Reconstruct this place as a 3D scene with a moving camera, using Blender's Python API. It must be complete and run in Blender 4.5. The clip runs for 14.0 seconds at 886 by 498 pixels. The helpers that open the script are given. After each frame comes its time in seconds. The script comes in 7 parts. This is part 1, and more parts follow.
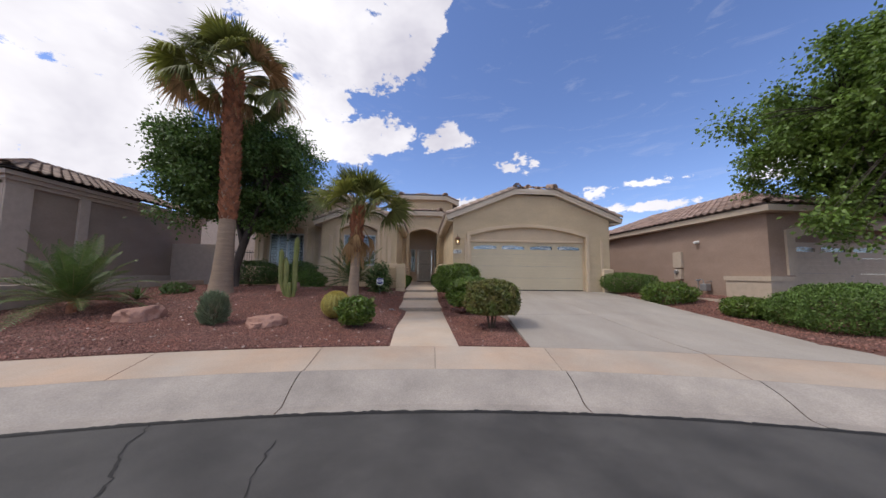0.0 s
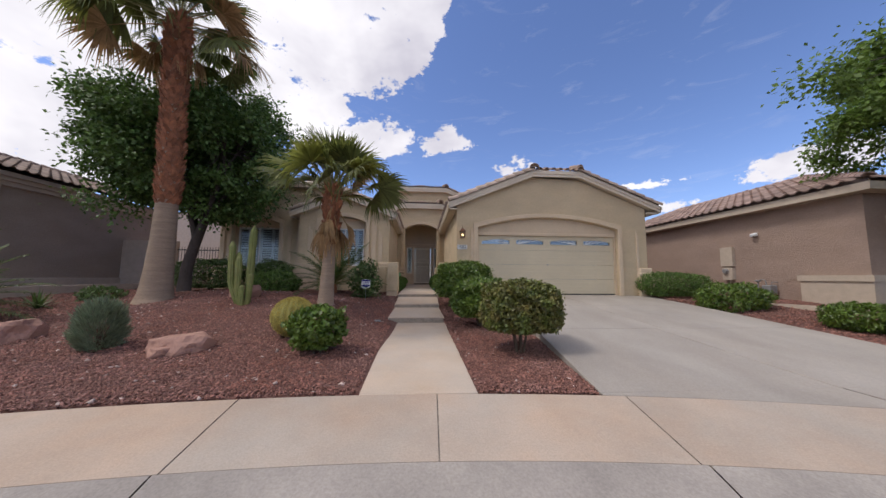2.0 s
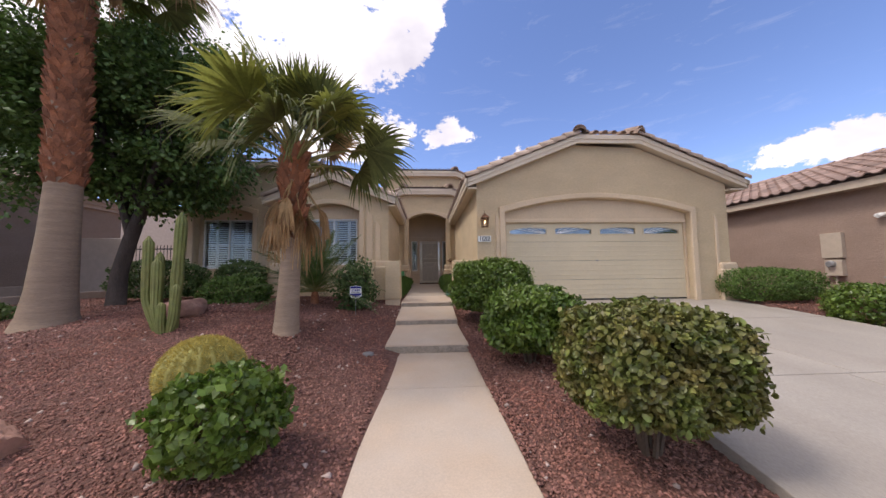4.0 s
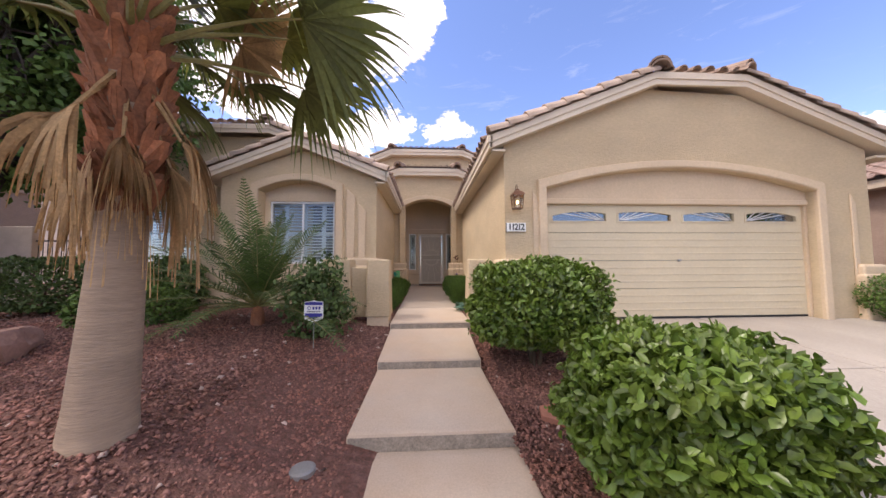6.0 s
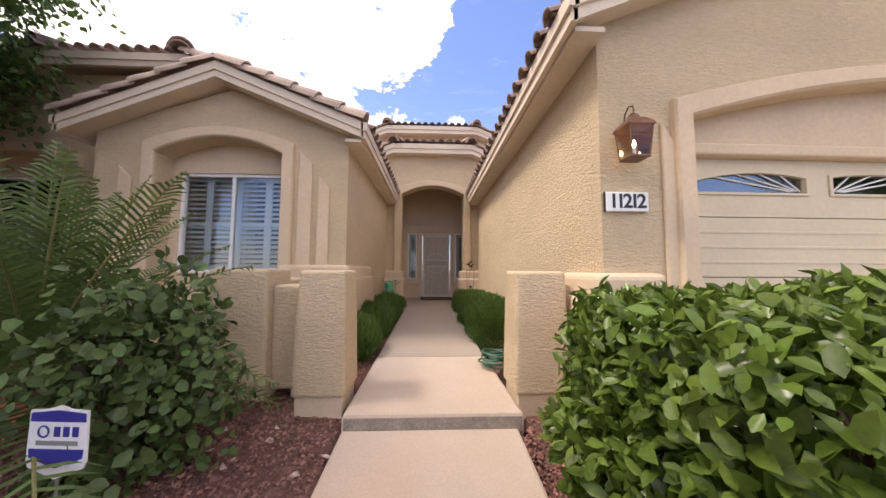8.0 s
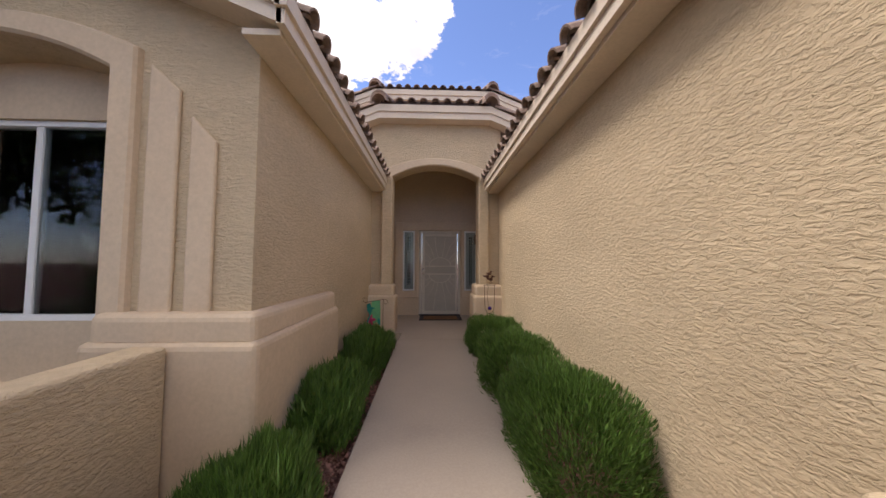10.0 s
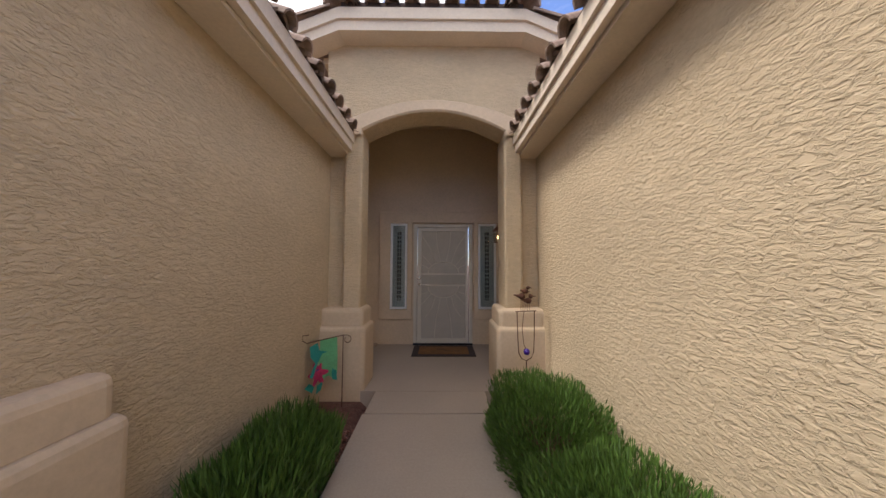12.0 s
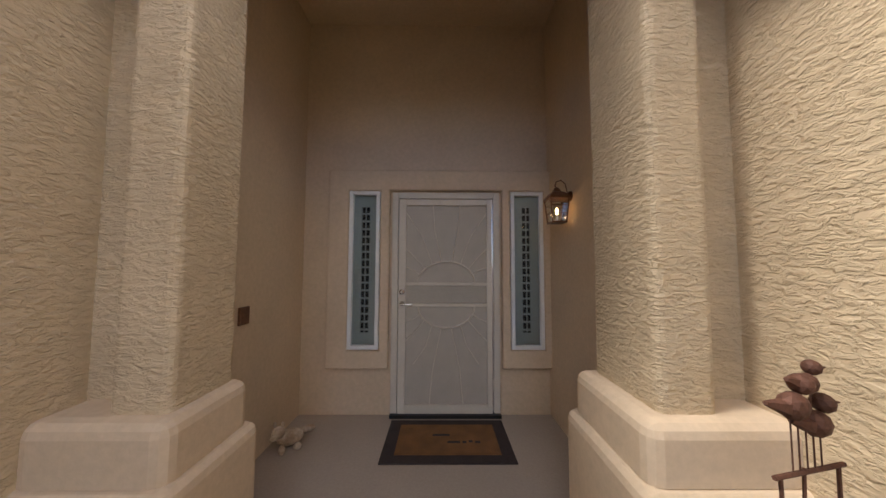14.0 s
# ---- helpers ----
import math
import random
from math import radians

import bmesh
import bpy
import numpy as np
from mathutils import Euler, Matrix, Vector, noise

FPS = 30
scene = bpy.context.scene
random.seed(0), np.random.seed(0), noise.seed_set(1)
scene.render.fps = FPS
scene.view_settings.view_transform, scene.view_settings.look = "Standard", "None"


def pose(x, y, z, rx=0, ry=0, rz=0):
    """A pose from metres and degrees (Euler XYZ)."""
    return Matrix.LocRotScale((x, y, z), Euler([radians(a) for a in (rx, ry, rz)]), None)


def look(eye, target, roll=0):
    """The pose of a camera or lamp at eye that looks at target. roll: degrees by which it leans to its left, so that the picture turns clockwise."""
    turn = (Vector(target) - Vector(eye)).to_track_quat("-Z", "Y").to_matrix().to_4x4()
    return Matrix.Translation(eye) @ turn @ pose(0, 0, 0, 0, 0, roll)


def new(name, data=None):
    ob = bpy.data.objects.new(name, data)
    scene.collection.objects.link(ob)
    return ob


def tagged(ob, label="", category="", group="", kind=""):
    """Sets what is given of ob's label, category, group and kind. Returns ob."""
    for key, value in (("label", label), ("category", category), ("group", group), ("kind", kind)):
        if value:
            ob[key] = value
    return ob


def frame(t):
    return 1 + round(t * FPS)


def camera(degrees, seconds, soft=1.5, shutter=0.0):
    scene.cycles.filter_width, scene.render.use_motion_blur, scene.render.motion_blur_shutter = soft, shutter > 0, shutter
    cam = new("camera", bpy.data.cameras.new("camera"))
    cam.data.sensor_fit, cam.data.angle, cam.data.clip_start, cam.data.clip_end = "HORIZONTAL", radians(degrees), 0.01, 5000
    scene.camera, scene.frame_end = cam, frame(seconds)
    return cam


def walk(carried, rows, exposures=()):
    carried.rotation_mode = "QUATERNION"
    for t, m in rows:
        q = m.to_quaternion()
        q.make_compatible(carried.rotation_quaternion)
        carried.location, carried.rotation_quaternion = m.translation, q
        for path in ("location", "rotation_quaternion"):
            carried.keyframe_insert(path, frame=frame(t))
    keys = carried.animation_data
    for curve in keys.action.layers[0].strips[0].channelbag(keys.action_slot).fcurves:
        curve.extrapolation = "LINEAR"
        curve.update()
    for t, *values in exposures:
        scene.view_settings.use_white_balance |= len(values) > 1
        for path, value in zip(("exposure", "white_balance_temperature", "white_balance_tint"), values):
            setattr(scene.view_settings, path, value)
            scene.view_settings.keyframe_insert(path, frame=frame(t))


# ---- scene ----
cam = camera(112.0, 14.0)
PATH = [
    (0, (0.504, -1.129, 1.623), (0.633, 0.86, 1.79), 0.6),
    (0.5, (0.518, -0.552, 1.583), (0.653, 1.435, 1.765), 0.5),
    (1, (0.517, 0.011, 1.547), (0.657, 1.997, 1.734), 0.5),
    (1.5, (0.526, 0.604, 1.529), (0.672, 2.59, 1.713), 0.4),
    (2, (0.56, 1.182, 1.543), (0.697, 3.169, 1.729), 0.4),
    (2.5, (0.55, 1.809, 1.562), (0.688, 3.797, 1.738), 0.4),
    (2.7, (0.553, 2.068, 1.55), (0.686, 4.056, 1.733), 0.3),
    (4.8, (0.378, 4.706, 1.881), (0.482, 6.7, 2.003), -0.8),
    (5, (0.384, 4.97, 1.866), (0.487, 6.963, 2.006), -0.3),
    (5.5, (0.38, 5.596, 1.918), (0.489, 7.59, 2.035), -0.3),
    (6, (0.381, 6.233, 1.916), (0.493, 8.227, 2.027), -0.3),
    (6.5, (0.357, 6.915, 1.966), (0.477, 8.909, 2.052), -0.2),
    (7, (0.384, 7.637, 1.948), (0.49, 9.631, 2.055), -0.1),
    (7.5, (0.433, 8.341, 1.992), (0.517, 10.336, 2.096), 0.1),
    (8, (0.42, 9.014, 2.036), (0.5, 11.007, 2.177), 0.3),
    (8.2, (0.421, 9.26, 2.067), (0.505, 11.253, 2.204), 0.3),
    (10.3, (0.385, 11.642, 2.449), (0.454, 13.639, 2.549), 0.2),
    (10.5, (0.432, 11.859, 2.469), (0.483, 13.855, 2.583), 0.1),
    (11, (0.509, 12.425, 2.535), (0.536, 14.422, 2.64), 0.1),
    (11.5, (0.526, 13.001, 2.531), (0.549, 14.998, 2.637), 0.1),
    (12, (0.541, 13.608, 2.511), (0.559, 15.605, 2.621), 0.2),
    (12.5, (0.515, 14.221, 2.502), (0.545, 16.217, 2.626), -0.1),
    (13, (0.52, 14.829, 2.527), (0.544, 16.826, 2.642), -0.1),
    (13.5, (0.548, 15.432, 2.532), (0.56, 17.429, 2.646), 0.0),
    (14, (0.54, 16.043, 2.528), (0.556, 18.04, 2.645), 0.2),
]
EXPOSURES = [(0, 0.1, 6450, 12), (2.7, 0.1, 6450, 13), (4.8, 0.8, 6850, 17), (6.5, 1.05, 6950, 19), (8.2, 1.15, 7080, 19), (10.3, 0.75, 6700, 15), (11.5, 0.95, 6600, 13), (12.5, 1.1, 6550, 12), (13.5, 1.33, 6500, 11), (14.0, 1.5, 6500, 11)]
walk(cam, [(t, look(eye, target, roll)) for t, eye, target, roll in PATH], EXPOSURES)

# ---- light ----
SUN_ELEV, SUN_AZ = radians(56), radians(-100)   # azimuth from +y towards +x
world = bpy.data.worlds.new("sky")
scene.world = world
world.use_nodes = True
scene.view_settings.exposure = 0.0


def sky_world():
    nt = world.node_tree
    N, L = nt.nodes, nt.links
    N.clear()
    out = N.new("ShaderNodeOutputWorld")
    bg = N.new("ShaderNodeBackground")
    bg.inputs["Strength"].default_value = 0.12
    sky = N.new("ShaderNodeTexSky")
    sky.sky_type = "NISHITA"
    sky.sun_disc = False
    sky.sun_elevation, sky.sun_rotation = SUN_ELEV, SUN_AZ
    sky.altitude = 600
    sky.air_density, sky.dust_density, sky.ozone_density = 1.0, 0.6, 1.5
    tc = N.new("ShaderNodeTexCoord")
    sep = N.new("ShaderNodeSeparateXYZ")
    L.new(tc.outputs["Generated"], sep.inputs[0])

    def math(op, a, b=None, clamp=False):
        n = N.new("ShaderNodeMath")
        n.operation, n.use_clamp = op, clamp
        for i, v in enumerate((a, b)):
            if v is None:
                continue
            if isinstance(v, (int, float)):
                n.inputs[i].default_value = v
            else:
                L.new(v, n.inputs[i])
        return n.outputs[0]

    def fbm(scale, detail, rough, dist=0.0, stretch=2.2, off=0.0):
        mp = N.new("ShaderNodeMapping")
        mp.inputs["Scale"].default_value = (1, 1, stretch)
        mp.inputs["Location"].default_value = (off, off * 0.7, 0)
        L.new(tc.outputs["Generated"], mp.inputs[0])
        n = N.new("ShaderNodeTexNoise")
        n.inputs["Scale"].default_value, n.inputs["Detail"].default_value = scale, detail
        n.inputs["Roughness"].default_value, n.inputs["Distortion"].default_value = rough, dist
        L.new(mp.outputs[0], n.inputs["Vector"])
        return n.outputs["Fac"]

    def lobe(az, el, ra, re, power=1.0):
        """A cloud bank's body: 1 in its middle, 0 at its rim."""
        a, e = radians(az), radians(el)
        d = Vector((math_sin(a) * math_cos(e), math_cos(a) * math_cos(e), math_sin(e)))
        side = Vector((math_cos(a), -math_sin(a), 0))
        up = side.cross(d)
        def dot(v):
            n = N.new("ShaderNodeVectorMath")
            n.operation = "DOT_PRODUCT"
            L.new(tc.outputs["Generated"], n.inputs[0])
            n.inputs[1].default_value = v
            return n.outputs["Value"]
        f = math("MAXIMUM", dot(d), 0.02)
        u = math("DIVIDE", math("DIVIDE", dot(side), f), np.tan(radians(ra)))
        v = math("DIVIDE", math("DIVIDE", dot(up), f), np.tan(radians(re)))
        r2 = math("ADD", math("MULTIPLY", u, u), math("MULTIPLY", v, v))
        depth = math("MULTIPLY", math("SUBTRACT", 1.0, math("SQRT", r2)), (ra * re) ** 0.5 / 2.6)
        return math("MINIMUM", math("MAXIMUM", depth, -2.0), 0.7)

    body = None
    for row in CLOUDS:
        lb = lobe(*row)
        body = lb if body is None else math("MAXIMUM", body, lb)
    rag = fbm(5.0, 9, 0.62, 0.3)
    fine = fbm(15.0, 9, 0.68, 0.3, stretch=1.6, off=3.1)
    puff = fbm(42.0, 6, 0.6, 0.2, stretch=1.4, off=6.7)
    field = math("ADD", body, math("MULTIPLY", math("SUBTRACT", rag, 0.50), 2.4))
    field = math("ADD", field, math("MULTIPLY", math("SUBTRACT", fine, 0.50), 2.6))
    field = math("ADD", field, math("MULTIPLY", math("SUBTRACT", puff, 0.52), 1.5))
    cover = math("MULTIPLY", field, 4.0, True)
    wisp = math("MULTIPLY", math("MULTIPLY", math("SUBTRACT", fbm(7.0, 8, 0.7, 0.6, 4.5, 8.0), 0.56), 4.0, True), 0.16)
    cover = math("MAXIMUM", cover, wisp)
    ramp = N.new("ShaderNodeValToRGB")
    ramp.color_ramp.elements[0].position, ramp.color_ramp.elements[0].color = 0.3, (4.3, 4.2, 4.9, 1)
    ramp.color_ramp.elements[1].position, ramp.color_ramp.elements[1].color = 0.62, (8.2, 8.1, 8.3, 1)
    L.new(fbm(2.3, 5, 0.55, 0.2, 1.5, 5.0), ramp.inputs[0])
    tint = N.new("ShaderNodeMix")
    tint.data_type, tint.blend_type = "RGBA", "MULTIPLY"
    tint.inputs["Factor"].default_value = 1
    L.new(sky.outputs[0], tint.inputs[6])
    tint.inputs[7].default_value = SKY_TINT
    mix = N.new("ShaderNodeMix")
    mix.data_type = "RGBA"
    L.new(cover, mix.inputs["Factor"])
    L.new(tint.outputs[2], mix.inputs[6])
    L.new(ramp.outputs[0], mix.inputs[7])
    L.new(mix.outputs[2], bg.inputs["Color"])
    L.new(bg.outputs[0], out.inputs[0])


math_sin, math_cos = math.sin, math.cos
SKY_TINT = (1.08, 1.13, 1.40, 1)
# cloud banks: azimuth, elevation, half width and half height in degrees
CLOUDS = [(-42, 48, 28, 24), (-14, 44, 14, 12.5), (-27, 29, 12, 6), (-66, 22, 26, 15), (-9, 25, 5.5, 3.4), (2.6, 24.5, 2.6, 1.3), (4.7, 25.3, 2.2, 2.2), (7.2, 24.5, 2.8, 1.3), (-17, 23, 7, 4), (16.6, 20.1, 2.5, 1.1), (18.8, 20.9, 2.0, 1.8), (21.2, 20.1, 2.4, 0.9), (39, 14.5, 5.5, 0.8),
          (-90, 30, 40, 25), (31.7, 14, 2.6, 1.0), (36, 11, 8, 0.9), (140, 40, 40, 22), (10, 13, 8, 1.6), (57, 14, 7, 2.2), (-140, 35, 40, 20), (80, 14, 20, 4), (-100, 75, 50, 25)]
sky_world()

sun = new("sun", bpy.data.lights.new("sun", "SUN"))
sun.data.energy, sun.data.angle, sun.data.color = 1.5, radians(14), (1.0, 0.95, 0.88)
sun.matrix_world = look((0, 0, 0), (-math.sin(SUN_AZ) * math.cos(SUN_ELEV), -math.cos(SUN_AZ) * math.cos(SUN_ELEV), -math.sin(SUN_ELEV)))
sun.location = (-20, 10, 40)


# ---- materials ----
def mat(name, color, rough=0.8, metal=0.0, var=0.15, scale=6.0, fine=60.0, bump=0.3, bump_scale=80.0, bump_dist=0.004,
        second=None, spread=0.5, per_object=0.0, per_island=0.0, transl=0.0, distort=0.0, spec=0.5, stretch=(1, 1, 1)):
    """A surface with colour that varies at two scales, and relief."""
    m = bpy.data.materials.new(name)
    m.use_nodes = True
    nt = m.node_tree
    N, L = nt.nodes, nt.links
    b = N["Principled BSDF"]
    b.inputs["Roughness"].default_value, b.inputs["Metallic"].default_value = rough, metal
    b.inputs["Specular IOR Level"].default_value = spec
    tc = N.new("ShaderNodeTexCoord")
    mp = N.new("ShaderNodeMapping")
    mp.inputs["Scale"].default_value = stretch
    L.new(tc.outputs["Object"], mp.inputs[0])

    def tex(s, d=5.0, r=0.6, dist=0.0):
        n = N.new("ShaderNodeTexNoise")
        n.inputs["Scale"].default_value, n.inputs["Detail"].default_value, n.inputs["Roughness"].default_value = s, d, r
        n.inputs["Distortion"].default_value = dist
        L.new(mp.outputs[0], n.inputs["Vector"])
        return n.outputs["Fac"]

    def mixc(fac, a, c, mode="MIX"):
        n = N.new("ShaderNodeMix")
        n.data_type, n.blend_type = "RGBA", mode
        for sock, v in ((n.inputs["Factor"], fac), (n.inputs[6], a), (n.inputs[7], c)):
            if isinstance(v, (int, float, tuple)):
                sock.default_value = v
            else:
                L.new(v, sock)
        return n.outputs[2]

    def rng(src, lo, hi, a=0.3, c=0.7):
        n = N.new("ShaderNodeMapRange")
        L.new(src, n.inputs[0])
        for i, v in enumerate((a, c, lo, hi)):
            n.inputs[i + 1].default_value = v
        return n.outputs[0]

    def grey(v):
        n = N.new("ShaderNodeCombineColor")
        for i in range(3):
            L.new(v, n.inputs[i])
        return n.outputs[0]

    base = (*color, 1)
    col = base
    if second:
        col = mixc(rng(tex(scale * 0.6), 0, spread, 0.35, 0.65), base, (*second, 1))
    col = mixc(1.0, col, grey(rng(tex(scale), 1 - var, 1 + var)), "MULTIPLY")
    col = mixc(1.0, col, grey(rng(tex(fine, 3), 1 - var * 0.8, 1 + var * 0.8)), "MULTIPLY")
    if per_object:
        oi = N.new("ShaderNodeObjectInfo")
        col = mixc(1.0, col, grey(rng(oi.outputs["Random"], 1 - per_object, 1 + per_object, 0, 1)), "MULTIPLY")
    if per_island:
        ge = N.new("ShaderNodeNewGeometry")
        col = mixc(1.0, col, grey(rng(ge.outputs["Random Per Island"], 1 - per_island, 1 + per_island, 0, 1)), "MULTIPLY")
    L.new(col, b.inputs["Base Color"])
    rr = rng(tex(scale * 2), max(0.02, rough - 0.08), min(1, rough + 0.08))
    L.new(rr, b.inputs["Roughness"])
    if bump:
        bp = N.new("ShaderNodeBump")
        bp.inputs["Strength"].default_value, bp.inputs["Distance"].default_value = bump, bump_dist
        L.new(tex(bump_scale, 4, 0.6, distort), bp.inputs["Height"])
        L.new(bp.outputs[0], b.inputs["Normal"])
    if transl:
        tr = N.new("ShaderNodeBsdfTranslucent")
        L.new(col, tr.inputs[0])
        mx = N.new("ShaderNodeMixShader")
        mx.inputs[0].default_value = transl
        out = N["Material Output"]
        L.new(b.outputs[0], mx.inputs[1])
        L.new(tr.outputs[0], mx.inputs[2])
        L.new(mx.outputs[0], out.inputs[0])
    return m


def stucco(name, color, second, relief=0.010, bs=22.0):
    m = mat(name, color, 0.93, var=0.08, scale=0.9, fine=14, second=second, spread=0.45, bump=1.0, bump_scale=bs, bump_dist=relief, distort=0.6, spec=0.25, stretch=(1, 1, 2.4))
    N, L = m.node_tree.nodes, m.node_tree.links
    bp = next(n for n in N if n.type == "BUMP")
    src = bp.inputs["Height"].links[0].from_socket
    flat = N.new("ShaderNodeMapRange")          # trowelled high spots are flattened
    flat.interpolation_type = "SMOOTHSTEP"
    flat.inputs[1].default_value, flat.inputs[2].default_value = 0.36, 0.66
    L.new(src, flat.inputs[0])
    L.new(flat.outputs[0], bp.inputs["Height"])
    return m


def glass(name, tint=(0.02, 0.025, 0.03), rough=0.03):
    m = bpy.data.materials.new(name)
    m.use_nodes = True
    N, L = m.node_tree.nodes, m.node_tree.links
    b = N["Principled BSDF"]
    g = N.new("ShaderNodeBsdfGlossy")
    g.inputs["Roughness"].default_value = rough
    t = N.new("ShaderNodeBsdfTransparent")
    t.inputs[0].default_value = (0.9, 0.93, 0.93, 1)
    f = N.new("ShaderNodeFresnel")
    f.inputs["IOR"].default_value = 1.5
    mx = N.new("ShaderNodeMixShader")
    L.new(f.outputs[0], mx.inputs[0])
    L.new(t.outputs[0], mx.inputs[1])
    L.new(g.outputs[0], mx.inputs[2])
    L.new(mx.outputs[0], N["Material Output"].inputs[0])
    N.remove(b)
    return m


def glow(name, color, power):
    m = bpy.data.materials.new(name)
    m.use_nodes = True
    b = m.node_tree.nodes["Principled BSDF"]
    b.inputs["Emission Color"].default_value, b.inputs["Emission Strength"].default_value = (*color, 1), power
    return m


M_STUCCO = stucco("tan_stucco", (0.60, 0.475, 0.315), (0.66, 0.53, 0.36), 0.0054, 23)
M_SMOOTH = mat("smooth_tan_stucco", (0.62, 0.485, 0.335), 0.9, var=0.07, scale=1.5, fine=30, second=(0.67, 0.53, 0.38), bump=0.3, bump_scale=60, bump_dist=0.003)
M_TRIM = mat("fascia_paint", (0.72, 0.615, 0.49), 0.75, var=0.06, scale=2, fine=40, bump=0.15, bump_scale=90, bump_dist=0.002)
M_NB = stucco("mauve_brown_stucco", (0.37, 0.265, 0.21), (0.42, 0.31, 0.25), 0.008, 20)
M_NBTRIM = mat("neighbour_trim", (0.50, 0.41, 0.32), 0.85, var=0.08, bump=0.2)
M_NBL = stucco("grey_tan_stucco", (0.35, 0.275, 0.228), (0.39, 0.31, 0.255), 0.008, 20)
M_NBLTRIM = mat("grey_tan_trim", (0.46, 0.38, 0.32), 0.85, var=0.08, bump=0.2)
M_TILE = mat("clay_roof_tile", (0.24, 0.165, 0.125), 0.8, var=0.2, scale=3, fine=50, second=(0.33, 0.25, 0.2), per_island=0.3, per_object=0.22, bump=0.3, bump_scale=60)
M_TILE_RAKE = mat("pale_clay_tile", (0.40, 0.30, 0.235), 0.8, var=0.2, scale=3, fine=50, second=(0.46, 0.37, 0.31), per_object=0.2, bump=0.3, bump_scale=60)
M_TILE_NB = mat("rose_roof_tile", (0.32, 0.215, 0.175), 0.8, var=0.2, scale=3, fine=50, second=(0.42, 0.32, 0.275), per_island=0.3, per_object=0.22, bump=0.3, bump_scale=60)
M_GAP = mat("mortar", (0.07, 0.05, 0.045), 0.95, var=0.2)
M_GDOOR = mat("cream_garage_paint", (0.62, 0.53, 0.37), 0.55, var=0.05, scale=1.2, fine=25, bump=0.12, bump_scale=120, bump_dist=0.002)
M_WHITE = mat("white_vinyl", (0.78, 0.78, 0.76), 0.4, var=0.04, bump=0.05)
M_SHUTTER = mat("white_shutter", (0.72, 0.74, 0.76), 0.45, var=0.04, bump=0.05)
M_GLASS = glass("window_glass")
M_GGLASS = glass("garage_pane", rough=0.08)
for n_ in M_GGLASS.node_tree.nodes:
    if n_.type == "FRESNEL":
        n_.inputs["IOR"].default_value = 3.2
M_BLIND = mat("grey_green_blind", (0.44, 0.45, 0.41), 0.6, var=0.06, bump=0.05)
M_PATH = mat("cream_concrete", (0.56, 0.48, 0.40), 0.88, var=0.1, scale=1.0, fine=70, second=(0.56, 0.42, 0.30), spread=0.9, bump=0.25, bump_scale=140, bump_dist=0.002, per_object=0.05)
# near-black colour stands in for the shade of unlit rooms and slat gaps
M_DARK = mat("unlit_shade", (0.03, 0.03, 0.032), 0.9, var=0.1)
M_DOOR = mat("grey_beige_door", (0.42, 0.375, 0.30), 0.5, var=0.05, bump=0.05, bump_scale=200)
M_MESH = mat("perforated_screen", (0.46, 0.415, 0.34), 0.6, 0.0, var=0.06, fine=300, bump=0.4, bump_scale=500, bump_dist=0.001)
M_BAR = mat("beige_steel", (0.62, 0.565, 0.465), 0.55, 0.0, var=0.05, bump=0.05)
M_CHROME = mat("brushed_nickel", (0.6, 0.57, 0.52), 0.25, 1.0, var=0.05, bump=0.02)
M_BRONZE = mat("aged_bronze", (0.19, 0.10, 0.065), 0.45, 0.7, var=0.25, bump=0.2)
M_RUST = mat("rusted_iron", (0.13, 0.06, 0.04), 0.7, 0.5, var=0.3, bump=0.3)
M_BULB = glow("warm_bulb", (1.0, 0.6, 0.25), 12)
M_BLACK = mat("black_paint", (0.015, 0.015, 0.016), 0.5, var=0.1)
M_CONC = mat("pale_concrete", (0.40, 0.36, 0.315), 0.88, var=0.12, scale=1.1, fine=70, second=(0.33, 0.285, 0.24), spread=0.8, bump=0.25, bump_scale=140, bump_dist=0.002, stretch=(1, 0.45, 1))
M_WALK = mat("tan_concrete", (0.45, 0.385, 0.32), 0.88, var=0.12, scale=1.0, fine=70, second=(0.47, 0.34, 0.245), spread=0.95, bump=0.25, bump_scale=140, bump_dist=0.002, per_object=0.05)
M_CURB = mat("grey_curb_concrete", (0.40, 0.355, 0.31), 0.9, var=0.16, scale=1.5, fine=50, second=(0.30, 0.265, 0.235), spread=0.9, bump=0.35, bump_scale=60, bump_dist=0.004)
M_PORCH = mat("porch_concrete", (0.40, 0.335, 0.275), 0.8, var=0.07, scale=1.2, fine=60, bump=0.15, bump_scale=140, bump_dist=0.001)
M_RISER = mat("mottled_dark_concrete", (0.31, 0.265, 0.22), 0.92, var=0.3, scale=9, fine=60, bump=0.4)
M_ASPH = mat("asphalt", (0.058, 0.055, 0.053), 0.9, var=0.32, scale=1.3, fine=110, second=(0.09, 0.085, 0.08), spread=0.9, bump=0.7, bump_scale=230, bump_dist=0.005)
M_CRACK = mat("crack_filler", (0.018, 0.017, 0.017), 0.8, var=0.1)
M_SOIL = mat("red_gravel_bed", (0.15, 0.066, 0.05), 0.95, var=0.35, scale=18, fine=55, second=(0.19, 0.10, 0.08), spread=0.8, bump=1.0, bump_scale=38, bump_dist=0.03)
M_GRAVEL = mat("red_gravel", (0.265, 0.115, 0.085), 0.9, var=0.15, scale=1.5, fine=90, second=(0.27, 0.15, 0.125), spread=0.7, per_island=0.5, bump=0.3)
M_PALE = mat("pale_pink_stone", (0.50, 0.38, 0.33), 0.9, var=0.15, fine=60, per_island=0.35, bump=0.3)
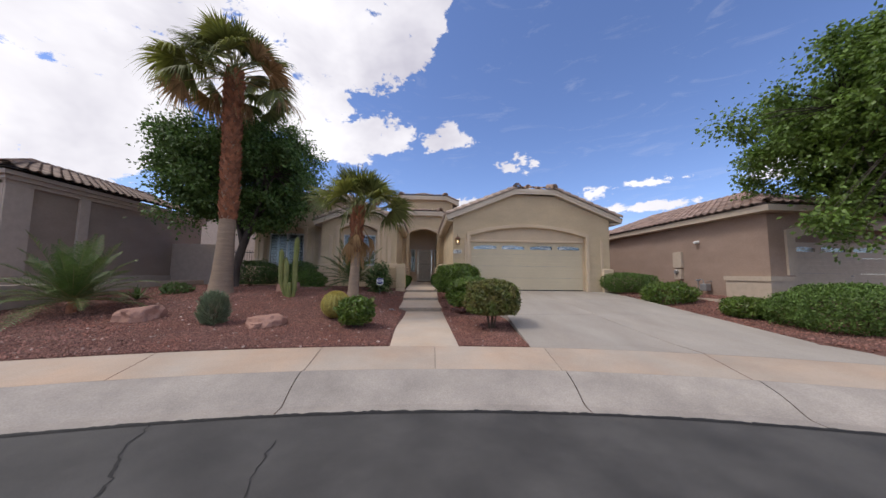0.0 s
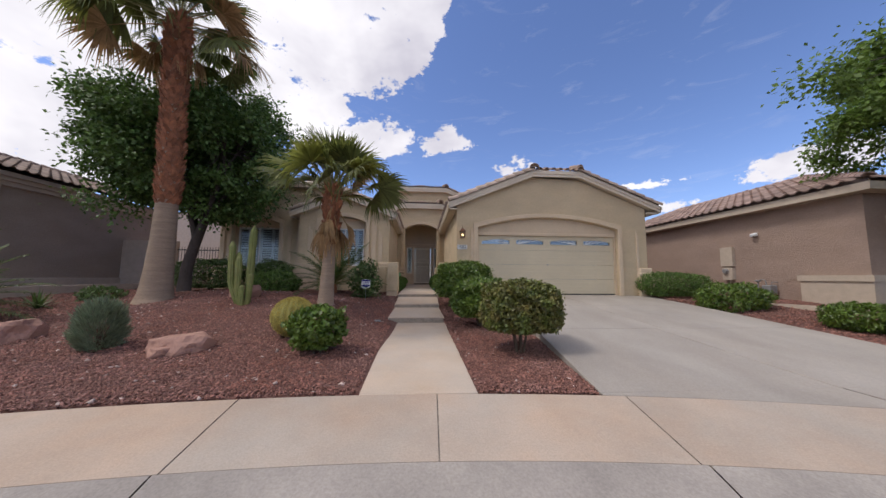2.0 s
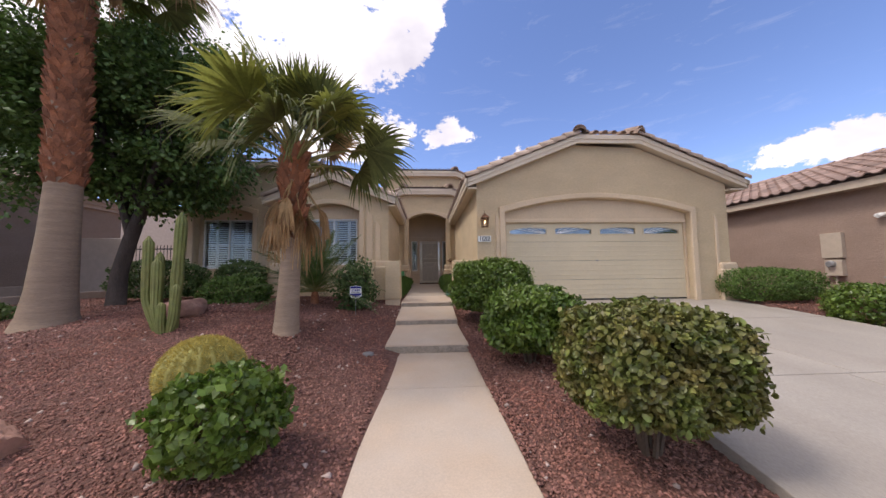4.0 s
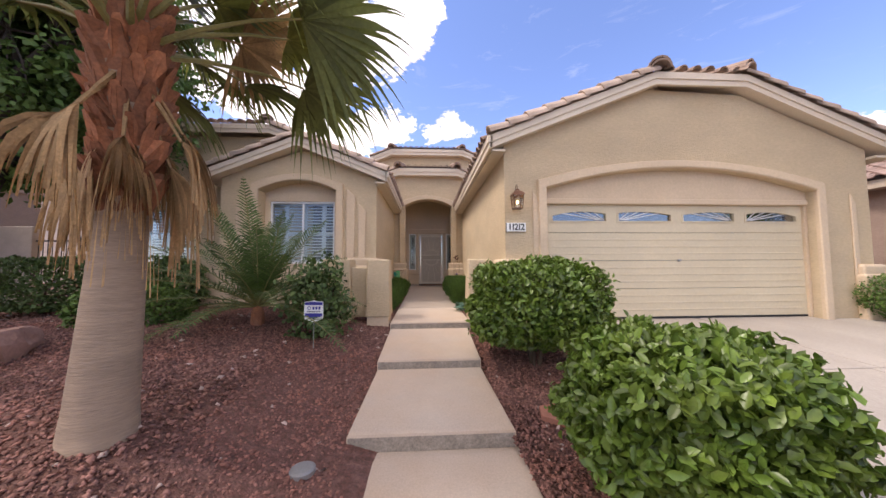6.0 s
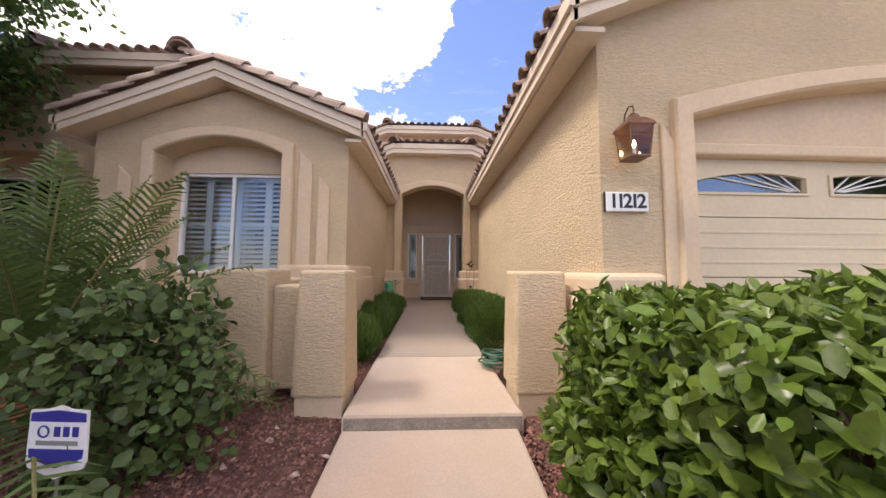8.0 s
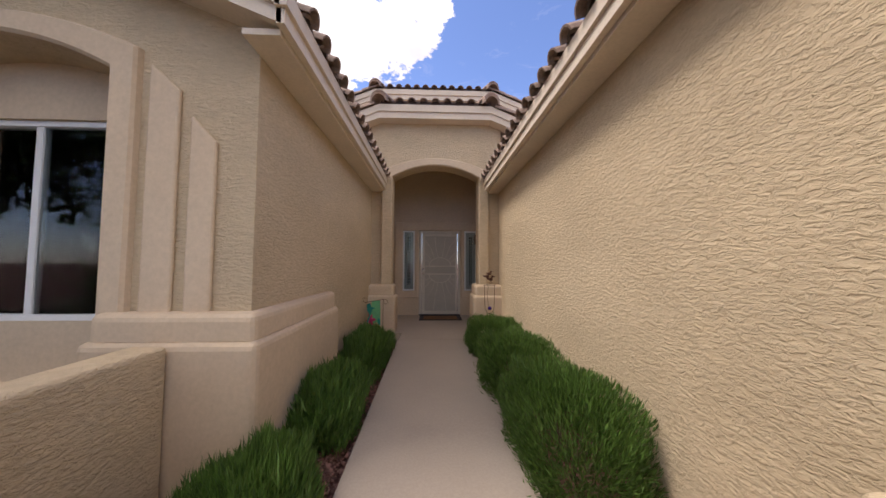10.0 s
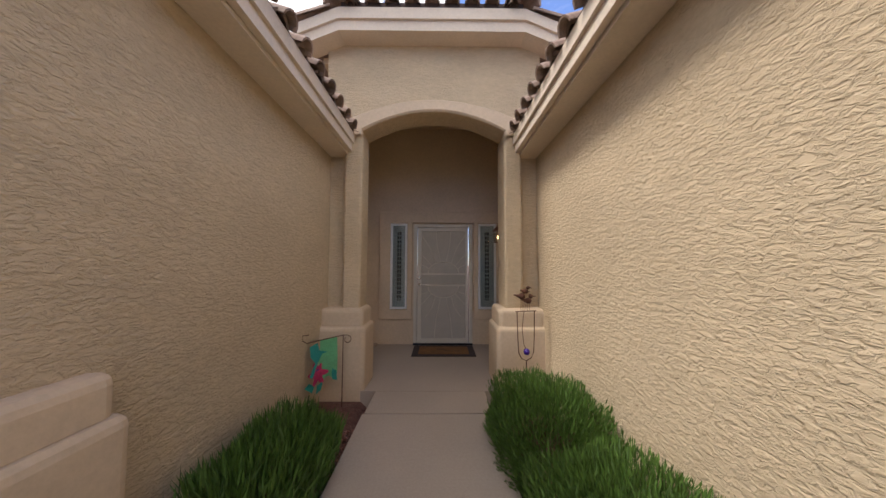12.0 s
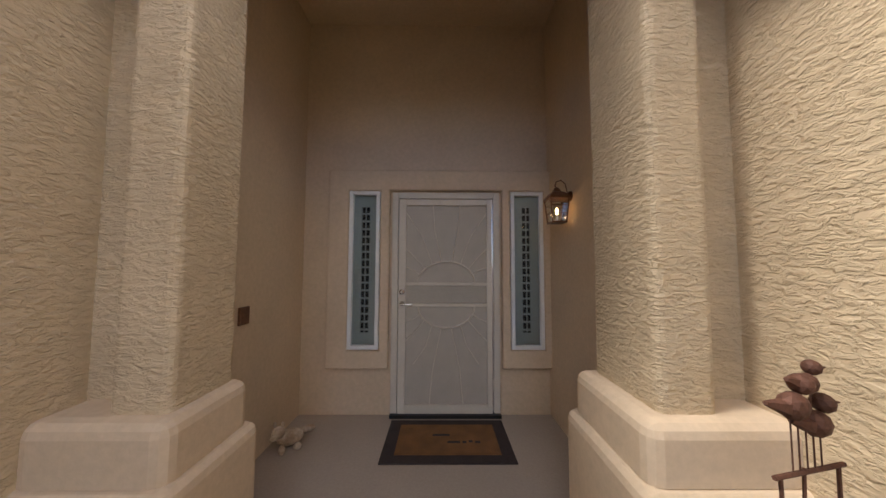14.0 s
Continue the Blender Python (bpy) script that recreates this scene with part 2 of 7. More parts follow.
M_ROCK = mat("pink_sandstone", (0.42, 0.235, 0.175), 0.9, var=0.15, scale=4, fine=30, second=(0.34, 0.20, 0.16), bump=0.6, bump_scale=18, bump_dist=0.02)
M_BARK = mat("grey_bark", (0.075, 0.058, 0.05), 0.95, var=0.3, scale=8, fine=60, bump=0.8, bump_scale=30, bump_dist=0.015, stretch=(1, 1, 0.3))
M_PALMLOW = mat("smooth_palm_trunk", (0.29, 0.21, 0.15), 0.9, var=0.15, scale=5, fine=40, bump=0.7, bump_scale=18, bump_dist=0.012, stretch=(0.4, 0.4, 3.5))
M_BOOT = mat("red_palm_boots", (0.34, 0.13, 0.06), 0.85, var=0.3, scale=7, fine=50, second=(0.16, 0.085, 0.06), per_island=0.35, bump=0.4)
M_FROND = mat("fan_palm_leaf", (0.135, 0.155, 0.04), 0.5, var=0.2, scale=4, fine=40, per_island=0.3, transl=0.35, bump=0.1)
M_FROND_HI = mat("young_fan_leaf", (0.24, 0.26, 0.06), 0.5, var=0.2, scale=4, fine=40, per_island=0.25, transl=0.4, bump=0.1)
M_DRY = mat("dry_palm_leaf", (0.38, 0.235, 0.11), 0.8, var=0.25, scale=6, fine=60, per_island=0.3, transl=0.2, bump=0.1)
M_PET = mat("palm_stem", (0.22, 0.2, 0.07), 0.5, var=0.2, bump=0.1)
M_LEAF_TREE = mat("ash_leaf", (0.105, 0.18, 0.045), 0.5, var=0.2, per_island=0.4, transl=0.35, bump=0)
M_LEAF_TREE2 = mat("mesquite_leaf", (0.15, 0.235, 0.045), 0.5, var=0.2, per_island=0.4, transl=0.35, bump=0)
M_LEAF_HEDGE = mat("hedge_leaf", (0.095, 0.165, 0.024), 0.36, var=0.2, second=(0.17, 0.225, 0.04), spread=0.6, scale=7, per_island=0.4, transl=0.25, bump=0)
M_LEAF_OLIVE = mat("bronze_green_leaf", (0.125, 0.165, 0.035), 0.4, var=0.25, second=(0.24, 0.16, 0.06), spread=0.6, scale=9, per_island=0.45, transl=0.2, bump=0)
M_LEAF_DARK = mat("dark_shrub_leaf", (0.10, 0.16, 0.045), 0.5, var=0.2, per_island=0.4, transl=0.2, bump=0)
M_LEAF_GREY = mat("grey_green_leaf", (0.19, 0.235, 0.14), 0.7, var=0.2, per_island=0.35, transl=0.2, bump=0)
M_JUNIPER = mat("juniper_green", (0.10, 0.17, 0.03), 0.6, var=0.2, per_island=0.4, transl=0.15, bump=0)
M_ROSEMARY = mat("rosemary_green", (0.085, 0.16, 0.028), 0.55, var=0.2, per_island=0.4, transl=0.15, bump=0)
M_CYCAD = mat("feather_palm_leaf", (0.105, 0.165, 0.045), 0.45, var=0.2, per_island=0.3, transl=0.25, bump=0)
M_CACTUS = mat("cactus_skin", (0.19, 0.22, 0.06), 0.6, var=0.2, scale=7, fine=80, second=(0.25, 0.22, 0.08), bump=0.3)
M_BARREL = mat("golden_cactus_spines", (0.48, 0.38, 0.09), 0.7, var=0.3, scale=12, fine=90, bump=0.6)
M_BARREL_SKIN = mat("yellowed_cactus_skin", (0.30, 0.27, 0.07), 0.7, var=0.2, scale=12, fine=90, bump=0.4)
M_TWIG = mat("twig", (0.11, 0.075, 0.05), 0.9, var=0.2)
M_PLATE = mat("white_enamel", (0.8, 0.8, 0.78), 0.3, var=0.02, bump=0)
M_BLUE = mat("sign_blue", (0.03, 0.03, 0.25), 0.4, var=0.03, bump=0)
M_STEP = mat("red_stepping_stone", (0.40, 0.17, 0.115), 0.9, var=0.12, bump=0.4)
M_MAT = mat("coir", (0.2, 0.095, 0.035), 0.95, var=0.25, scale=8, fine=200, bump=0.8, bump_scale=300)
M_RUBBER = mat("dark_rubber", (0.035, 0.025, 0.025), 0.8, var=0.2, bump=0.6, bump_scale=60)
M_HOSE = mat("green_hose", (0.05, 0.14, 0.09), 0.4, var=0.1, bump=0)
M_GREY = mat("grey_metal", (0.3, 0.3, 0.3), 0.5, 0.4, var=0.1)
M_FLAG_G = mat("mint_cloth", (0.18, 0.55, 0.27), 0.8, var=0.15, transl=0.3, bump=0.2)
M_FLAG_T = mat("teal_cloth", (0.03, 0.33, 0.28), 0.8, var=0.15, transl=0.3, bump=0.2)
M_FLAG_P = mat("pink_cloth", (0.62, 0.05, 0.16), 0.8, var=0.25, transl=0.3, bump=0.2)
M_ORB = mat("violet_glass_ball", (0.05, 0.02, 0.2), 0.1, var=0.05, bump=0)
M_HILL = mat("far_ground", (0.22, 0.18, 0.14), 0.95, var=0.2, scale=0.02, fine=0.5, bump=0)


# ---- building helpers ----
import mathutils.geometry as geo


def mesh_of(bm, name, m):
    me = bpy.data.meshes.new(name)
    bm.normal_update()
    bm.to_mesh(me)
    bm.free()
    me.materials.append(m)
    return me


def part(name, bm, material, parent=None, label="", kind="", smooth=False):
    me = mesh_of(bm, name, material)
    if smooth:
        me.shade_smooth()
    ob = new(name, me)
    if parent is not None:
        ob.parent = parent
    return tagged(ob, label, kind=kind)


def raw(name, verts, faces, material, parent=None, label="", kind="", smooth=False):
    me = bpy.data.meshes.new(name)
    me.from_pydata([tuple(v) for v in verts], [], faces)
    me.materials.append(material)
    if smooth:
        me.shade_smooth()
    ob = new(name, me)
    if parent is not None:
        ob.parent = parent
    return tagged(ob, label, kind=kind)


def thing(name, label, category, at=(0, 0, 0), group="", kind="", rz=0.0):
    e = new(name)
    e.empty_display_size = 0.1
    e.matrix_world = pose(*at, 0, 0, rz)
    return tagged(e, label, category, group, kind)


def box(bm, x0, y0, z0, x1, y1, z1, bev=0.0):
    vs = [bm.verts.new(p) for p in ((x0, y0, z0), (x1, y0, z0), (x1, y1, z0), (x0, y1, z0), (x0, y0, z1), (x1, y0, z1), (x1, y1, z1), (x0, y1, z1))]
    fs = [bm.faces.new([vs[i] for i in q]) for q in ((0, 3, 2, 1), (4, 5, 6, 7), (0, 1, 5, 4), (1, 2, 6, 5), (2, 3, 7, 6), (3, 0, 4, 7))]
    if bev:
        es = {e for f in fs for e in f.edges}
        bmesh.ops.bevel(bm, geom=list(es), offset=bev, segments=3, profile=0.5, affect="EDGES")
    return bm


def boxed(*a, bev=0.0):
    return box(bmesh.new(), *a, bev=bev)


def slab(outer, holes, place, a, b, bm=None):
    """A plate: outlines in (u, v), with holes, between depths a and b; place(u, v, w) gives the point."""
    bm = bm or bmesh.new()
    loops = [outer] + list(holes)
    tris = geo.tessellate_polygon([[Vector((*p, 0)) for p in lp] for lp in loops])
    flat = [p for lp in loops for p in lp]
    A = [bm.verts.new(place(u, v, a)) for u, v in flat]
    B = [bm.verts.new(place(u, v, b)) for u, v in flat]
    for t in tris:
        if len(set(t)) < 3:
            continue
        try:
            bm.faces.new([A[i] for i in t])
            bm.faces.new([B[i] for i in reversed(t)])
        except ValueError:
            pass
    k = 0
    for lp in loops:
        n = len(lp)
        for i in range(n):
            j = (i + 1) % n
            bm.faces.new((A[k + i], A[k + j], B[k + j], B[k + i]))
        k += n
    bmesh.ops.recalc_face_normals(bm, faces=bm.faces)
    return bm


def P_Y(u, v, w):
    return (u, w, v)


def P_X(u, v, w):
    return (w, u, v)


def P_Z(u, v, w):
    return (u, v, w)


def rect(x0, z0, x1, z1):
    return [(x0, z0), (x1, z0), (x1, z1), (x0, z1)]


def arch(x0, x1, z0, spring, rise, n=16, up=True):
    """An outline with a low arched head."""
    top = [(x1 + (x0 - x1) * i / n, spring + rise * (1 - (2 * i / n - 1) ** 2)) for i in range(n + 1)]
    return [(x0, z0), (x1, z0)] + top


def tube(pts, radii, n=8, bm=None, cap=True):
    bm = bm or bmesh.new()
    rings = []
    pts = [Vector(p) for p in pts]
    for i, p in enumerate(pts):
        d = (pts[min(i + 1, len(pts) - 1)] - pts[max(i - 1, 0)]).normalized()
        ref = Vector((0, 0, 1)) if abs(d.z) < 0.9 else Vector((1, 0, 0))
        s = d.cross(ref).normalized()
        t = d.cross(s)
        r = radii[i] if isinstance(radii, (list, tuple)) else radii
        rings.append([bm.verts.new(p + s * (r * math.cos(a)) + t * (r * math.sin(a))) for a in (2 * math.pi * k / n for k in range(n))])
    for a, b in zip(rings, rings[1:]):
        for k in range(n):
            bm.faces.new((a[k], a[(k + 1) % n], b[(k + 1) % n], b[k]))
    if cap:
        bm.faces.new(rings[0])
        bm.faces.new(rings[-1][::-1])
    return bm


def lathe(profile, n=20, bm=None, at=(0, 0, 0)):
    bm = bm or bmesh.new()
    rings = [[bm.verts.new((at[0] + r * math.cos(2 * math.pi * k / n), at[1] + r * math.sin(2 * math.pi * k / n), at[2] + z)) for k in range(n)] for r, z in profile]
    for a, b in zip(rings, rings[1:]):
        for k in range(n):
            bm.faces.new((a[k], a[(k + 1) % n], b[(k + 1) % n], b[k]))
    bm.faces.new(rings[0][::-1])
    bm.faces.new(rings[-1])
    return bm


def text_part(body, size, at, rx, rz, material, parent, depth=0.002, name="lettering"):
    cu = bpy.data.curves.new(name, "FONT")
    cu.body, cu.size, cu.extrude, cu.offset = body, size, depth, 0.0035
    cu.align_x, cu.align_y = "CENTER", "CENTER"
    tmp = bpy.data.objects.new("t", cu)
    scene.collection.objects.link(tmp)
    me = bpy.data.meshes.new_from_object(tmp.evaluated_get(bpy.context.evaluated_depsgraph_get()))
    bpy.data.objects.remove(tmp)
    me.materials.clear()
    me.materials.append(material)
    me.transform(pose(*at, rx, 0, rz))
    ob = new(name, me)
    ob.parent = parent
    return ob


# ---- ground ----
CX, CY = 0.1, -16.45
R_ROAD, R_CURB, R_WALK = 19.0, 19.95, 20.95
PROFILE = [(4.45, .30), (8.6, .45), (10.0, .63), (11.5, .88), (13.3, .98), (15, 1.0)]


def rise(d):
    return float(np.interp(d, [p[0] for p in PROFILE], [p[1] for p in PROFILE]))


def H(x, y):
    """The yard's height: it climbs away from the kerb."""
    r = math.hypot(x - CX, y - CY)
    h = rise(max(r + CY, 4.45))
    h += 0.05 * (noise.noise(Vector((x * 0.35, y * 0.35, 0))))* min(1, max(0, (r - R_WALK) / 2))
    if x < -0.2:                          # a low mound in the front yard
        h += (0.36 * math.exp(-((x + 4.2) / 3.3) ** 2 - ((y - 9.4) / 2.4) ** 2) + 0.34 * math.exp(-((x + 1.85) / 1.2) ** 2 - ((y - 8.4) / 1.2) ** 2)) * min(1, (-0.2 - x) / 1.2)
    return h


def HD(x, y):
    """The driveway's height."""
    return float(np.interp(y, (4.3, 11.3), (0.30, 0.965)))


def ring(name, r0, r1, z0, z1, a0, a1, material, label, step=1.0, skirt=0.25, mid=()):
    """A curved strip of paving about the turning circle."""
    vs, fs = [], []
    n = max(2, int((a1 - a0) / step))
    prof = [(r0, z0 - skirt), (r0, z0)] + list(mid) + [(r1, z1), (r1, z1 - skirt)]
    for i in range(n + 1):
        a = radians(a0 + (a1 - a0) * i / n)
        for r, z in prof:
            vs.append((CX + r * math.sin(a), CY + r * math.cos(a), z))
    k = len(prof)
    for i in range(n):
        for j in range(k - 1):
            fs.append((i * k + j, i * k + j + 1, (i + 1) * k + j + 1, (i + 1) * k + j))
    return vs, fs


def build_ground():
    vs, fs, rs = [], [], [0.01, 18.7, 19.5, 20.5, 20.85, 20.95]
    r = 20.95
    while r < 42:
        r += 0.25
        rs.append(r)
    rs += [46, 55, 75, 120, 250, 600, 1500, 3000]
    n = 480
    for r in rs:
        for i in range(n):
            a = 2 * math.pi * i / n
            x, y = CX + r * math.sin(a), CY + r * math.cos(a)
            z = -0.12 if r < 20 else 0.0 if r < 20.6 else 0.18 if r < 20.9 else 0.27 if r < 21 else H(x, y) if r < 43 else 1.0
            if 21 < r < 29.5 and 2.75 < x < 8.38 and y > 2.0:
                z = min(z, HD(x, y) - 0.09)
            if 21 < r and -0.0 < x < 1.1 and 4.45 < y < 18.5:
                z = min(z, 0.24 + max(0, (y - 4.5)) * 0.03)
            vs.append((x, y, z))
    for j in range(len(rs) - 1):
        for i in range(n):
            fs.append((j * n + i, (j + 1) * n + i, (j + 1) * n + (i + 1) % n, j * n + (i + 1) % n))
    tagged(raw("ground", vs, fs, M_SOIL, smooth=True), "desert front yard bed of dark red crushed gravel soil", kind="structure")
    # road
    vs, fs = ring("road", 0.05, R_ROAD, 0.0, 0.0, -180, 180, None, "", 2, 0.1, mid=[(r, 0.0) for r in (5, 10, 14, 17, 18.5)])
    road = tagged(raw("road", vs, fs, M_ASPH), "weathered dark grey asphalt of a cul-de-sac", kind="structure")
    # ragged edge of the asphalt on the gutter
    vs, fs = [], []
    n = 900
    for i in range(n + 1):
        a = radians(-60 + 120 * i / n)
        w = 0.03 + 0.05 * abs(noise.noise(Vector((a * 60, 0, 0)))) + 0.03 * noise.noise(Vector((a * 400, 3, 0)))
        for r, z in ((R_ROAD - 0.03, 0.006), (R_ROAD + w, 0.005)):
            vs.append((CX + r * math.sin(a), CY + r * math.cos(a), z))
    fs = [(2 * i, 2 * i + 1, 2 * i + 3, 2 * i + 2) for i in range(n)]
    raw("asphalt_edge", vs, fs, M_CRACK, road, "ragged tar lip")

    def crack(pts, w, seed):
        vs, fs = [], []
        random.seed(seed)
        path = []
        for (x0, y0), (x1, y1) in zip(pts, pts[1:]):
            m = max(2, int(math.hypot(x1 - x0, y1 - y0) / 0.06))
            path += [(x0 + (x1 - x0) * k / m + random.uniform(-1, 1) * 0.018, y0 + (y1 - y0) * k / m + random.uniform(-1, 1) * 0.018) for k in range(m)]
        for k, (x, y) in enumerate(path):
            ww = w * random.uniform(0.4, 1.2)
            vs += [(x - ww, y - ww * 0.4, 0.004), (x + ww, y + ww * 0.4, 0.004)]
        fs = [(2 * k, 2 * k + 1, 2 * k + 3, 2 * k + 2) for k in range(len(path) - 1)]
        raw("crack", vs, fs, M_CRACK, road, "thin crack in the asphalt")
    crack([(-2.35, 2.4), (-2.2, 1.9), (-1.9, 1.5), (-1.75, 1.1), (-1.5, 0.6)], 0.012, 4)
    crack([(-0.9, 2.0), (-0.85, 1.6), (-0.75, 1.2), (-0.8, 0.8)], 0.007, 5)
    # kerb with its gutter, cut by joints
    kerb = thing("kerb", "grey stained concrete rolled kerb and gutter along the street", "kerb", kind="structure")
    walk_ = thing("pavement", "pale pink and grey concrete pavement squares", "pavement", kind="structure")
    cuts = [-62, -50, -40, -31, -22, -15.0, -3.85, 7.35, 14.7, 21.8, 31, 40, 50, 62]
    for a0, a1 in zip(cuts, cuts[1:]):
        vs, fs = ring("", R_ROAD + 0.0, R_CURB, 0.0, 0.2, a0 + 0.02, a1 - 0.02, None, "", 0.5, 0.15, mid=[(19.25, -0.012), (19.33, 0.01), (19.5, 0.085), (19.65, 0.135), (19.8, 0.17)])
        raw("kerb_section", vs, fs, M_CURB, kerb, smooth=False)
    cuts = [-62, -50, -40, -31, -22.5, -16.4, -10.7, -3.75, 1.74, 7.2, 14.5, 21.8, 31, 40, 50, 62]
    for a0, a1 in zip(cuts, cuts[1:]):
        vs, fs = ring("", R_CURB + 0.006, R_WALK, 0.2, 0.3, a0 + 0.017, a1 - 0.017, None, "", 0.5, 0.2)
        raw("slab", vs, fs, M_WALK, walk_)
    vs, fs = ring("", R_CURB - 0.02, R_CURB + 0.03, 0.185, 0.187, -62, 62, None, "", 0.5, 0.01)
    raw("joint", vs, fs, M_RISER, walk_, "dirty joint")
    for a in cuts:
        ar = radians(a)
        bm = bmesh.new()
        for r, z in ((R_CURB, 0.19), (R_WALK, 0.288)):
            for s in (-0.012, 0.012):
                bm.verts.new((CX + r * math.sin(ar) + s, CY + r * math.cos(ar), z))
        bm.verts.ensure_lookup_table()
        bm.faces.new([bm.verts[i] for i in (0, 1, 3, 2)])
        part("joint", bm, M_RISER, walk_, "dirty joint")


def sloped(bm, x0, x1, y0, y1, z0, z1, thick=0.25, xa=None, xb=None, bev=0.012):
    """A paving slab that climbs from z0 at y0 to z1 at y1; xa, xb: its far edge."""
    xa, xb = x0 if xa is None else xa, x1 if xb is None else xb
    pts = [(x0, y0, z0), (x1, y0, z0), (xb, y1, z1), (xa, y1, z1)]
    T = [bm.verts.new(p) for p in pts]
    B = [bm.verts.new((p[0], p[1], p[2] - thick)) for p in pts]
    bm.faces.new(T)
    bm.faces.new(B[::-1])
    sides = [bm.faces.new((T[i], B[i], B[(i + 1) % 4], T[(i + 1) % 4])) for i in range(4)]
    if bev:
        es = [e for e in bm.edges if e.verts[0] in T and e.verts[1] in T]
        bmesh.ops.bevel(bm, geom=es, offset=bev, segments=2, profile=0.5, affect="EDGES")
    bmesh.ops.recalc_face_normals(bm, faces=bm.faces)
    return bm


def build_walk():
    w = thing("garden_walk", "tan concrete garden walk with three steps between gravel beds", "walkway", kind="structure")
    part("slab", sloped(bmesh.new(), -0.09, 1.18, 4.5, 7.38, 0.305, 0.37, 0.25, -0.17, 1.16), M_PATH, w)
    part("slab", sloped(bmesh.new(), -0.18, 1.15, 7.392, 8.78, 0.37, 0.405), M_PATH, w)
    for x0, x1, y0, y1, z0, z1, xa, xb in ((-0.27, 1.13, 8.78, 10.0, 0.545, 0.66, -0.22, 1.06), (-0.22, 1.06, 10.0, 11.3, 0.765, 0.875, -0.22, 1.08)):
        part("step", sloped(bmesh.new(), x0, x1, y0, y1, z0, z1, 0.4, xa, xb, bev=0.025), M_PATH, w, "cast concrete step with rounded nosing")
        # the step's front face gets a darker, mottled concrete than its tread
        part("riser", boxed(x0 + 0.01, y0 - 0.003, z0 - 0.30, x1 - 0.01, y0 + 0.02, z0 - 0.028), M_RISER, w, "mottled step face, darker than the treads")
    part("step", sloped(bmesh.new(), -0.22, 1.12, 11.3, 12.6, 0.98, 1.03, 0.4, -0.2, 1.07, bev=0.025), M_PATH, w, "cast concrete step with rounded nosing")
    part("riser", boxed(-0.21, 11.297, 0.7, 1.11, 11.32, 0.952), M_RISER, w, "mottled step face, darker than the treads")
    part("slab", sloped(bmesh.new(), -0.19, 1.05, 12.61, 16.5, 1.03, 1.12, 0.3), M_PORCH, w)
    part("slab", boxed(-0.17, 16.515, 0.8, 1.04, 17.0, 1.12, bev=0.006), M_PORCH, w, "smooth porch slab")
    part("slab", boxed(-0.82, 17.003, 0.8, 1.72, 19.0, 1.12), M_PORCH, w, "smooth porch slab")
    d = thing("driveway", "pale grey concrete driveway with control joints sloping up to the garage", "driveway", kind="structure")
    ys = [4.40, 6.95, 9.3, 11.55]
    for y0, y1 in zip(ys, ys[1:]):
        f = lambda y: 2.5 + (y - 4.4) * 0.10 if y < 7 else 2.76 - (y - 7) * 0.08
        for xa0, xa1, xb0, xb1 in ((f(y0), 5.35, f(y1), 5.2), (5.37, 8.38, 5.22, 8.40)):
            part("slab", sloped(bmesh.new(), xa0, xa1, y0 + 0.008, y1 - 0.008, HD(0, y0) + 0.002, HD(0, y1), 0.25, xb0, xb1, 0.008), M_CONC, d)
    n = 16
    for xa, xb in ((2.5, 5.36), (5.38, 8.40)):
        vs, fs = [], []
        for i in range(n + 1):
            x = xa + (xb - xa) * i / n
            ya = CY + math.sqrt((R_WALK + 0.004) ** 2 - (x - CX) ** 2)
            for y, z in ((ya, 0.1), (ya, 0.302), (4.46, 0.310), (4.46, 0.1)):
                vs.append((x, y, z))
        for i in range(n):
            for j in range(3):
                fs.append((i * 4 + j, i * 4 + j + 1, i * 4 + j + 5, i * 4 + j + 4))
        raw("slab", vs, fs, M_CONC, d)
    part("joint_filler", sloped(bmesh.new(), 2.8, 8.3, 4.5, 11.5, HD(0, 4.5) - 0.02, HD(0, 11.5) - 0.02, 0.1, bev=0), M_RISER, d)


# ---- roofs ----
def tile_field(name, origin, along, up, ulen, vlen, keep, material, parent, label, w=0.30, course=0.36):
    """Overlapping S-shaped tiles on a slope, joined. along and up are unit vectors in the slope; keep(u, v) tells where there is roof."""
    o, a, u_ = Vector(origin), Vector(along).normalized(), Vector(up).normalized()
    nrm = a.cross(u_)
    if nrm.z < 0:
        nrm = -nrm
    prof = [(0, 0.0), (0.12, 0.035), (0.3, 0.062), (0.48, 0.045), (0.62, 0.006), (0.8, -0.006), (1.0, 0.0)]
    vs, fs = [], []
    for j in range(int(vlen / course) + 1):
        for i in range(int(ulen / w) + 1):
            u0, v0 = i * w, j * course
            if not keep(u0 + w / 2, v0 + course / 2):
                continue
            base = len(vs)
            lift = 0.012 * random.random()
            for vv, hh in ((v0 - 0.03, 0.045 + lift), (v0 + course, 0.012)):
                for f, h in prof:
                    vs.append(o + a * (u0 + f * w) + u_ * vv + nrm * (h + hh))
            for f, h in prof:
                vs.append(o + a * (u0 + f * w) + u_ * (v0 - 0.03) + nrm * (h + 0.015 + lift))
            k = len(prof)
            for q in range(k - 1):
                fs.append((base + q, base + q + 1, base + k + q + 1, base + k + q))
                fs.append((base + 2 * k + q, base + 2 * k + q + 1, base + q + 1, base + q))
    return raw(name, vs, fs, material, parent, label, kind="stuff")


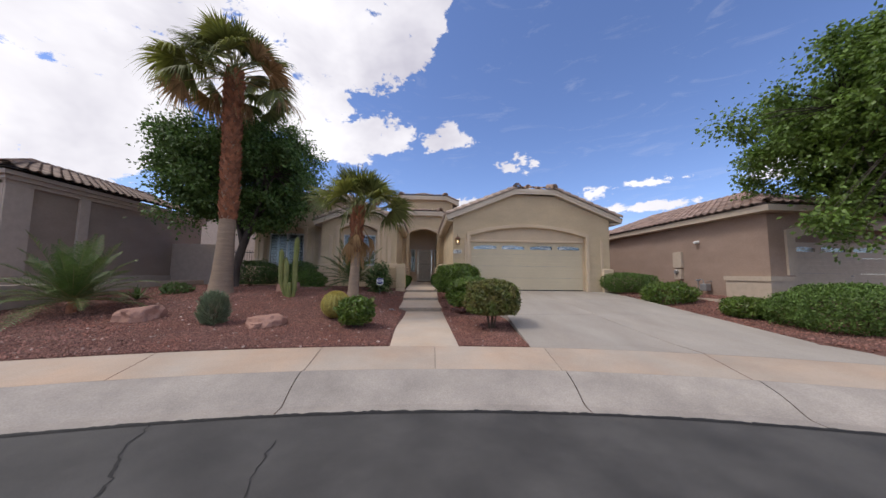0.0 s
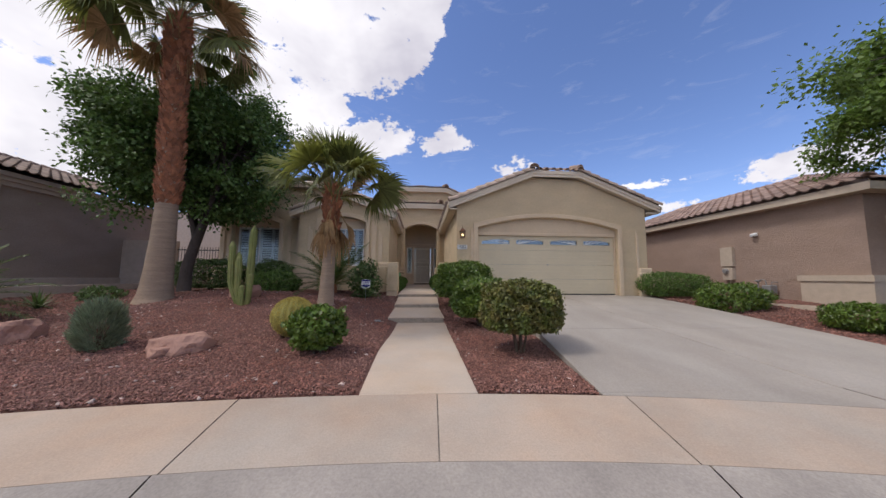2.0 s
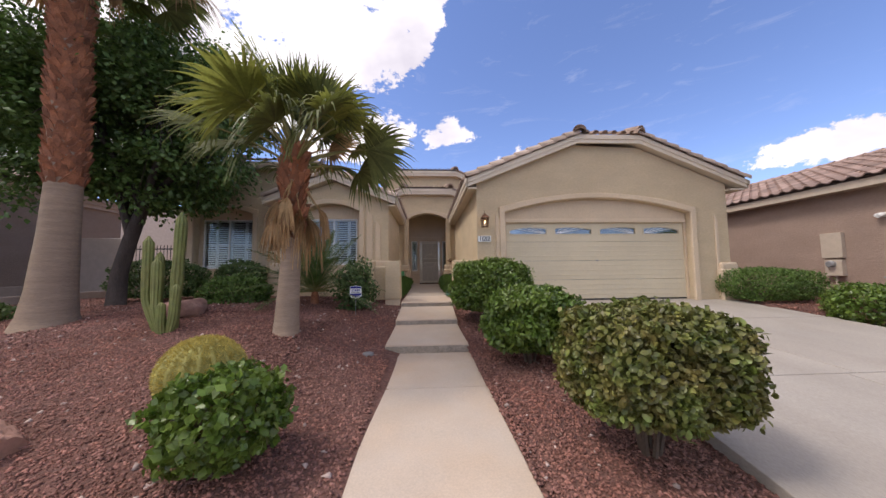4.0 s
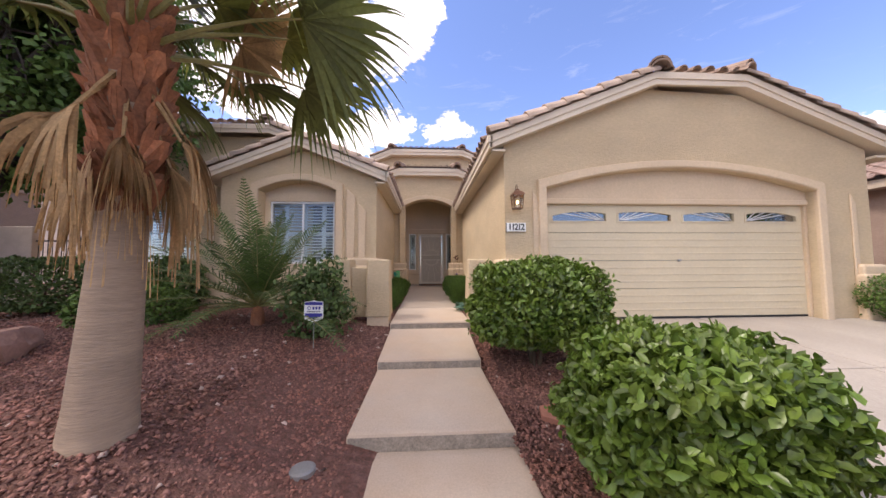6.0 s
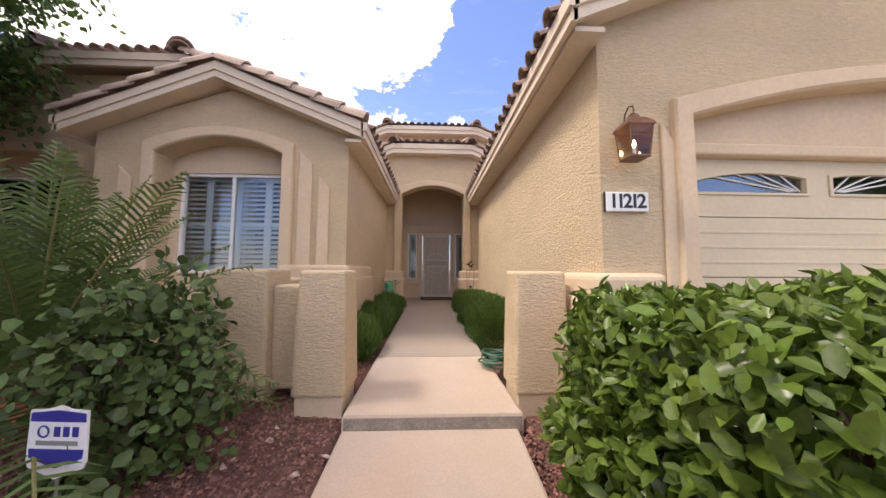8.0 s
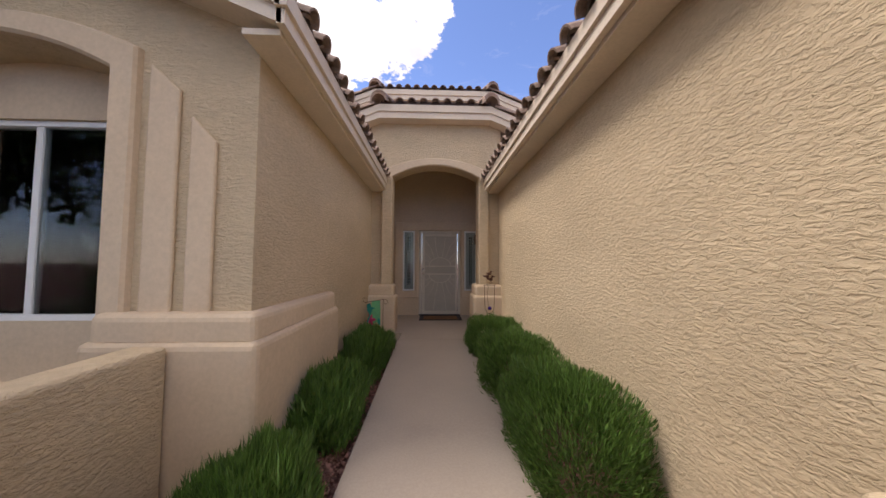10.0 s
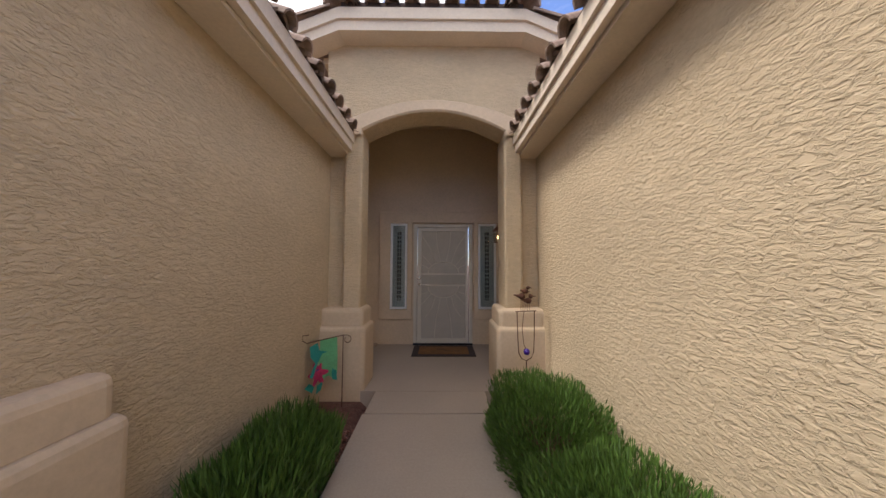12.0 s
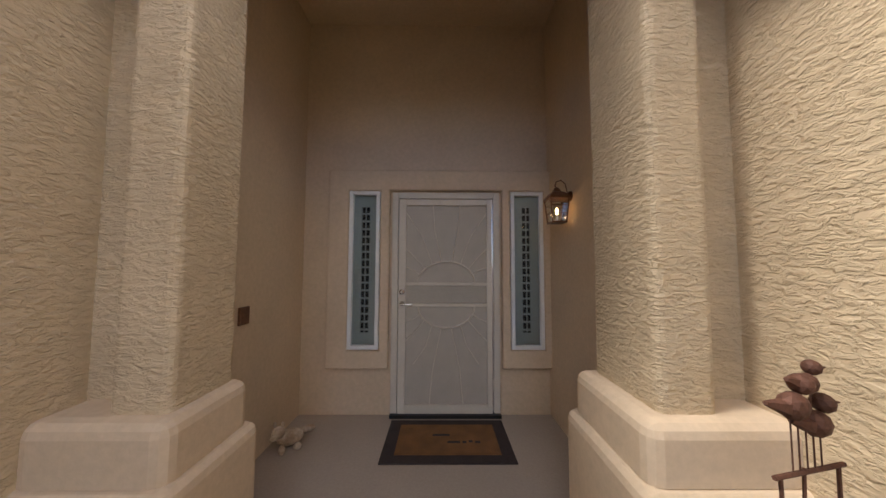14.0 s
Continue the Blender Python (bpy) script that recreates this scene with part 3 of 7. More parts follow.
def barrel_mesh(length, r, material, name="barrel", flat=0.75, lift=0.02):
    """One half-round tile along +y, wider at its lower end (y = 0), on z = 0."""
    bm = bmesh.new()
    n = 7
    rings = []
    for y, rr in ((0, r), (length, r * 0.86)):
        for th in (1.0, 0.82):
            rings.append([bm.verts.new((rr * th * math.cos(math.pi * k / n), y, rr * th * flat * math.sin(math.pi * k / n) + (lift if y == 0 else 0))) for k in range(n + 1)])
    o0, i0, o1, i1 = rings
    for k in range(n):
        bm.faces.new((o0[k], o0[k + 1], o1[k + 1], o1[k]))
        bm.faces.new((i0[k + 1], i0[k], i1[k], i1[k + 1]))
        bm.faces.new((o0[k + 1], o0[k], i0[k], i0[k + 1]))
    return mesh_of(bm, name, material)


def tile_row(p0, p1, step, mesh, parent, name="tile", across=None):
    """Tiles of one mesh in a row from p0 to p1. across: they point that way instead of along the row."""
    p0, p1 = Vector(p0), Vector(p1)
    d = (p1 - p0)
    n = max(1, round(d.length / step))
    y = (Vector(across) if across else d).normalized()
    up = Vector((0, 0, 1))
    x = y.cross(up).normalized()
    z = x.cross(y)
    rot = Matrix((x, y, z)).transposed().to_4x4()
    for i in range(n):
        ob = new(name, mesh)
        ob.matrix_world = Matrix.Translation(p0 + d * ((i + (0.5 if across else 0)) / n)) @ rot @ pose(0, 0, 0, random.uniform(-1.2, 1.2), random.uniform(-3, 3), random.uniform(-1.5, 1.5))
        ob.parent = parent


BARREL = barrel_mesh(0.46, 0.135, M_TILE)
RAKE = barrel_mesh(0.42, 0.125, M_TILE_RAKE, "rake_barrel", 1.2, 0.03)
EAVEB = barrel_mesh(0.40, 0.085, M_TILE, "eave_barrel", 0.95)
FATB = barrel_mesh(0.40, 0.17, M_TILE, "end_barrel", 0.95)
BARREL_NB = barrel_mesh(0.46, 0.135, M_TILE_NB)


def gable_wing(house, xl, xr, y0, y1, ze, slope, cut, over=0.27, left_to=None, right_to=None, fascia=M_TRIM, flip=False, lowleft=0.0):
    """A wing's roof: eaves at xl and xr (outer edges) at height ze, ridge along y from y0 back to y1, its gable clipped
    flat at height cut. Builds soffit slab, fascias, rake tiles, eave tiles and fields."""
    c, half = (xl + xr) / 2, (xr - xl) / 2
    ridge = ze + slope * half
    hc = (ridge - cut) / slope            # half width of the flat top
    roof = thing("roof", "", "", kind="")
    roof.parent = house
    del_keys = [k for k in ("label", "category") if k in roof]
    for k in del_keys:
        del roof[k]
    T = 0.14
    # deck: two slopes
    for s, xe in ((-1, xl), (1, xr)):
        if hc > 0.05:
            out = [(xe, y0), (c - s * -hc, y0), (c, y0 + hc * 1.0), (c, y1), (xe, y1)]
        else:
            out = [(xe, y0), (c, y0), (c, y1), (xe, y1)]
        yn = (left_to if s < 0 else right_to)
        if yn:
            out = out[:-1] + [(xe - s * 0.34, y1), (xe - s * 0.34, yn), (xe, yn)]
        bm = bmesh.new()
        zz = lambda x: ze + slope * abs(x - xe)
        Tt = [bm.verts.new((x, y, zz(x))) for x, y in out]
        Bt = [bm.verts.new((x, y, zz(x) - T)) for x, y in out]
        bm.faces.new(Tt)
        bm.faces.new(Bt[::-1])
        for i in range(len(out)):
            j = (i + 1) % len(out)
            bm.faces.new((Tt[i], Bt[i], Bt[j], Tt[j]))
        bmesh.ops.recalc_face_normals(bm, faces=bm.faces)
        part("roof_deck", bm, fascia, roof, "painted soffit boards")
    if hc > 0.05:                         # small hip over the clipped gable
        bm = bmesh.new()
        q = [bm.verts.new(p) for p in ((c - hc, y0, cut), (c + hc, y0, cut), (c, y0 + hc, ridge), (c - hc, y0, cut - T), (c + hc, y0, cut - T), (c, y0 + hc, ridge - T))]
        for f in ((0, 1, 2), (3, 5, 4), (0, 3, 4, 1)):
            bm.faces.new([q[i] for i in f])
        part("roof_deck", bm, fascia, roof, "painted soffit boards")
    # rake fascia, stepped: an upper lip and a lower board
    for zt, zb, o in ((0.05, -0.065, 0.045), (-0.065, -0.16, 0.02)):
        tops = [(xl, ze), (c - hc, cut), (c + hc, cut), (xr, ze)] if hc > 0.05 else [(xl, ze), (c, ridge), (xr, ze)]
        outline = [(x, z + zt) for x, z in tops] + [(x, z + zb) for x, z in reversed(tops)]
        part("rake_board", slab(outline, [], P_Y, y0 - o, y0 + 0.03), fascia, roof, "stepped stucco rake trim")
        for xe, s, yend in ((xl, -1, left_to or y1), (xr, 1, right_to or y1)):
            part("eave_board", boxed(min(xe + s * o, xe - s * 0.03), y0 - o, ze + zb, max(xe + s * o, xe - s * 0.03), yend, ze + zt), fascia, roof, "stepped stucco eave trim")
    # rake tiles, laid down the slope with their wide ends low
    for s, xe in ((-1, xl), (1, xr)):
        top = Vector((c + s * max(hc, 0.0), y0 + 0.01, (cut if hc > 0.05 else ridge) + 0.05))
        low = Vector((xe, y0 + 0.01, ze + 0.05))
        tile_row(low, top, 0.34, RAKE, roof, "rake_tile")
    if hc > 0.05:
        tile_row((c - hc + 0.1, y0 - 0.06, cut + 0.06), (c + hc - 0.1, y0 - 0.06, cut + 0.06), 0.235, EAVEB, roof, "eave_tile", across=(0, 1, slope))
        for s in (-1, 1):
            for k in range(2):
                ob = new("hip_end_tile", FATB)
                ob.matrix_world = Matrix.Translation((c + s * (hc - 0.02), y0 - 0.12 + 0.03 * k, cut + 0.03 + 0.07 * k)) @ pose(0, 0, 0, 18, 0, s * 24)
                ob.parent = roof
    # eave tiles
    for xe, s, yend in ((xl, -1, left_to or y1), (xr, 1, right_to or y1)):
        tile_row((xe + s * 0.09, y0 + 0.1, ze + 0.03), (xe + s * 0.09, yend, ze + 0.03), 0.235, EAVEB, roof, "eave_tile", across=(-s, 0, slope))
        k = 1 / math.hypot(1, slope)
        part("birdstop", boxed(xe - 0.01, y0 + 0.05, ze, xe + 0.01, yend, ze + 0.11), M_GAP, roof, "dark gap under the eave tiles")
        L_ = half / k
        tile_field("tile_field", (xe, y0 + 0.15, ze + 0.02), (0, 1, 0), (-s * k, 0, slope * k), y1 - y0 - 0.15, L_ - 0.02,
                   lambda u, v: v * k < half - max(0.0, hc - u) and (v > 0.5 or u < yend - y0 - 0.3), M_TILE, roof, "weathered brown clay S tiles", 0.30, 0.38)
    tile_row((c, y0 + max(hc, 0.1), ridge + 0.06), (c, y1, ridge + 0.06), 0.37, BARREL, roof, "ridge_tile")
    return roof


# ---- the house ----
def shutter_window(house, x0, x1, z0, z1, y, name="window"):
    """A sliding window with white plantation shutters behind it."""
    w = thing(name, "", "")
    w.parent = house
    fr = bmesh.new()
    t = 0.045
    for q in ((x0, z0, x1, z0 + t), (x0, z1 - t, x1, z1), (x0, z0 + t, x0 + t, z1 - t), (x1 - t, z0 + t, x1, z1 - t)):
        box(fr, q[0], y - 0.05, q[1], q[2], y + 0.03, q[3], bev=0.004)
    part("window_frame", fr, M_WHITE, w, "white vinyl frame")
    xm = (x0 + x1) / 2
    part("meeting_rail", boxed(xm - 0.025, y - 0.04, z0 + t, xm + 0.025, y + 0.02, z1 - t, bev=0.004), M_WHITE, w)
    for a, b, dy in ((x0 + t, xm - 0.025, 0.0), (xm + 0.025, x1 - t, -0.02)):
        g = part("pane", boxed(a, y + dy - 0.004, z0 + t, b, y + dy + 0.004, z1 - t), M_GLASS, w)
        g.visible_shadow = False
    ys = y + 0.12
    n = 4
    for k in range(n):
        a = x0 - 0.14 + (x1 - x0 + 0.28) * k / n
        b = x0 - 0.14 + (x1 - x0 + 0.28) * (k + 1) / n
        sh = bmesh.new()
        for q in ((a, z0, a + 0.05, z1), (b - 0.05, z0, b, z1), (a + 0.05, z0, b - 0.05, z0 + 0.08), (a + 0.05, z1 - 0.08, b - 0.05, z1), (a + 0.05, (z0 + z1) / 2 - 0.03, b - 0.05, (z0 + z1) / 2 + 0.03)):
            box(sh, q[0], ys - 0.015, q[1], q[2], ys + 0.015, q[3])
        s = part("shutter", sh, M_SHUTTER, w, "white louvred shutter panel")
        lou = bmesh.new()
        zc = z0 + 0.1
        while zc < z1 - 0.1:
            if abs(zc - (z0 + z1) / 2) > 0.05:
                q = [lou.verts.new(p) for p in ((a + 0.05, ys - 0.035, zc - 0.02), (b - 0.05, ys - 0.035, zc - 0.02), (b - 0.05, ys + 0.03, zc + 0.022), (a + 0.05, ys + 0.03, zc + 0.022))]
                r = [lou.verts.new(v.co + Vector((0, 0, 0.008))) for v in q]
                lou.faces.new(q[::-1])
                lou.faces.new(r)
                for i in range(4):
                    lou.faces.new((q[i], q[(i + 1) % 4], r[(i + 1) % 4], r[i]))
            zc += 0.075
        part("louvre", lou, M_SHUTTER, s, "open white slats")
    # the room's shade is painted as one dark sheet behind the shutters
    part("room_back", boxed(x0 - 0.2, ys + 0.4, z0 - 0.2, x1 + 0.2, ys + 0.42, z1 + 0.2), M_DARK, w, "near-black sheet painting the shade of the unlit room")
    return w


def arch_trim(house, x0, x1, z0, spring, rise_, y, w=0.16, d=0.06, material=None, close=False):
    """A raised band round an arched opening."""
    n = 20
    inner = [(x0 + (x1 - x0) * i / n, spring + rise_ * (1 - (2 * i / n - 1) ** 2)) for i in range(n + 1)]
    outer = [(x0 - w + (x1 - x0 + 2 * w) * i / n, spring + w * 0.9 + rise_ * (1 - (2 * i / n - 1) ** 2)) for i in range(n + 1)]
    outline = [(x0 - w, z0), (x0, z0)] + inner + [(x1, z0), (x1 + w, z0)] + outer[::-1]
    bm = bmesh.new()
    T, k = len(outline), 0
    mid = len(outline) // 2
    rings = [[], [], [], []]
    half = [(x0 - w, z0)] + [p for p in outer] + [(x1 + w, z0)]
    inn = [(x0, z0)] + inner + [(x1, z0)]
    q = 0.02
    for (a, b), (c, e) in zip(half, inn):
        L = math.hypot(c - a, e - b)
        ux, uz = (c - a) / L, (e - b) / L
        for r_, (px, pz, py) in zip(rings, ((a, b, y), (a + ux * 0.003, b + uz * 0.003, y - d + q), (a + ux * q, b + uz * q, y - d), (c - ux * q, e - uz * q, y - d))):
            r_.append(bm.verts.new((px, py, pz)))
    r4 = [bm.verts.new((c, y - d + q, e)) for c, e in inn]
    r5 = [bm.verts.new((c, y + 0.0, e)) for c, e in inn]
    rows = rings + [r4, r5]
    for ra, rb in zip(rows, rows[1:]):
        for i in range(len(ra) - 1):
            bm.faces.new((ra[i], ra[i + 1], rb[i + 1], rb[i]))
    bmesh.ops.recalc_face_normals(bm, faces=bm.faces)
    return part("arch_trim", bm, material or M_SMOOTH, house, "smooth raised stucco surround")


def garage_door(house, x0, x1, z0, z1, y, rows=4, cols=4, paint=None, lights=True):
    d = thing("garage_door", "", "")
    d.parent = house
    paint = paint or M_GDOOR
    h = (z1 - z0) / rows
    for r in range(rows):
        a, b = z0 + r * h, z0 + (r + 1) * h
        s = slab(rect(x0, a + 0.004, x1, b - 0.004), [], P_Y, y, y + 0.04)
        sec = None
        cw = (x1 - x0) / cols
        if r == rows - 1 and lights:
            holes = []
            for c in range(cols):
                xa, xb = x0 + c * cw + 0.12, x0 + (c + 1) * cw - 0.12
                holes.append((xa, xb))
            lo = a + 0.21
            outl = [[(xa, lo), (xb, lo)] + [(xb + (xa - xb) * i / 10, lo + 0.03 + 0.14 * sweep_(c, 1 - i / 10)) for i in range(11)] for c, (xa, xb) in enumerate(holes)]
            s = slab(rect(x0, a + 0.004, x1, b - 0.004), outl, P_Y, y, y + 0.04)
            sec = part("door_section", s, paint, d, "cream door section with fan lights")
            for c, (xa, xb) in enumerate(holes):
                part("pane", slab(outl[c], [], P_Y, y + 0.025, y + 0.03), M_GGLASS, sec, "arched sunburst pane").visible_shadow = False
                bars = bmesh.new()
                cx, cz = ((xb, lo) if c % 2 == 0 else (xa, lo)) if cols == 4 else ((xa + xb) / 2, lo)
                for k in range(1, 5):
                    f = k / 5
                    ex, ez = (xa + (xb - xa) * (f if c % 2 else 1 - f), lo + 0.03 + 0.14 * sweep_(c, f if c % 2 else 1 - f))
                    tube([(cx + (ex - cx) * 0.15, y + 0.015, cz + (ez - cz) * 0.15), (ex, y + 0.015, ez)], 0.007, 4, bars)
                part("muntin", bars, M_WHITE if paint is M_GDOOR else paint, sec, "sunburst grille bars")
                part("light_frame", slab([(u + (u - (xa + xb) / 2) * 0.06, v + (0.02 if v > lo + 0.01 else -0.02)) for u, v in outl[c]], [outl[c]], P_Y, y - 0.014, y + 0.001), paint, sec)
        else:
            sec = part("door_section", s, paint, d, "cream door section")
        if not (r == rows - 1 and lights):
            for f_ in (0.25, 0.5, 0.75):
                part("rib", boxed(x0 + 0.02, y - 0.006, a + h * f_ - 0.012, x1 - 0.02, y + 0.001, a + h * f_ + 0.012, bev=0.004), paint, sec, "shallow pressed rib")
    part("handle", boxed((x0 + x1) / 2 - 0.03, y - 0.03, z0 + 0.98, (x0 + x1) / 2 + 0.03, y - 0.001, z0 + 1.02, bev=0.01), M_GREY, d, "small grey lock handle")
    part("door_seal", boxed(x0, y - 0.005, z0 - 0.03, x1, y + 0.04, z0), M_BLACK, d, "black rubber seal")
    part("garage_back", boxed(x0 - 0.2, y + 1.4, z0, x1 + 0.2, y + 1.45, z1 + 0.3), M_GREY, d, "dim interior")
    return d


def sweep_(c, f):
    """The arch of the fan lights: each pane is a part of a wide arch."""
    f = max(0.0, min(1.0, f))
    if c % 2 == 0:
        return math.sin(math.pi * (0.15 + 0.6 * f)) if c == 0 else math.sin(math.pi * (0.5 * f + 0.2))
    return math.sin(math.pi * (0.85 - 0.6 * (1 - f))) if c == 3 else math.sin(math.pi * (0.8 - 0.5 * (1 - f)))


def ledge(house, outline, z0, z1, cap=0.17, d=0.06, material=None, label="smooth stucco base band"):
    """A thick base band that wraps a corner, with a rounded top course set back on it."""
    m = material or M_SMOOTH
    def ins(o, k):
        cx, cy = sum(p[0] for p in o) / len(o), sum(p[1] for p in o) / len(o)
        return [(x - k * (1 if x > cx else -1), y - k * (1 if y > cy else -1)) for x, y in o]
    for o, a, b, bv in ((outline, z0, z1 - cap, 0.05), (ins(outline, 0.035), z1 - cap, z1, 0.05)):
        bm = slab(o, [], P_Z, a, b)
        es = [e for e in bm.edges if e.calc_face_angle(0) > 0.9 and max(v.co.z for v in e.verts) > a + 0.01]
        bmesh.ops.bevel(bm, geom=es, offset=bv, segments=3, profile=0.5, affect="EDGES")
        part("base_band", bm, m, house, label)


def pad(house, x0, x1, z0, z1, y, d=0.05):
    """A raised flat pilaster on a front wall with a sloping head."""
    bm = slab([(x0, z0), (x1, z0), (x1, z1 - 0.18), (x0, z1)], [], P_Y, y - d, y)
    es = [e for e in bm.edges if e.calc_face_angle(0) > 0.9]
    bmesh.ops.bevel(bm, geom=es, offset=0.015, segments=2, profile=0.5, affect="EDGES")
    part("pilaster", bm, M_SMOOTH, house, "smooth raised stucco pilaster")


EAVE, SLOPE = 4.02, 0.405


def build_house():
    h = thing("house", "single-storey tan stucco house with clay tile roofs and a double garage", "house", (0, 0, 0))
    # garage wing
    part("wall", slab([(1.72, 0.6), (8.5, 0.6), (8.5, EAVE + 0.0)] + [(8.5 - 0.6 * k, min(5.05, EAVE + SLOPE * 0.6 * k)) for k in range(1, 5)] +
                      [(4.35, 5.05)] + [(1.72 + 0.6 * k, min(5.05, EAVE + SLOPE * 0.6 * k)) for k in range(3, -1, -1)],
                      [arch(2.44, 7.42, 0.65, 3.24, 0.38)], P_Y, 11.22, 11.34), M_STUCCO, h, "textured tan stucco gable wall")
    part("wall", slab([(2.3, 0.6), (8.1, 0.6), (8.1, 3.8), (2.3, 3.8)], [rect(2.50, 0.65, 7.37, 2.99)], P_Y, 11.345, 11.48), M_SMOOTH, h, "recessed stucco door surround")
    arch_trim(h, 2.44, 7.42, 0.9, 3.24, 0.38, 11.22, 0.15, 0.07)
    for a, b in ((2.20, 2.32), (8.1, 8.2)):
        pad(h, a, b, 1.2, 3.2, 11.22, 0.03)
    part("lintel", boxed(2.45, 11.30, 2.99, 7.41, 11.36, 3.09, bev=0.02), M_SMOOTH, h, "stucco beam above the garage door")
    garage_door(h, 2.50, 7.37, 0.99, 2.99, 11.39)
    part("wall", boxed(1.72, 11.342, 0.6, 2.0, 17.45, EAVE - 0.02), M_STUCCO, h, "long textured tan stucco side wall")
    part("wall", boxed(8.3, 11.342, 0.6, 8.5, 24.0, EAVE - 0.02), M_STUCCO, h, "tan stucco side wall")
    part("soffit", boxed(1.485, 11.09, EAVE - 0.19, 1.715, 17.25, EAVE - 0.15), M_TRIM, h, "painted eave underside")
    part("soffit", boxed(8.505, 11.09, EAVE - 0.19, 8.915, 24, EAVE - 0.15), M_TRIM, h, "painted eave underside")
    gable_wing(h, 1.45, 8.95, 11.05, 24.0, EAVE, SLOPE, 5.20, left_to=17.25)
    ledge(h, [(1.58, 11.08), (2.18, 11.08), (2.18, 11.23), (1.74, 11.23), (1.74, 11.8), (1.58, 11.8)], 0.7, 2.02)
    ledge(h, [(8.1, 11.08), (8.64, 11.08), (8.64, 12.4), (8.48, 12.4), (8.48, 11.23), (8.1, 11.23)], 0.7, 1.9)
    # left wing
    part("wall", slab([(-4.36, 0.7), (-0.80, 0.7), (-0.80, EAVE), (-2.5, 4.66), (-4.36, EAVE)], [arch(-3.52, -1.74, 1.55, 3.70, 0.24)], P_Y, 13.35, 13.65), M_STUCCO, h, "textured tan stucco gable wall")
    part("wall", slab(rect(-3.7, 1.4, -1.6, 4.0), [rect(-3.40, 1.98, -1.86, 3.50)], P_Y, 13.642, 13.75), M_SMOOTH, h, "recessed window wall")
    arch_trim(h, -3.52, -1.74, 1.5, 3.70, 0.24, 13.35, 0.17, 0.06)
    pad(h, -1.50, -1.30, 2.0, 3.75, 13.35, 0.035)
    pad(h, -1.22, -1.05, 2.0, 3.4, 13.35, 0.035)
    pad(h, -4.0, -3.82, 2.0, 3.5, 13.35, 0.035)
    shutter_window(h, -3.40, -1.86, 1.98, 3.50, 13.72)
    part("wall", boxed(-1.0, 13.65, 0.7, -0.80, 17.44, EAVE - 0.02), M_STUCCO, h, "textured tan stucco side wall")
    part("soffit", boxed(-0.795, 13.14, EAVE - 0.19, -0.565, 17.25, EAVE - 0.15), M_TRIM, h, "painted eave underside")
    gable_wing(h, -4.62, -0.53, 13.1, 17.5, EAVE, SLOPE, 4.83, right_to=17.25)
    ledge(h, [(-1.75, 13.2), (-0.68, 13.2), (-0.68, 14.86), (-0.81, 14.86), (-0.81, 13.36), (-1.75, 13.36)], 0.8, 2.10)
    ledge(h, [(-4.5, 13.2), (-3.5, 13.2), (-3.5, 13.36), (-4.5, 13.36)], 0.8, 2.05)
    # far left wing
    part("wall", slab([(-7.75, 0.7), (-4.37, 0.7), (-2.6, 0.7), (-2.6, 4.87), (-3.52, 5.24), (-5.78, 5.24), (-7.75, 4.46)], [arch(-7.30, -5.40, 1.6, 3.72, 0.2)], P_Y, 14.0, 14.25), M_STUCCO, h, "textured tan stucco gable wall")
    part("wall", slab(rect(-7.5, 1.4, -5.2, 4.0), [rect(-7.18, 1.9, -5.5, 3.58)], P_Y, 14.242, 14.35), M_SMOOTH, h, "recessed window wall")
    arch_trim(h, -7.30, -5.40, 1.5, 3.72, 0.2, 14.0, 0.16, 0.06)
    shutter_window(h, -7.18, -5.5, 1.9, 3.58, 14.32)
    for a, b in ((-7.72, -7.55), (-5.05, -4.9), (-4.7, -4.55)):
        pad(h, a, b, 1.3, 3.6, 14.0, 0.035)
    gable_wing(h, -8.0, -1.3, 13.75, 19.0, 4.50, SLOPE, 5.40)
    part("wall", boxed(-7.75, 14.25, 0.7, -7.55, 22, 4.3), M_STUCCO, h, "tan stucco side wall")
    ledge(h, [(-8.12, 13.88), (-7.35, 13.88), (-7.35, 14.02), (-8.12, 14.02)], 0.8, 1.95)
    # entry: arch between columns
    part("wall", slab([(-0.82, 4.12)] + [(-0.385 + 1.685 * i / 20, 4.10 + 0.24 * (1 - (2 * i / 20 - 1) ** 2)) for i in range(21)] +
                      [(1.74, 4.12), (1.74, 5.12), (1.36, 5.28), (-0.48, 5.28), (-0.82, 5.12)], [], P_Y, 17.1, 17.43), M_STUCCO, h, "tan stucco wall above the entry arch")
    arch_trim(h, -0.385, 1.30, 4.05, 4.10, 0.24, 17.1, 0.16, 0.05)
    part("wall", boxed(-0.80, 17.22, 1.1, -0.585, 17.42, 4.12), M_STUCCO, h, "tan stucco return beside the column")
    part("wall", boxed(1.49, 17.22, 1.1, 1.72, 17.42, 4.12), M_STUCCO, h, "tan stucco return beside the column")
    for x0, x1 in ((-0.60, -0.385), (1.30, 1.51)):
        bm = boxed(x0, 17.1, 1.1, x1, 17.43 if x0 < 0 else 17.54, 4.13, bev=0.03)
        part("column", bm, M_STUCCO, h, "square stucco column")
    ledge(h, [(-0.86, 17.0), (-0.30, 17.0), (-0.30, 17.5), (-0.86, 17.5)], 0.95, 2.02, 0.2)
    ledge(h, [(1.18, 17.0), (1.78, 17.0), (1.78, 17.62), (1.18, 17.62)], 0.95, 2.02, 0.2)
    part("porch_wall", boxed(-0.92, 17.443, 1.1, -0.80, 19.0, 5.0), M_SMOOTH, h, "smooth taupe porch wall")
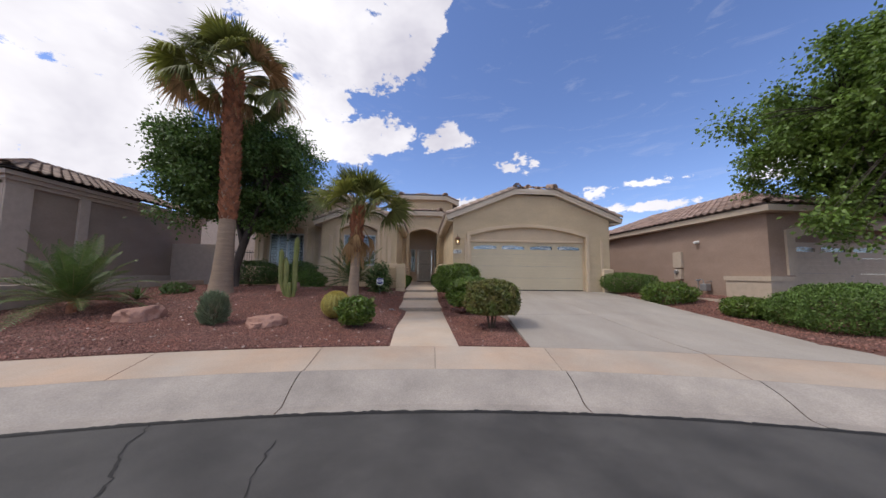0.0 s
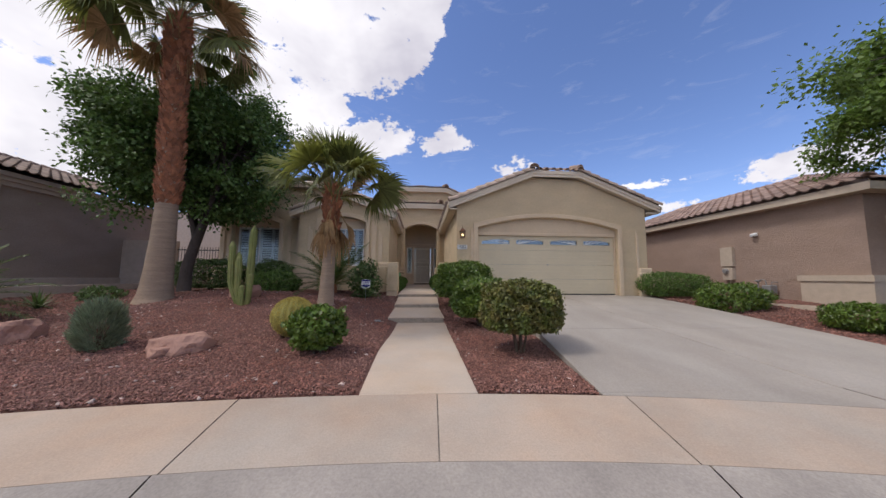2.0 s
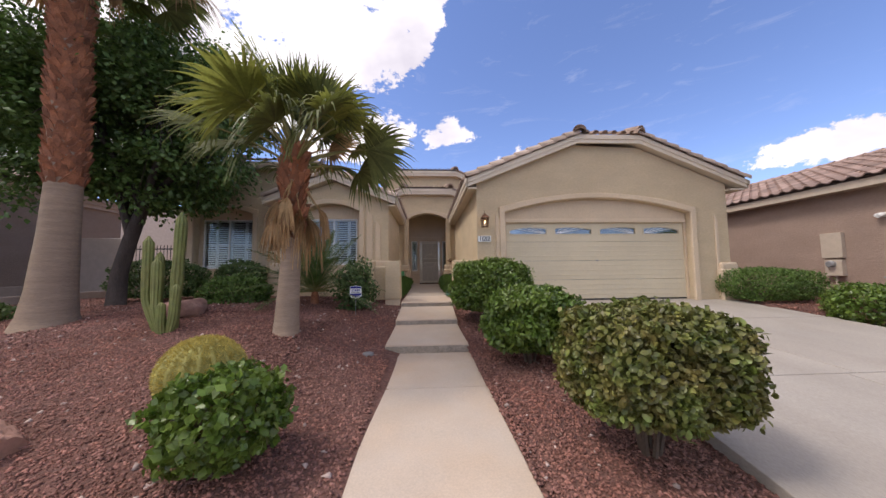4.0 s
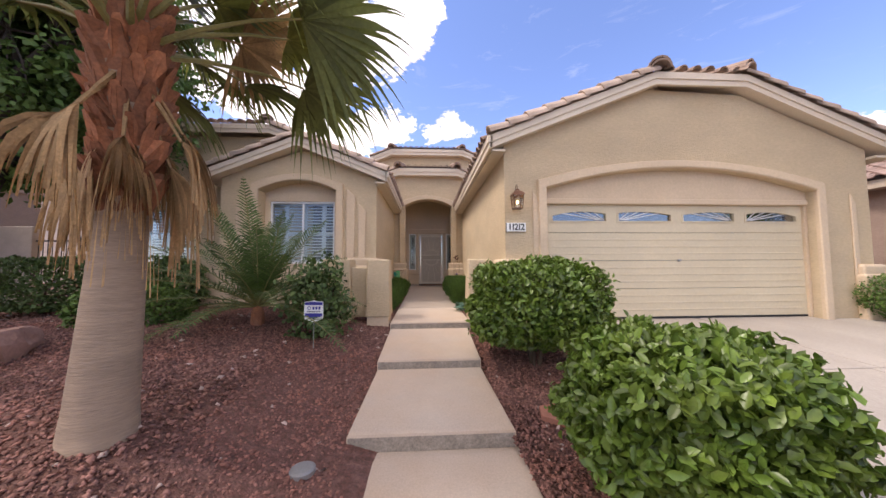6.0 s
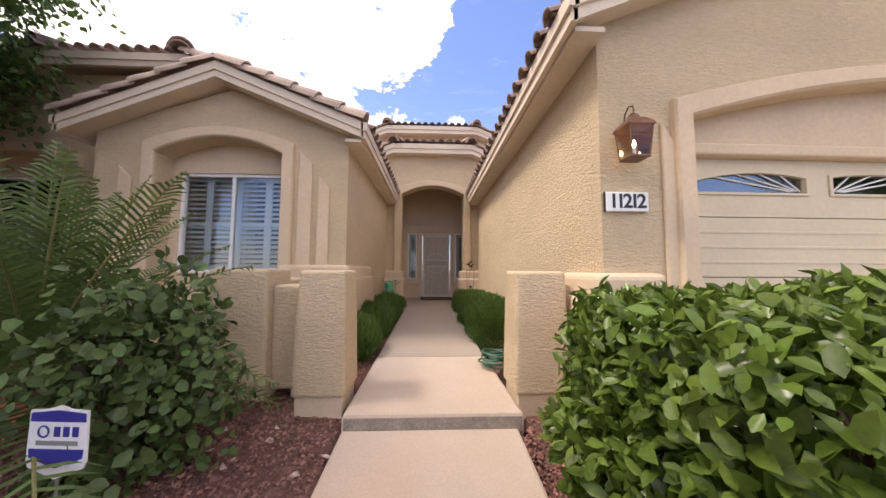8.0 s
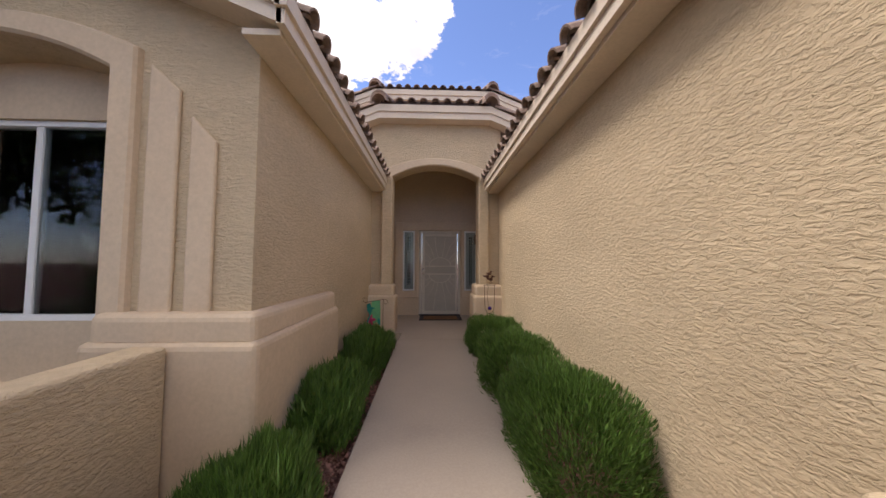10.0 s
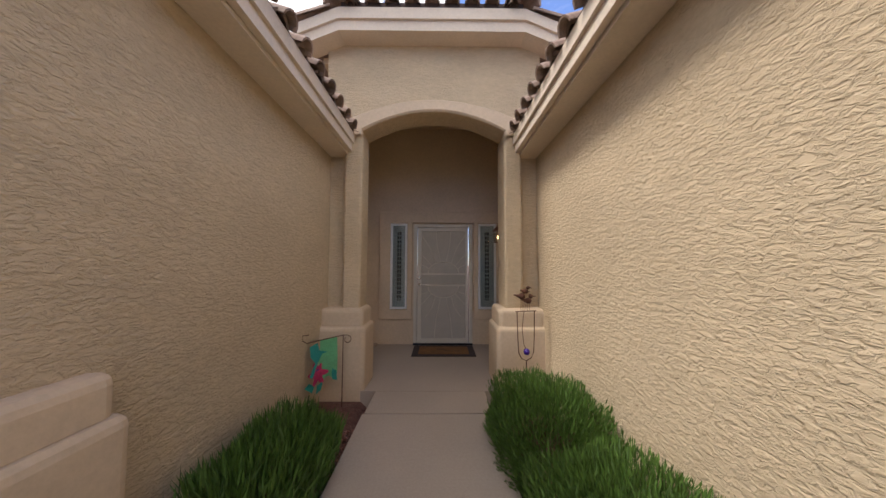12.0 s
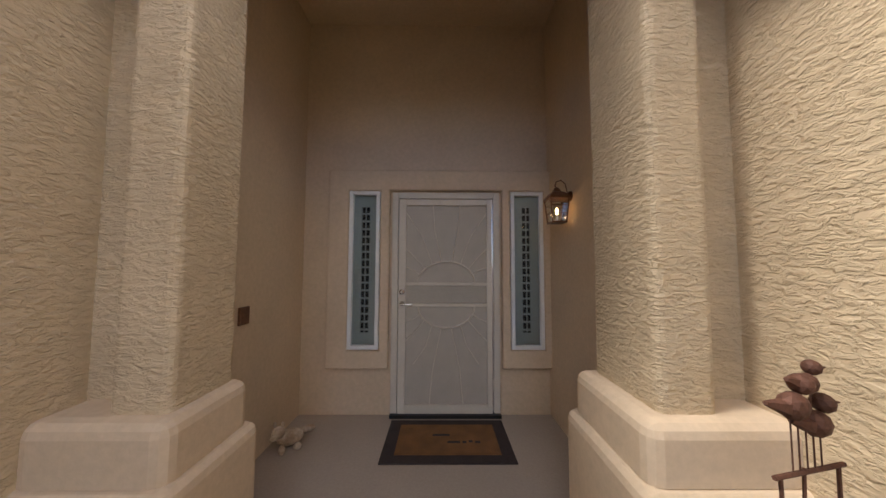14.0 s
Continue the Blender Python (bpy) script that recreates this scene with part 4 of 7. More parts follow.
    part("porch_wall", boxed(1.60, 17.55, 1.1, 1.74, 19.0, 5.0), M_SMOOTH, h, "smooth taupe porch wall")
    part("porch_ceiling", boxed(-0.92, 17.2, 5.0, 1.74, 19.2, 5.08), M_SMOOTH, h, "smooth taupe porch ceiling")
    part("entry_wall", slab(rect(-0.95, 1.0, 1.76, 5.0), [rect(-0.33, 1.75, -0.06, 3.25), rect(0.07, 1.12, 1.11, 3.25), rect(1.23, 1.75, 1.52, 3.25)], P_Y, 18.975, 19.15), M_SMOOTH, h, "smooth taupe entry wall")
    # raised band round door and sidelights
    bm = slab([(-0.55, 1.56), (0.045, 1.56), (0.045, 3.27), (1.135, 3.27), (1.135, 1.56), (1.66, 1.56), (1.66, 3.47), (-0.55, 3.47)],
              [rect(-0.345, 1.735, -0.045, 3.262), rect(1.215, 1.735, 1.535, 3.262)], P_Y, 18.915, 18.976)
    bmesh.ops.bevel(bm, geom=[e for e in bm.edges if e.calc_face_angle(0) > 0.9 and min(v.co.y for v in e.verts) < 18.92], offset=0.015, segments=2, profile=0.5, affect="EDGES")
    part("entry_surround", bm, M_SMOOTH, h, "raised taupe surround")
    # entry roofs
    entry_roof(h, -0.62, 1.50, 16.88, 5.36, 0.72, 18.9, 0.5)
    part("wall", slab([(-1.6, 4.9), (2.45, 4.9), (2.45, 6.6), (1.75, 6.88), (-0.95, 6.88), (-1.6, 6.6)], [], P_Y, 19.15, 19.35), M_STUCCO, h, "tan stucco clerestory wall")
    entry_roof(h, -1.1, 1.95, 18.9, 6.86, 0.9, 22.0, 0.9)
    # main roof behind
    part("main_roof", slab([(17.3, 4.1), (22.5, 6.2), (28, 4.1)], [], P_X, -8.0, -1.9), M_TILE, h, "low brown tile roof")
    part("main_roof", slab([(17.3, 4.1), (22.5, 6.2), (28, 4.1)], [], P_X, 2.6, 8.6), M_TILE, h, "low brown tile roof")
    return h


def entry_roof(h, x0, x1, y0, z, hipw, yb, side):
    """A clipped gable roof over the entry: a flat front between two short hips that fall away."""
    roof = thing("roof", "", "")
    roof.parent = h
    sl = 0.42
    pts = [(x0 - side, z - side * sl), (x0, z), (x1, z), (x1 + side, z - side * sl)]
    for zt, zb, o in ((0.06, -0.07, 0.05), (-0.07, -0.19, 0.02)):
        part("rake_board", slab([(x, q + zt) for x, q in pts] + [(x, q + zb) for x, q in pts[::-1]], [], P_Y, y0 - o, y0 + 0.25), M_TRIM, roof, "stepped stucco trim")
    c = (x0 + x1) / 2
    hw = (x1 - x0) / 2
    bm = bmesh.new()
    vs = [bm.verts.new(p) for p in ((x0 - side, y0, z - side * sl), (x0, y0, z), (x1, y0, z), (x1 + side, y0, z - side * sl), (c, y0 + hw, z + hw * sl), (c, yb, z + hw * sl), (x0 - side, yb, z - side * sl), (x1 + side, yb, z - side * sl))]
    for f in ((1, 2, 4), (0, 1, 4, 5, 6), (2, 3, 7, 5, 4)):
        bm.faces.new([vs[i] for i in f])
    ex = bmesh.ops.extrude_face_region(bm, geom=list(bm.faces))
    bmesh.ops.translate(bm, verts=[v for v in ex["geom"] if isinstance(v, bmesh.types.BMVert)], vec=(0, 0, 0.05))
    part("roof_deck", bm, M_TILE, roof, "brown tile slopes")
    tile_row((x0 + 0.05, y0 - 0.08, z + 0.07), (x1 - 0.05, y0 - 0.08, z + 0.07), 0.235, EAVEB, roof, "eave_tile", across=(0, 1, sl))
    part("birdstop", boxed(x0 + 0.02, y0 - 0.02, z + 0.06, x1 - 0.02, y0 + 0.02, z + 0.14), M_GAP, roof, "dark gap under the eave tiles")
    for s, xe in ((-1, x0), (1, x1)):
        tile_row((xe + s * side, y0 + 0.03, z - side * sl + 0.08), (xe, y0 + 0.03, z + 0.08), 0.37, BARREL, roof, "rake_tile")
        for k in range(2):
            ob = new("hip_end_tile", FATB)
            ob.matrix_world = Matrix.Translation((xe, y0 - 0.14 + 0.03 * k, z + 0.04 + 0.06 * k)) @ pose(0, 0, 0, 15, 0, s * 20)
            ob.parent = roof


def build_neighbours():
    n = thing("neighbour_house", "mauve-brown stucco neighbouring house with rose clay tile roof", "house")
    part("wall", boxed(11.87, 8.2, 0.3, 12.1, 17.5, 3.95), M_NB, n, "mauve-brown stucco side wall")
    part("wall", slab(rect(11.87, 0.3, 19.5, 4.2), [arch(12.75, 17.9, 0.4, 2.95, 0.32)], P_Y, 7.97, 8.2), M_NB, n, "mauve-brown stucco front wall")
    part("arch_trim", slab([(12.45, 1.7), (12.75, 1.7)] + [(12.75 + 5.15 * i / 16, 2.95 + 0.32 * (1 - (i / 8 - 1) ** 2)) for i in range(17)] + [(17.9, 1.7), (18.2, 1.7)] +
                           [(18.2 - 5.75 * i / 16, 3.2 + 0.34 * (1 - (i / 8 - 1) ** 2)) for i in range(17)], [], P_Y, 7.90, 7.97), M_NBTRIM, n, "pale arched surround")
    part("wall", slab(rect(12.6, 0.3, 18.0, 3.6), [rect(12.9, 0.4, 17.7, 2.85)], P_Y, 8.25, 8.35), M_NB, n, "recessed wall")
    garage_door(n, 12.9, 17.7, 0.7, 2.85, 8.3, paint=M_NBTRIM)
    for o, a, b in (([(11.70, 7.85), (12.6, 7.85), (12.6, 7.96), (11.86, 7.96), (11.86, 9.3), (11.70, 9.3)], 0.75, 1.50), ([(11.66, 7.81), (12.6, 7.81), (12.6, 7.96), (11.86, 7.96), (11.86, 9.34), (11.66, 9.34)], 1.50, 1.66)):
        part("base_band", slab(o, [], P_Z, a, b), M_NBTRIM, n, "pale stucco base band")
    ze, sl = 3.98, 0.36
    roof = thing("roof", "", "")
    roof.parent = n
    xe, y0, y1 = 11.5, 7.6, 17.8
    k = 1 / math.hypot(1, sl)
    half = 4.2
    part("eave_board", boxed(xe, y0, ze - 0.2, xe + 0.4, y1, ze), M_NBTRIM, roof, "painted eave board")
    part("eave_board", boxed(xe + 0.4, y0, ze - 0.2, 20.0, y0 + 0.4, ze), M_NBTRIM, roof, "painted eave board")
    part("eave_underside", boxed(xe + 0.4, y0 + 0.4, ze - 0.12, 19.9, y1, ze - 0.06), M_NB, roof, "soffit")
    part("birdstop", boxed(xe + 0.02, y0 + 0.05, ze, xe + 0.05, y1, ze + 0.09), M_GAP, roof)
    tile_field("tile_field", (xe - 0.06, y0, ze + 0.03), (0, 1, 0), (k, 0, sl * k), y1 - y0, half / k, lambda u, v: u > v * k, M_TILE_NB, roof, "rose and tan clay S tiles", 0.30, 0.38)
    tile_field("tile_field", (xe, y0 - 0.06, ze + 0.03), (1, 0, 0), (0, k, sl * k), 8.4, half / k, lambda u, v: v * k < u < 8.4 - v * k, M_TILE_NB, roof, "rose and tan clay S tiles", 0.30, 0.38)
    bm = bmesh.new()
    q = [bm.verts.new(p) for p in ((xe, y0, ze), (xe + 2 * half, y0, ze), (xe + half, y0 + half, ze + sl * half), (xe, y1, ze), (xe + half, y1, ze + sl * half), (xe + 2 * half, y1, ze))]
    for f in ((0, 1, 2), (0, 2, 4, 3), (1, 5, 4, 2)):
        bm.faces.new([q[i] for i in f])
    part("roof_deck", bm, M_GAP, roof)
    tile_row((xe, y0, ze + 0.1), (xe + half, y0 + half, ze + sl * half + 0.1), 0.4, BARREL_NB, roof, "hip_tile")
    tile_row((xe + half, y0 + half, ze + sl * half + 0.08), (xe + half, y1, ze + sl * half + 0.08), 0.4, BARREL_NB, roof, "ridge_tile")
    # a second stretch of the roof behind, facing the street
    tile_field("tile_field", (8.95, 17.6, 3.95), (1, 0, 0), (0, k, sl * k), 4.5, 3.6, lambda u, v: True, M_TILE_NB, roof, "rose and tan clay S tiles", 0.30, 0.38)
    part("wall", boxed(8.5, 17.9, 0.5, 11.9, 18.1, 3.95), M_NB, n, "mauve-brown stucco wall")
    part("eave_board", boxed(8.95, 17.6, 3.75, 11.9, 17.7, 3.95), M_NBTRIM, roof, "painted eave board")

    m = thing("neighbour_house", "grey-tan stucco neighbouring house with brown clay tile roof", "house")
    part("wall", boxed(-12.3, 8.5, 0.8, -12.05, 16.5, 4.45), M_NBL, m, "grey-tan stucco side wall")
    part("wall", boxed(-19, 8.5, 0.8, -12.3, 8.75, 4.45), M_NBL, m, "grey-tan stucco front wall")
    part("wall", boxed(-19, 16.3, 0.8, -12.3, 16.5, 4.45), M_NBL, m, "grey-tan stucco rear wall")
    part("base_band", boxed(-12.04, 8.4, 0.8, -11.98, 16.5, 1.42, bev=0.02), M_NBLTRIM, m, "base band")
    for y0, y1 in ((8.42, 9.1), (10.4, 10.75)):
        part("pilaster", boxed(-12.05, y0, 1.4, -11.96, y1, 4.3, bev=0.02), M_NBLTRIM, m, "raised stucco pilaster")
    for x0, x1 in ((-13.1, -12.0), (-14.6, -14.2), (-16.5, -16.1)):
        part("pilaster", boxed(x0, 8.4, 1.2, x1, 8.5, 4.3, bev=0.02), M_NBLTRIM, m, "raised stucco pilaster")
    for dz, o in ((0.0, 0.10), (0.13, 0.18), (0.26, 0.27)):
        part("cornice", slab([(-19.2, 8.5 - o), (-12.05 + o, 8.5 - o), (-12.05 + o, 16.6), (-19.2, 16.6)], [], P_Z, 4.2 + dz, 4.33 + dz), M_NBLTRIM, m, "stepped stucco cornice")
    roof2 = thing("roof", "", "")
    roof2.parent = m
    ze, xe, y0, y1, half = 4.62, -11.7, 8.15, 16.8, 3.3
    tile_field("tile_field", (xe + 0.06, y0, ze + 0.02), (0, 1, 0), (-k, 0, sl * k), y1 - y0, half / k, lambda u, v: v * k < u < y1 - y0 - v * k * 0.3, M_TILE, roof2, "brown clay S tiles", 0.30, 0.38)
    tile_field("tile_field", (xe, y0 - 0.06, ze + 0.02), (-1, 0, 0), (0, k, sl * k), 2 * half, half / k, lambda u, v: v * k < u < 2 * half - v * k, M_TILE, roof2, "brown clay S tiles", 0.30, 0.38)
    tile_row((xe, y0, ze + 0.1), (xe - half, y0 + half, ze + sl * half + 0.1), 0.38, BARREL, roof2, "hip_tile")
    tile_row((xe - half, y0 + half, ze + sl * half + 0.08), (xe - half, y1, ze + sl * half + 0.08), 0.38, BARREL, roof2, "ridge_tile")
    bm = bmesh.new()
    q = [bm.verts.new(p) for p in ((xe, y0, ze), (xe - 2 * half, y0, ze), (xe - half, y0 + half, ze + sl * half), (xe, y1, ze), (xe - half, y1, ze + sl * half), (xe - 2 * half, y1, ze))]
    for f in ((0, 1, 2), (0, 2, 4, 3), (1, 5, 4, 2)):
        bm.faces.new([q[i] for i in f])
    part("roof_deck", bm, M_GAP, roof2)
    # low retaining wall and the wall with a gate between the houses
    part("retaining_wall", boxed(-10.3, 2.0, 0.1, -10.12, 14.2, 1.22, bev=0.02), M_NBLTRIM, None, kind="structure")
    tagged(bpy.data.objects["retaining_wall"], "low tan concrete retaining wall at the plot's edge")
    w = part("boundary_wall", boxed(-12.05, 14.6, 0.8, -9.9, 14.8, 3.0, bev=0.02), M_NBLTRIM, None, kind="structure")
    tagged(w, "tan stucco boundary wall")
    g = thing("side_gate", "black wrought-iron side gate between the two houses", "gate", (0, 0, 0))
    bars = bmesh.new()
    for i in range(16):
        x = -9.85 + i * 0.115
        p = part("gate_bar", tube([(x, 14.7, 1.0), (x, 14.7, 2.75)], 0.01, 6), M_BLACK, g)
    for z in (1.1, 2.6):
        part("gate_rail", boxed(-9.9, 14.68, z, -8.05, 14.72, z + 0.04), M_BLACK, g)
    far = thing("far_house", "pale two-storey stucco house beyond the side gate", "house")
    part("wall", boxed(-30, 26, 0.8, -7.0, 30, 6.5), M_NBLTRIM, far)
    for x0, z0 in ((-11.6, 1.8), (-13.6, 4.4), (-11.0, 4.4)):
        # each window is a flat panel with the unlit inside painted as near-black
        part("window", boxed(x0, 25.95, z0, x0 + 1.2, 26.02, z0 + 1.2), M_DARK, far, "window as a near-black panel painting its unlit inside")


build_ground()
build_walk()
build_house()
build_neighbours()


# ---- plants ----
def rs(seed):
    return np.random.RandomState(seed)


def unit(v):
    return v / np.maximum(np.linalg.norm(v, axis=1, keepdims=True), 1e-9)


def leaf_mesh(name, P, D, Nn, L, W, material, parent, label="", fold=0.25, rich=False, kind="stuff"):
    """Many small folded leaves: foot P, direction D, face normal Nn, length L, half width W."""
    n = len(P)
    S = unit(np.cross(D, Nn))
    Nn = unit(np.cross(S, D))
    L, W = L[:, None], W[:, None]
    if rich:
        rows = [P, P + D * L * .3 + S * W * .85 + Nn * W * fold, P + D * L * .68 + S * W * .8 + Nn * W * fold * .6, P + D * L - Nn * L * .1,
                P + D * L * .68 - S * W * .8 + Nn * W * fold * .6, P + D * L * .3 - S * W * .85 + Nn * W * fold]
        k, quad = 6, [(0, 1, 2, 3), (0, 3, 4, 5)]
    else:
        rows = [P, P + D * L * .5 + S * W + Nn * W * fold, P + D * L, P + D * L * .5 - S * W + Nn * W * fold]
        k, quad = 4, [(0, 1, 2), (0, 2, 3)]
    V = np.stack(rows, 1).reshape(-1, 3)
    base = np.arange(n) * k
    faces = np.concatenate([base[:, None] + np.array(q)[None] for q in quad], 0)
    me = bpy.data.meshes.new(name)
    q = faces.shape[1]
    me.vertices.add(len(V))
    me.vertices.foreach_set("co", V.astype(np.float32).ravel())
    me.loops.add(faces.size)
    me.loops.foreach_set("vertex_index", faces.astype(np.int32).ravel())
    me.polygons.add(len(faces))
    me.polygons.foreach_set("loop_start", np.arange(0, faces.size, q, dtype=np.int32))
    me.update(calc_edges=True)
    me.materials.append(material)
    ob = new(name, me)
    ob.parent = parent
    return tagged(ob, label, kind=kind)


def shell(r, n, radii, boxy, lump, seed, floor=-1.0, inner=0.72):
    """Points and outward normals near the surface of a lumpy clipped bush."""
    u = unit(r.normal(size=(n, 3)))
    e = boxy
    s = (np.abs(u[:, 0]) ** e + np.abs(u[:, 1]) ** e + np.abs(u[:, 2]) ** e) ** (-1 / e)
    lumps = np.array([noise.noise(Vector(p * 2.1) + Vector((seed * 7.3, 0, 0))) + 0.5 * noise.noise(Vector(p * 5.0) + Vector((seed, 9, 0))) for p in u])
    s = s * (1 + lump * lumps)
    d = inner + (1 - inner) * r.rand(n) ** 0.55 + r.rand(n) ** 14 * 0.1
    P = u * (s * d)[:, None]
    P[:, 2] = np.maximum(P[:, 2], floor + 0.1 * r.rand(n))
    return P * np.array(radii), unit(u / np.array(radii))


def bush(name, label, cat, at, radii, material, n, size, boxy=2.6, lump=0.12, seed=1, aspect=0.42, legs=5, up=0.35, rich=False, inner=0.7, group="", floor=-0.85, foot=None):
    """A shrub: stems from the ground and leaves. at: the middle of its crown."""
    r = rs(seed)
    gz = H(at[0], at[1]) if foot is None else foot
    b = thing(name, label, cat, (at[0], at[1], gz), group)
    c = np.array((0, 0, at[2] - gz))
    P, Nn = shell(r, n, radii, boxy, lump, seed, floor, inner)
    D = unit(Nn * 0.7 + r.normal(size=(n, 3)) * 0.75 + np.array((0, 0, up)))
    F = unit(Nn + r.normal(size=(n, 3)) * 0.5 + np.array((0, 0, 0.5)))
    L = size * r.uniform(0.65, 1.25, n)
    leaf_mesh("foliage", P + c - D * L[:, None] * 0.5, D, F, L, L * aspect, material, b, rich=rich)
    bm = bmesh.new()
    for k in range(legs):
        a = 2 * math.pi * k / legs + r.rand()
        q = Vector((math.cos(a), math.sin(a), 0))
        e = Vector((q.x * radii[0] * 0.6, q.y * radii[1] * 0.6, c[2] + radii[2] * r.uniform(-0.2, 0.5)))
        m = Vector((q.x * 0.12, q.y * 0.12, c[2] * 0.5))
        tube([q * 0.04 + Vector((0, 0, -0.08)), m, e], [0.022, 0.016, 0.006], 5, bm)
        for j in range(4):
            tip = e + Vector(r.normal(size=3)) * min(radii) * 0.25
            tube([m.lerp(e, 0.5 + 0.1 * j), tip], [0.008, 0.003], 4, bm)
    part("stem", bm, M_TWIG, b)
    return b


def broom(name, label, cat, at, radii, material, n, length, seed=1, lean=0.35, width=0.012, group="", foot=None, lump=0.2, boxy=2.4, mound=True):
    """A dense shrub of upright needle-like sprigs."""
    r = rs(seed)
    gz = H(at[0], at[1]) if foot is None else foot
    b = thing(name, label, cat, (at[0], at[1], gz), group)
    c = np.array((0, 0, at[2] - gz))
    P, Nn = shell(r, n, radii, boxy, lump, seed, -0.98, 0.62)
    D = unit(Nn * lean + np.array((0, 0, 1.0)) + r.normal(size=(n, 3)) * 0.28)
    F = unit(r.normal(size=(n, 3)))
    L = length * r.uniform(0.5, 1.3, n)
    leaf_mesh("foliage", P + c - D * L[:, None] * 0.6, D, F, L, width * r.uniform(0.7, 1.3, n), material, b)
    bm = bmesh.new()
    for k in range(7):
        q = r.uniform(-1, 1, 2) * 0.5
        tube([(q[0] * radii[0] * .5, q[1] * radii[1] * .5, -0.05), (q[0] * radii[0], q[1] * radii[1], c[2])], [0.015, 0.006], 5, bm)
    part("stem", bm, M_TWIG, b)
    return b


def tree(name, label, base, trunk_pts, trunk_r, centre, radii, material, clumps, leaves, size, seed, extra=()):
    r = rs(seed)
    t = thing(name, label, "tree", base)
    b = Vector(base)
    pts = [Vector(p) - b for p in trunk_pts]
    part("trunk", tube(pts, trunk_r, 12), M_BARK, t, "dark grey leaning trunk", smooth=True)
    c = np.array(centre) - np.array(base)
    limbs = []
    top = pts[-1]
    for k in range(9):
        a = 2 * math.pi * k / 9 + r.uniform(-.3, .3)
        el = r.uniform(0.1, 1.2)
        e = Vector(c) + Vector((math.cos(a) * math.cos(el) * radii[0], math.sin(a) * math.cos(el) * radii[1], (math.sin(el) - 0.35) * radii[2])) * 0.62
        m = top.lerp(e, 0.5) + Vector((r.uniform(-.3, .3), r.uniform(-.3, .3), 0.25))
        limbs.append((m, e))
        part("limb", tube([pts[-1 if k % 2 else -2], m, e], [trunk_r[-1] * 0.75, trunk_r[-1] * 0.45, 0.025], 7), M_BARK, t, smooth=True)
    C = []
    i = 0
    while len(C) < clumps:
        i += 1
        u = r.uniform(-1, 1, 3)
        q = np.linalg.norm(u)
        lim = 0.86 + 0.30 * noise.noise(Vector(u / max(q, 0.01) * 1.9) + Vector((seed, 3, 1)))
        if q > lim or (q < 0.45 and r.rand() < 0.6):
            continue
        if noise.noise(Vector(u * 2.6) + Vector((seed * 3, 0, 5))) < -0.22:
            continue
        C.append(c + u * np.array(radii))
    for e in extra:
        C.append(np.array(e) - np.array(base))
    bm = bmesh.new()
    for q in C:
        q = Vector(q)
        m, e = min(limbs, key=lambda l: (l[1] - q).length)
        tube([m.lerp(e, 0.7), (m.lerp(e, 0.7) + q) / 2 + Vector((0, 0, 0.15)), q], [0.022, 0.014, 0.005], 4, bm)
    part("branch", bm, M_BARK, t)
    C = np.array(C)
    n = len(C) * leaves
    ctr = np.repeat(C, leaves, 0)
    off = r.normal(size=(n, 3)) * np.array((0.25, 0.25, 0.16)) * np.repeat(r.uniform(0.7, 1.35, len(C)), leaves)[:, None]
    D = unit(off * 1.2 + r.normal(size=(n, 3)) * 0.45 + np.array((0, 0, -0.3)))
    F = unit(unit(off) * 0.9 + r.normal(size=(n, 3)) * 0.45 + np.array((0, 0, 0.7)))
    L = size * r.uniform(0.7, 1.3, n)
    leaf_mesh("crown", ctr + off, D, F, L, L * 0.36, material, t)
    return t


def fan_frond(r, root, d, pet, blade, droop, spread=1.5, n=30, dry=False):
    """One fan leaf: a stem and its blades. Returns (stem path, verts, faces)."""
    d = Vector(d).normalized()
    side = d.cross(Vector((0, 0, 1)))
    side = side.normalized() if side.length > 0.05 else Vector((1, 0, 0))
    up = side.cross(d)
    sag = 0.22 * pet
    path = [root + d * (pet * f) + Vector((0, 0, -sag * f * f)) for f in (0, 0.35, 0.7, 1.0)]
    hub = path[-1]
    d2 = (path[-1] - path[-2]).normalized()
    up = side.cross(d2)
    roll = r.uniform(-1.0, 1.0)
    side, up = side * math.cos(roll) + up * math.sin(roll), up * math.cos(roll) - side * math.sin(roll)
    vs, fs = [], []
    for i in range(n):
        f = i / (n - 1) * 2 - 1
        a = f * spread
        bd = d2 * math.cos(a) + side * math.sin(a)
        ln = blade * (0.72 + 0.28 * math.cos(a * 0.8)) * r.uniform(0.86, 1.1)
        w = blade * 0.027
        s2 = (bd.cross(up)).normalized()
        fold = 0.012 * (1 if i % 2 else -1)
        base = len(vs)
        split = r.uniform(-0.05, 0.05)
        limp = r.uniform(0.6, 1.5)
        for k, (t, ww) in enumerate(((0.02, 0.15), (0.32, 0.95), (0.55, 1.0), (0.72, 0.55), (0.86, 0.25), (1.0, 0.05))):
            dz = -droop * ln * (0.45 * t * t + 1.5 * max(0, t - 0.55) ** 2) * (0.6 + 0.5 * abs(f)) * limp
            p = hub + bd * (ln * t * (1 - 0.28 * droop * t)) + Vector((0, 0, dz)) + up * (0.16 * ln * (t - t * t) * abs(f) + fold * t * 2) + s2 * (split * t * t)
            vs += [p - s2 * (w * ww), p + s2 * (w * ww) + up * 0.01]
        for k in range(5):
            fs.append((base + 2 * k, base + 2 * k + 1, base + 2 * k + 3, base + 2 * k + 2))
    return path, vs, fs


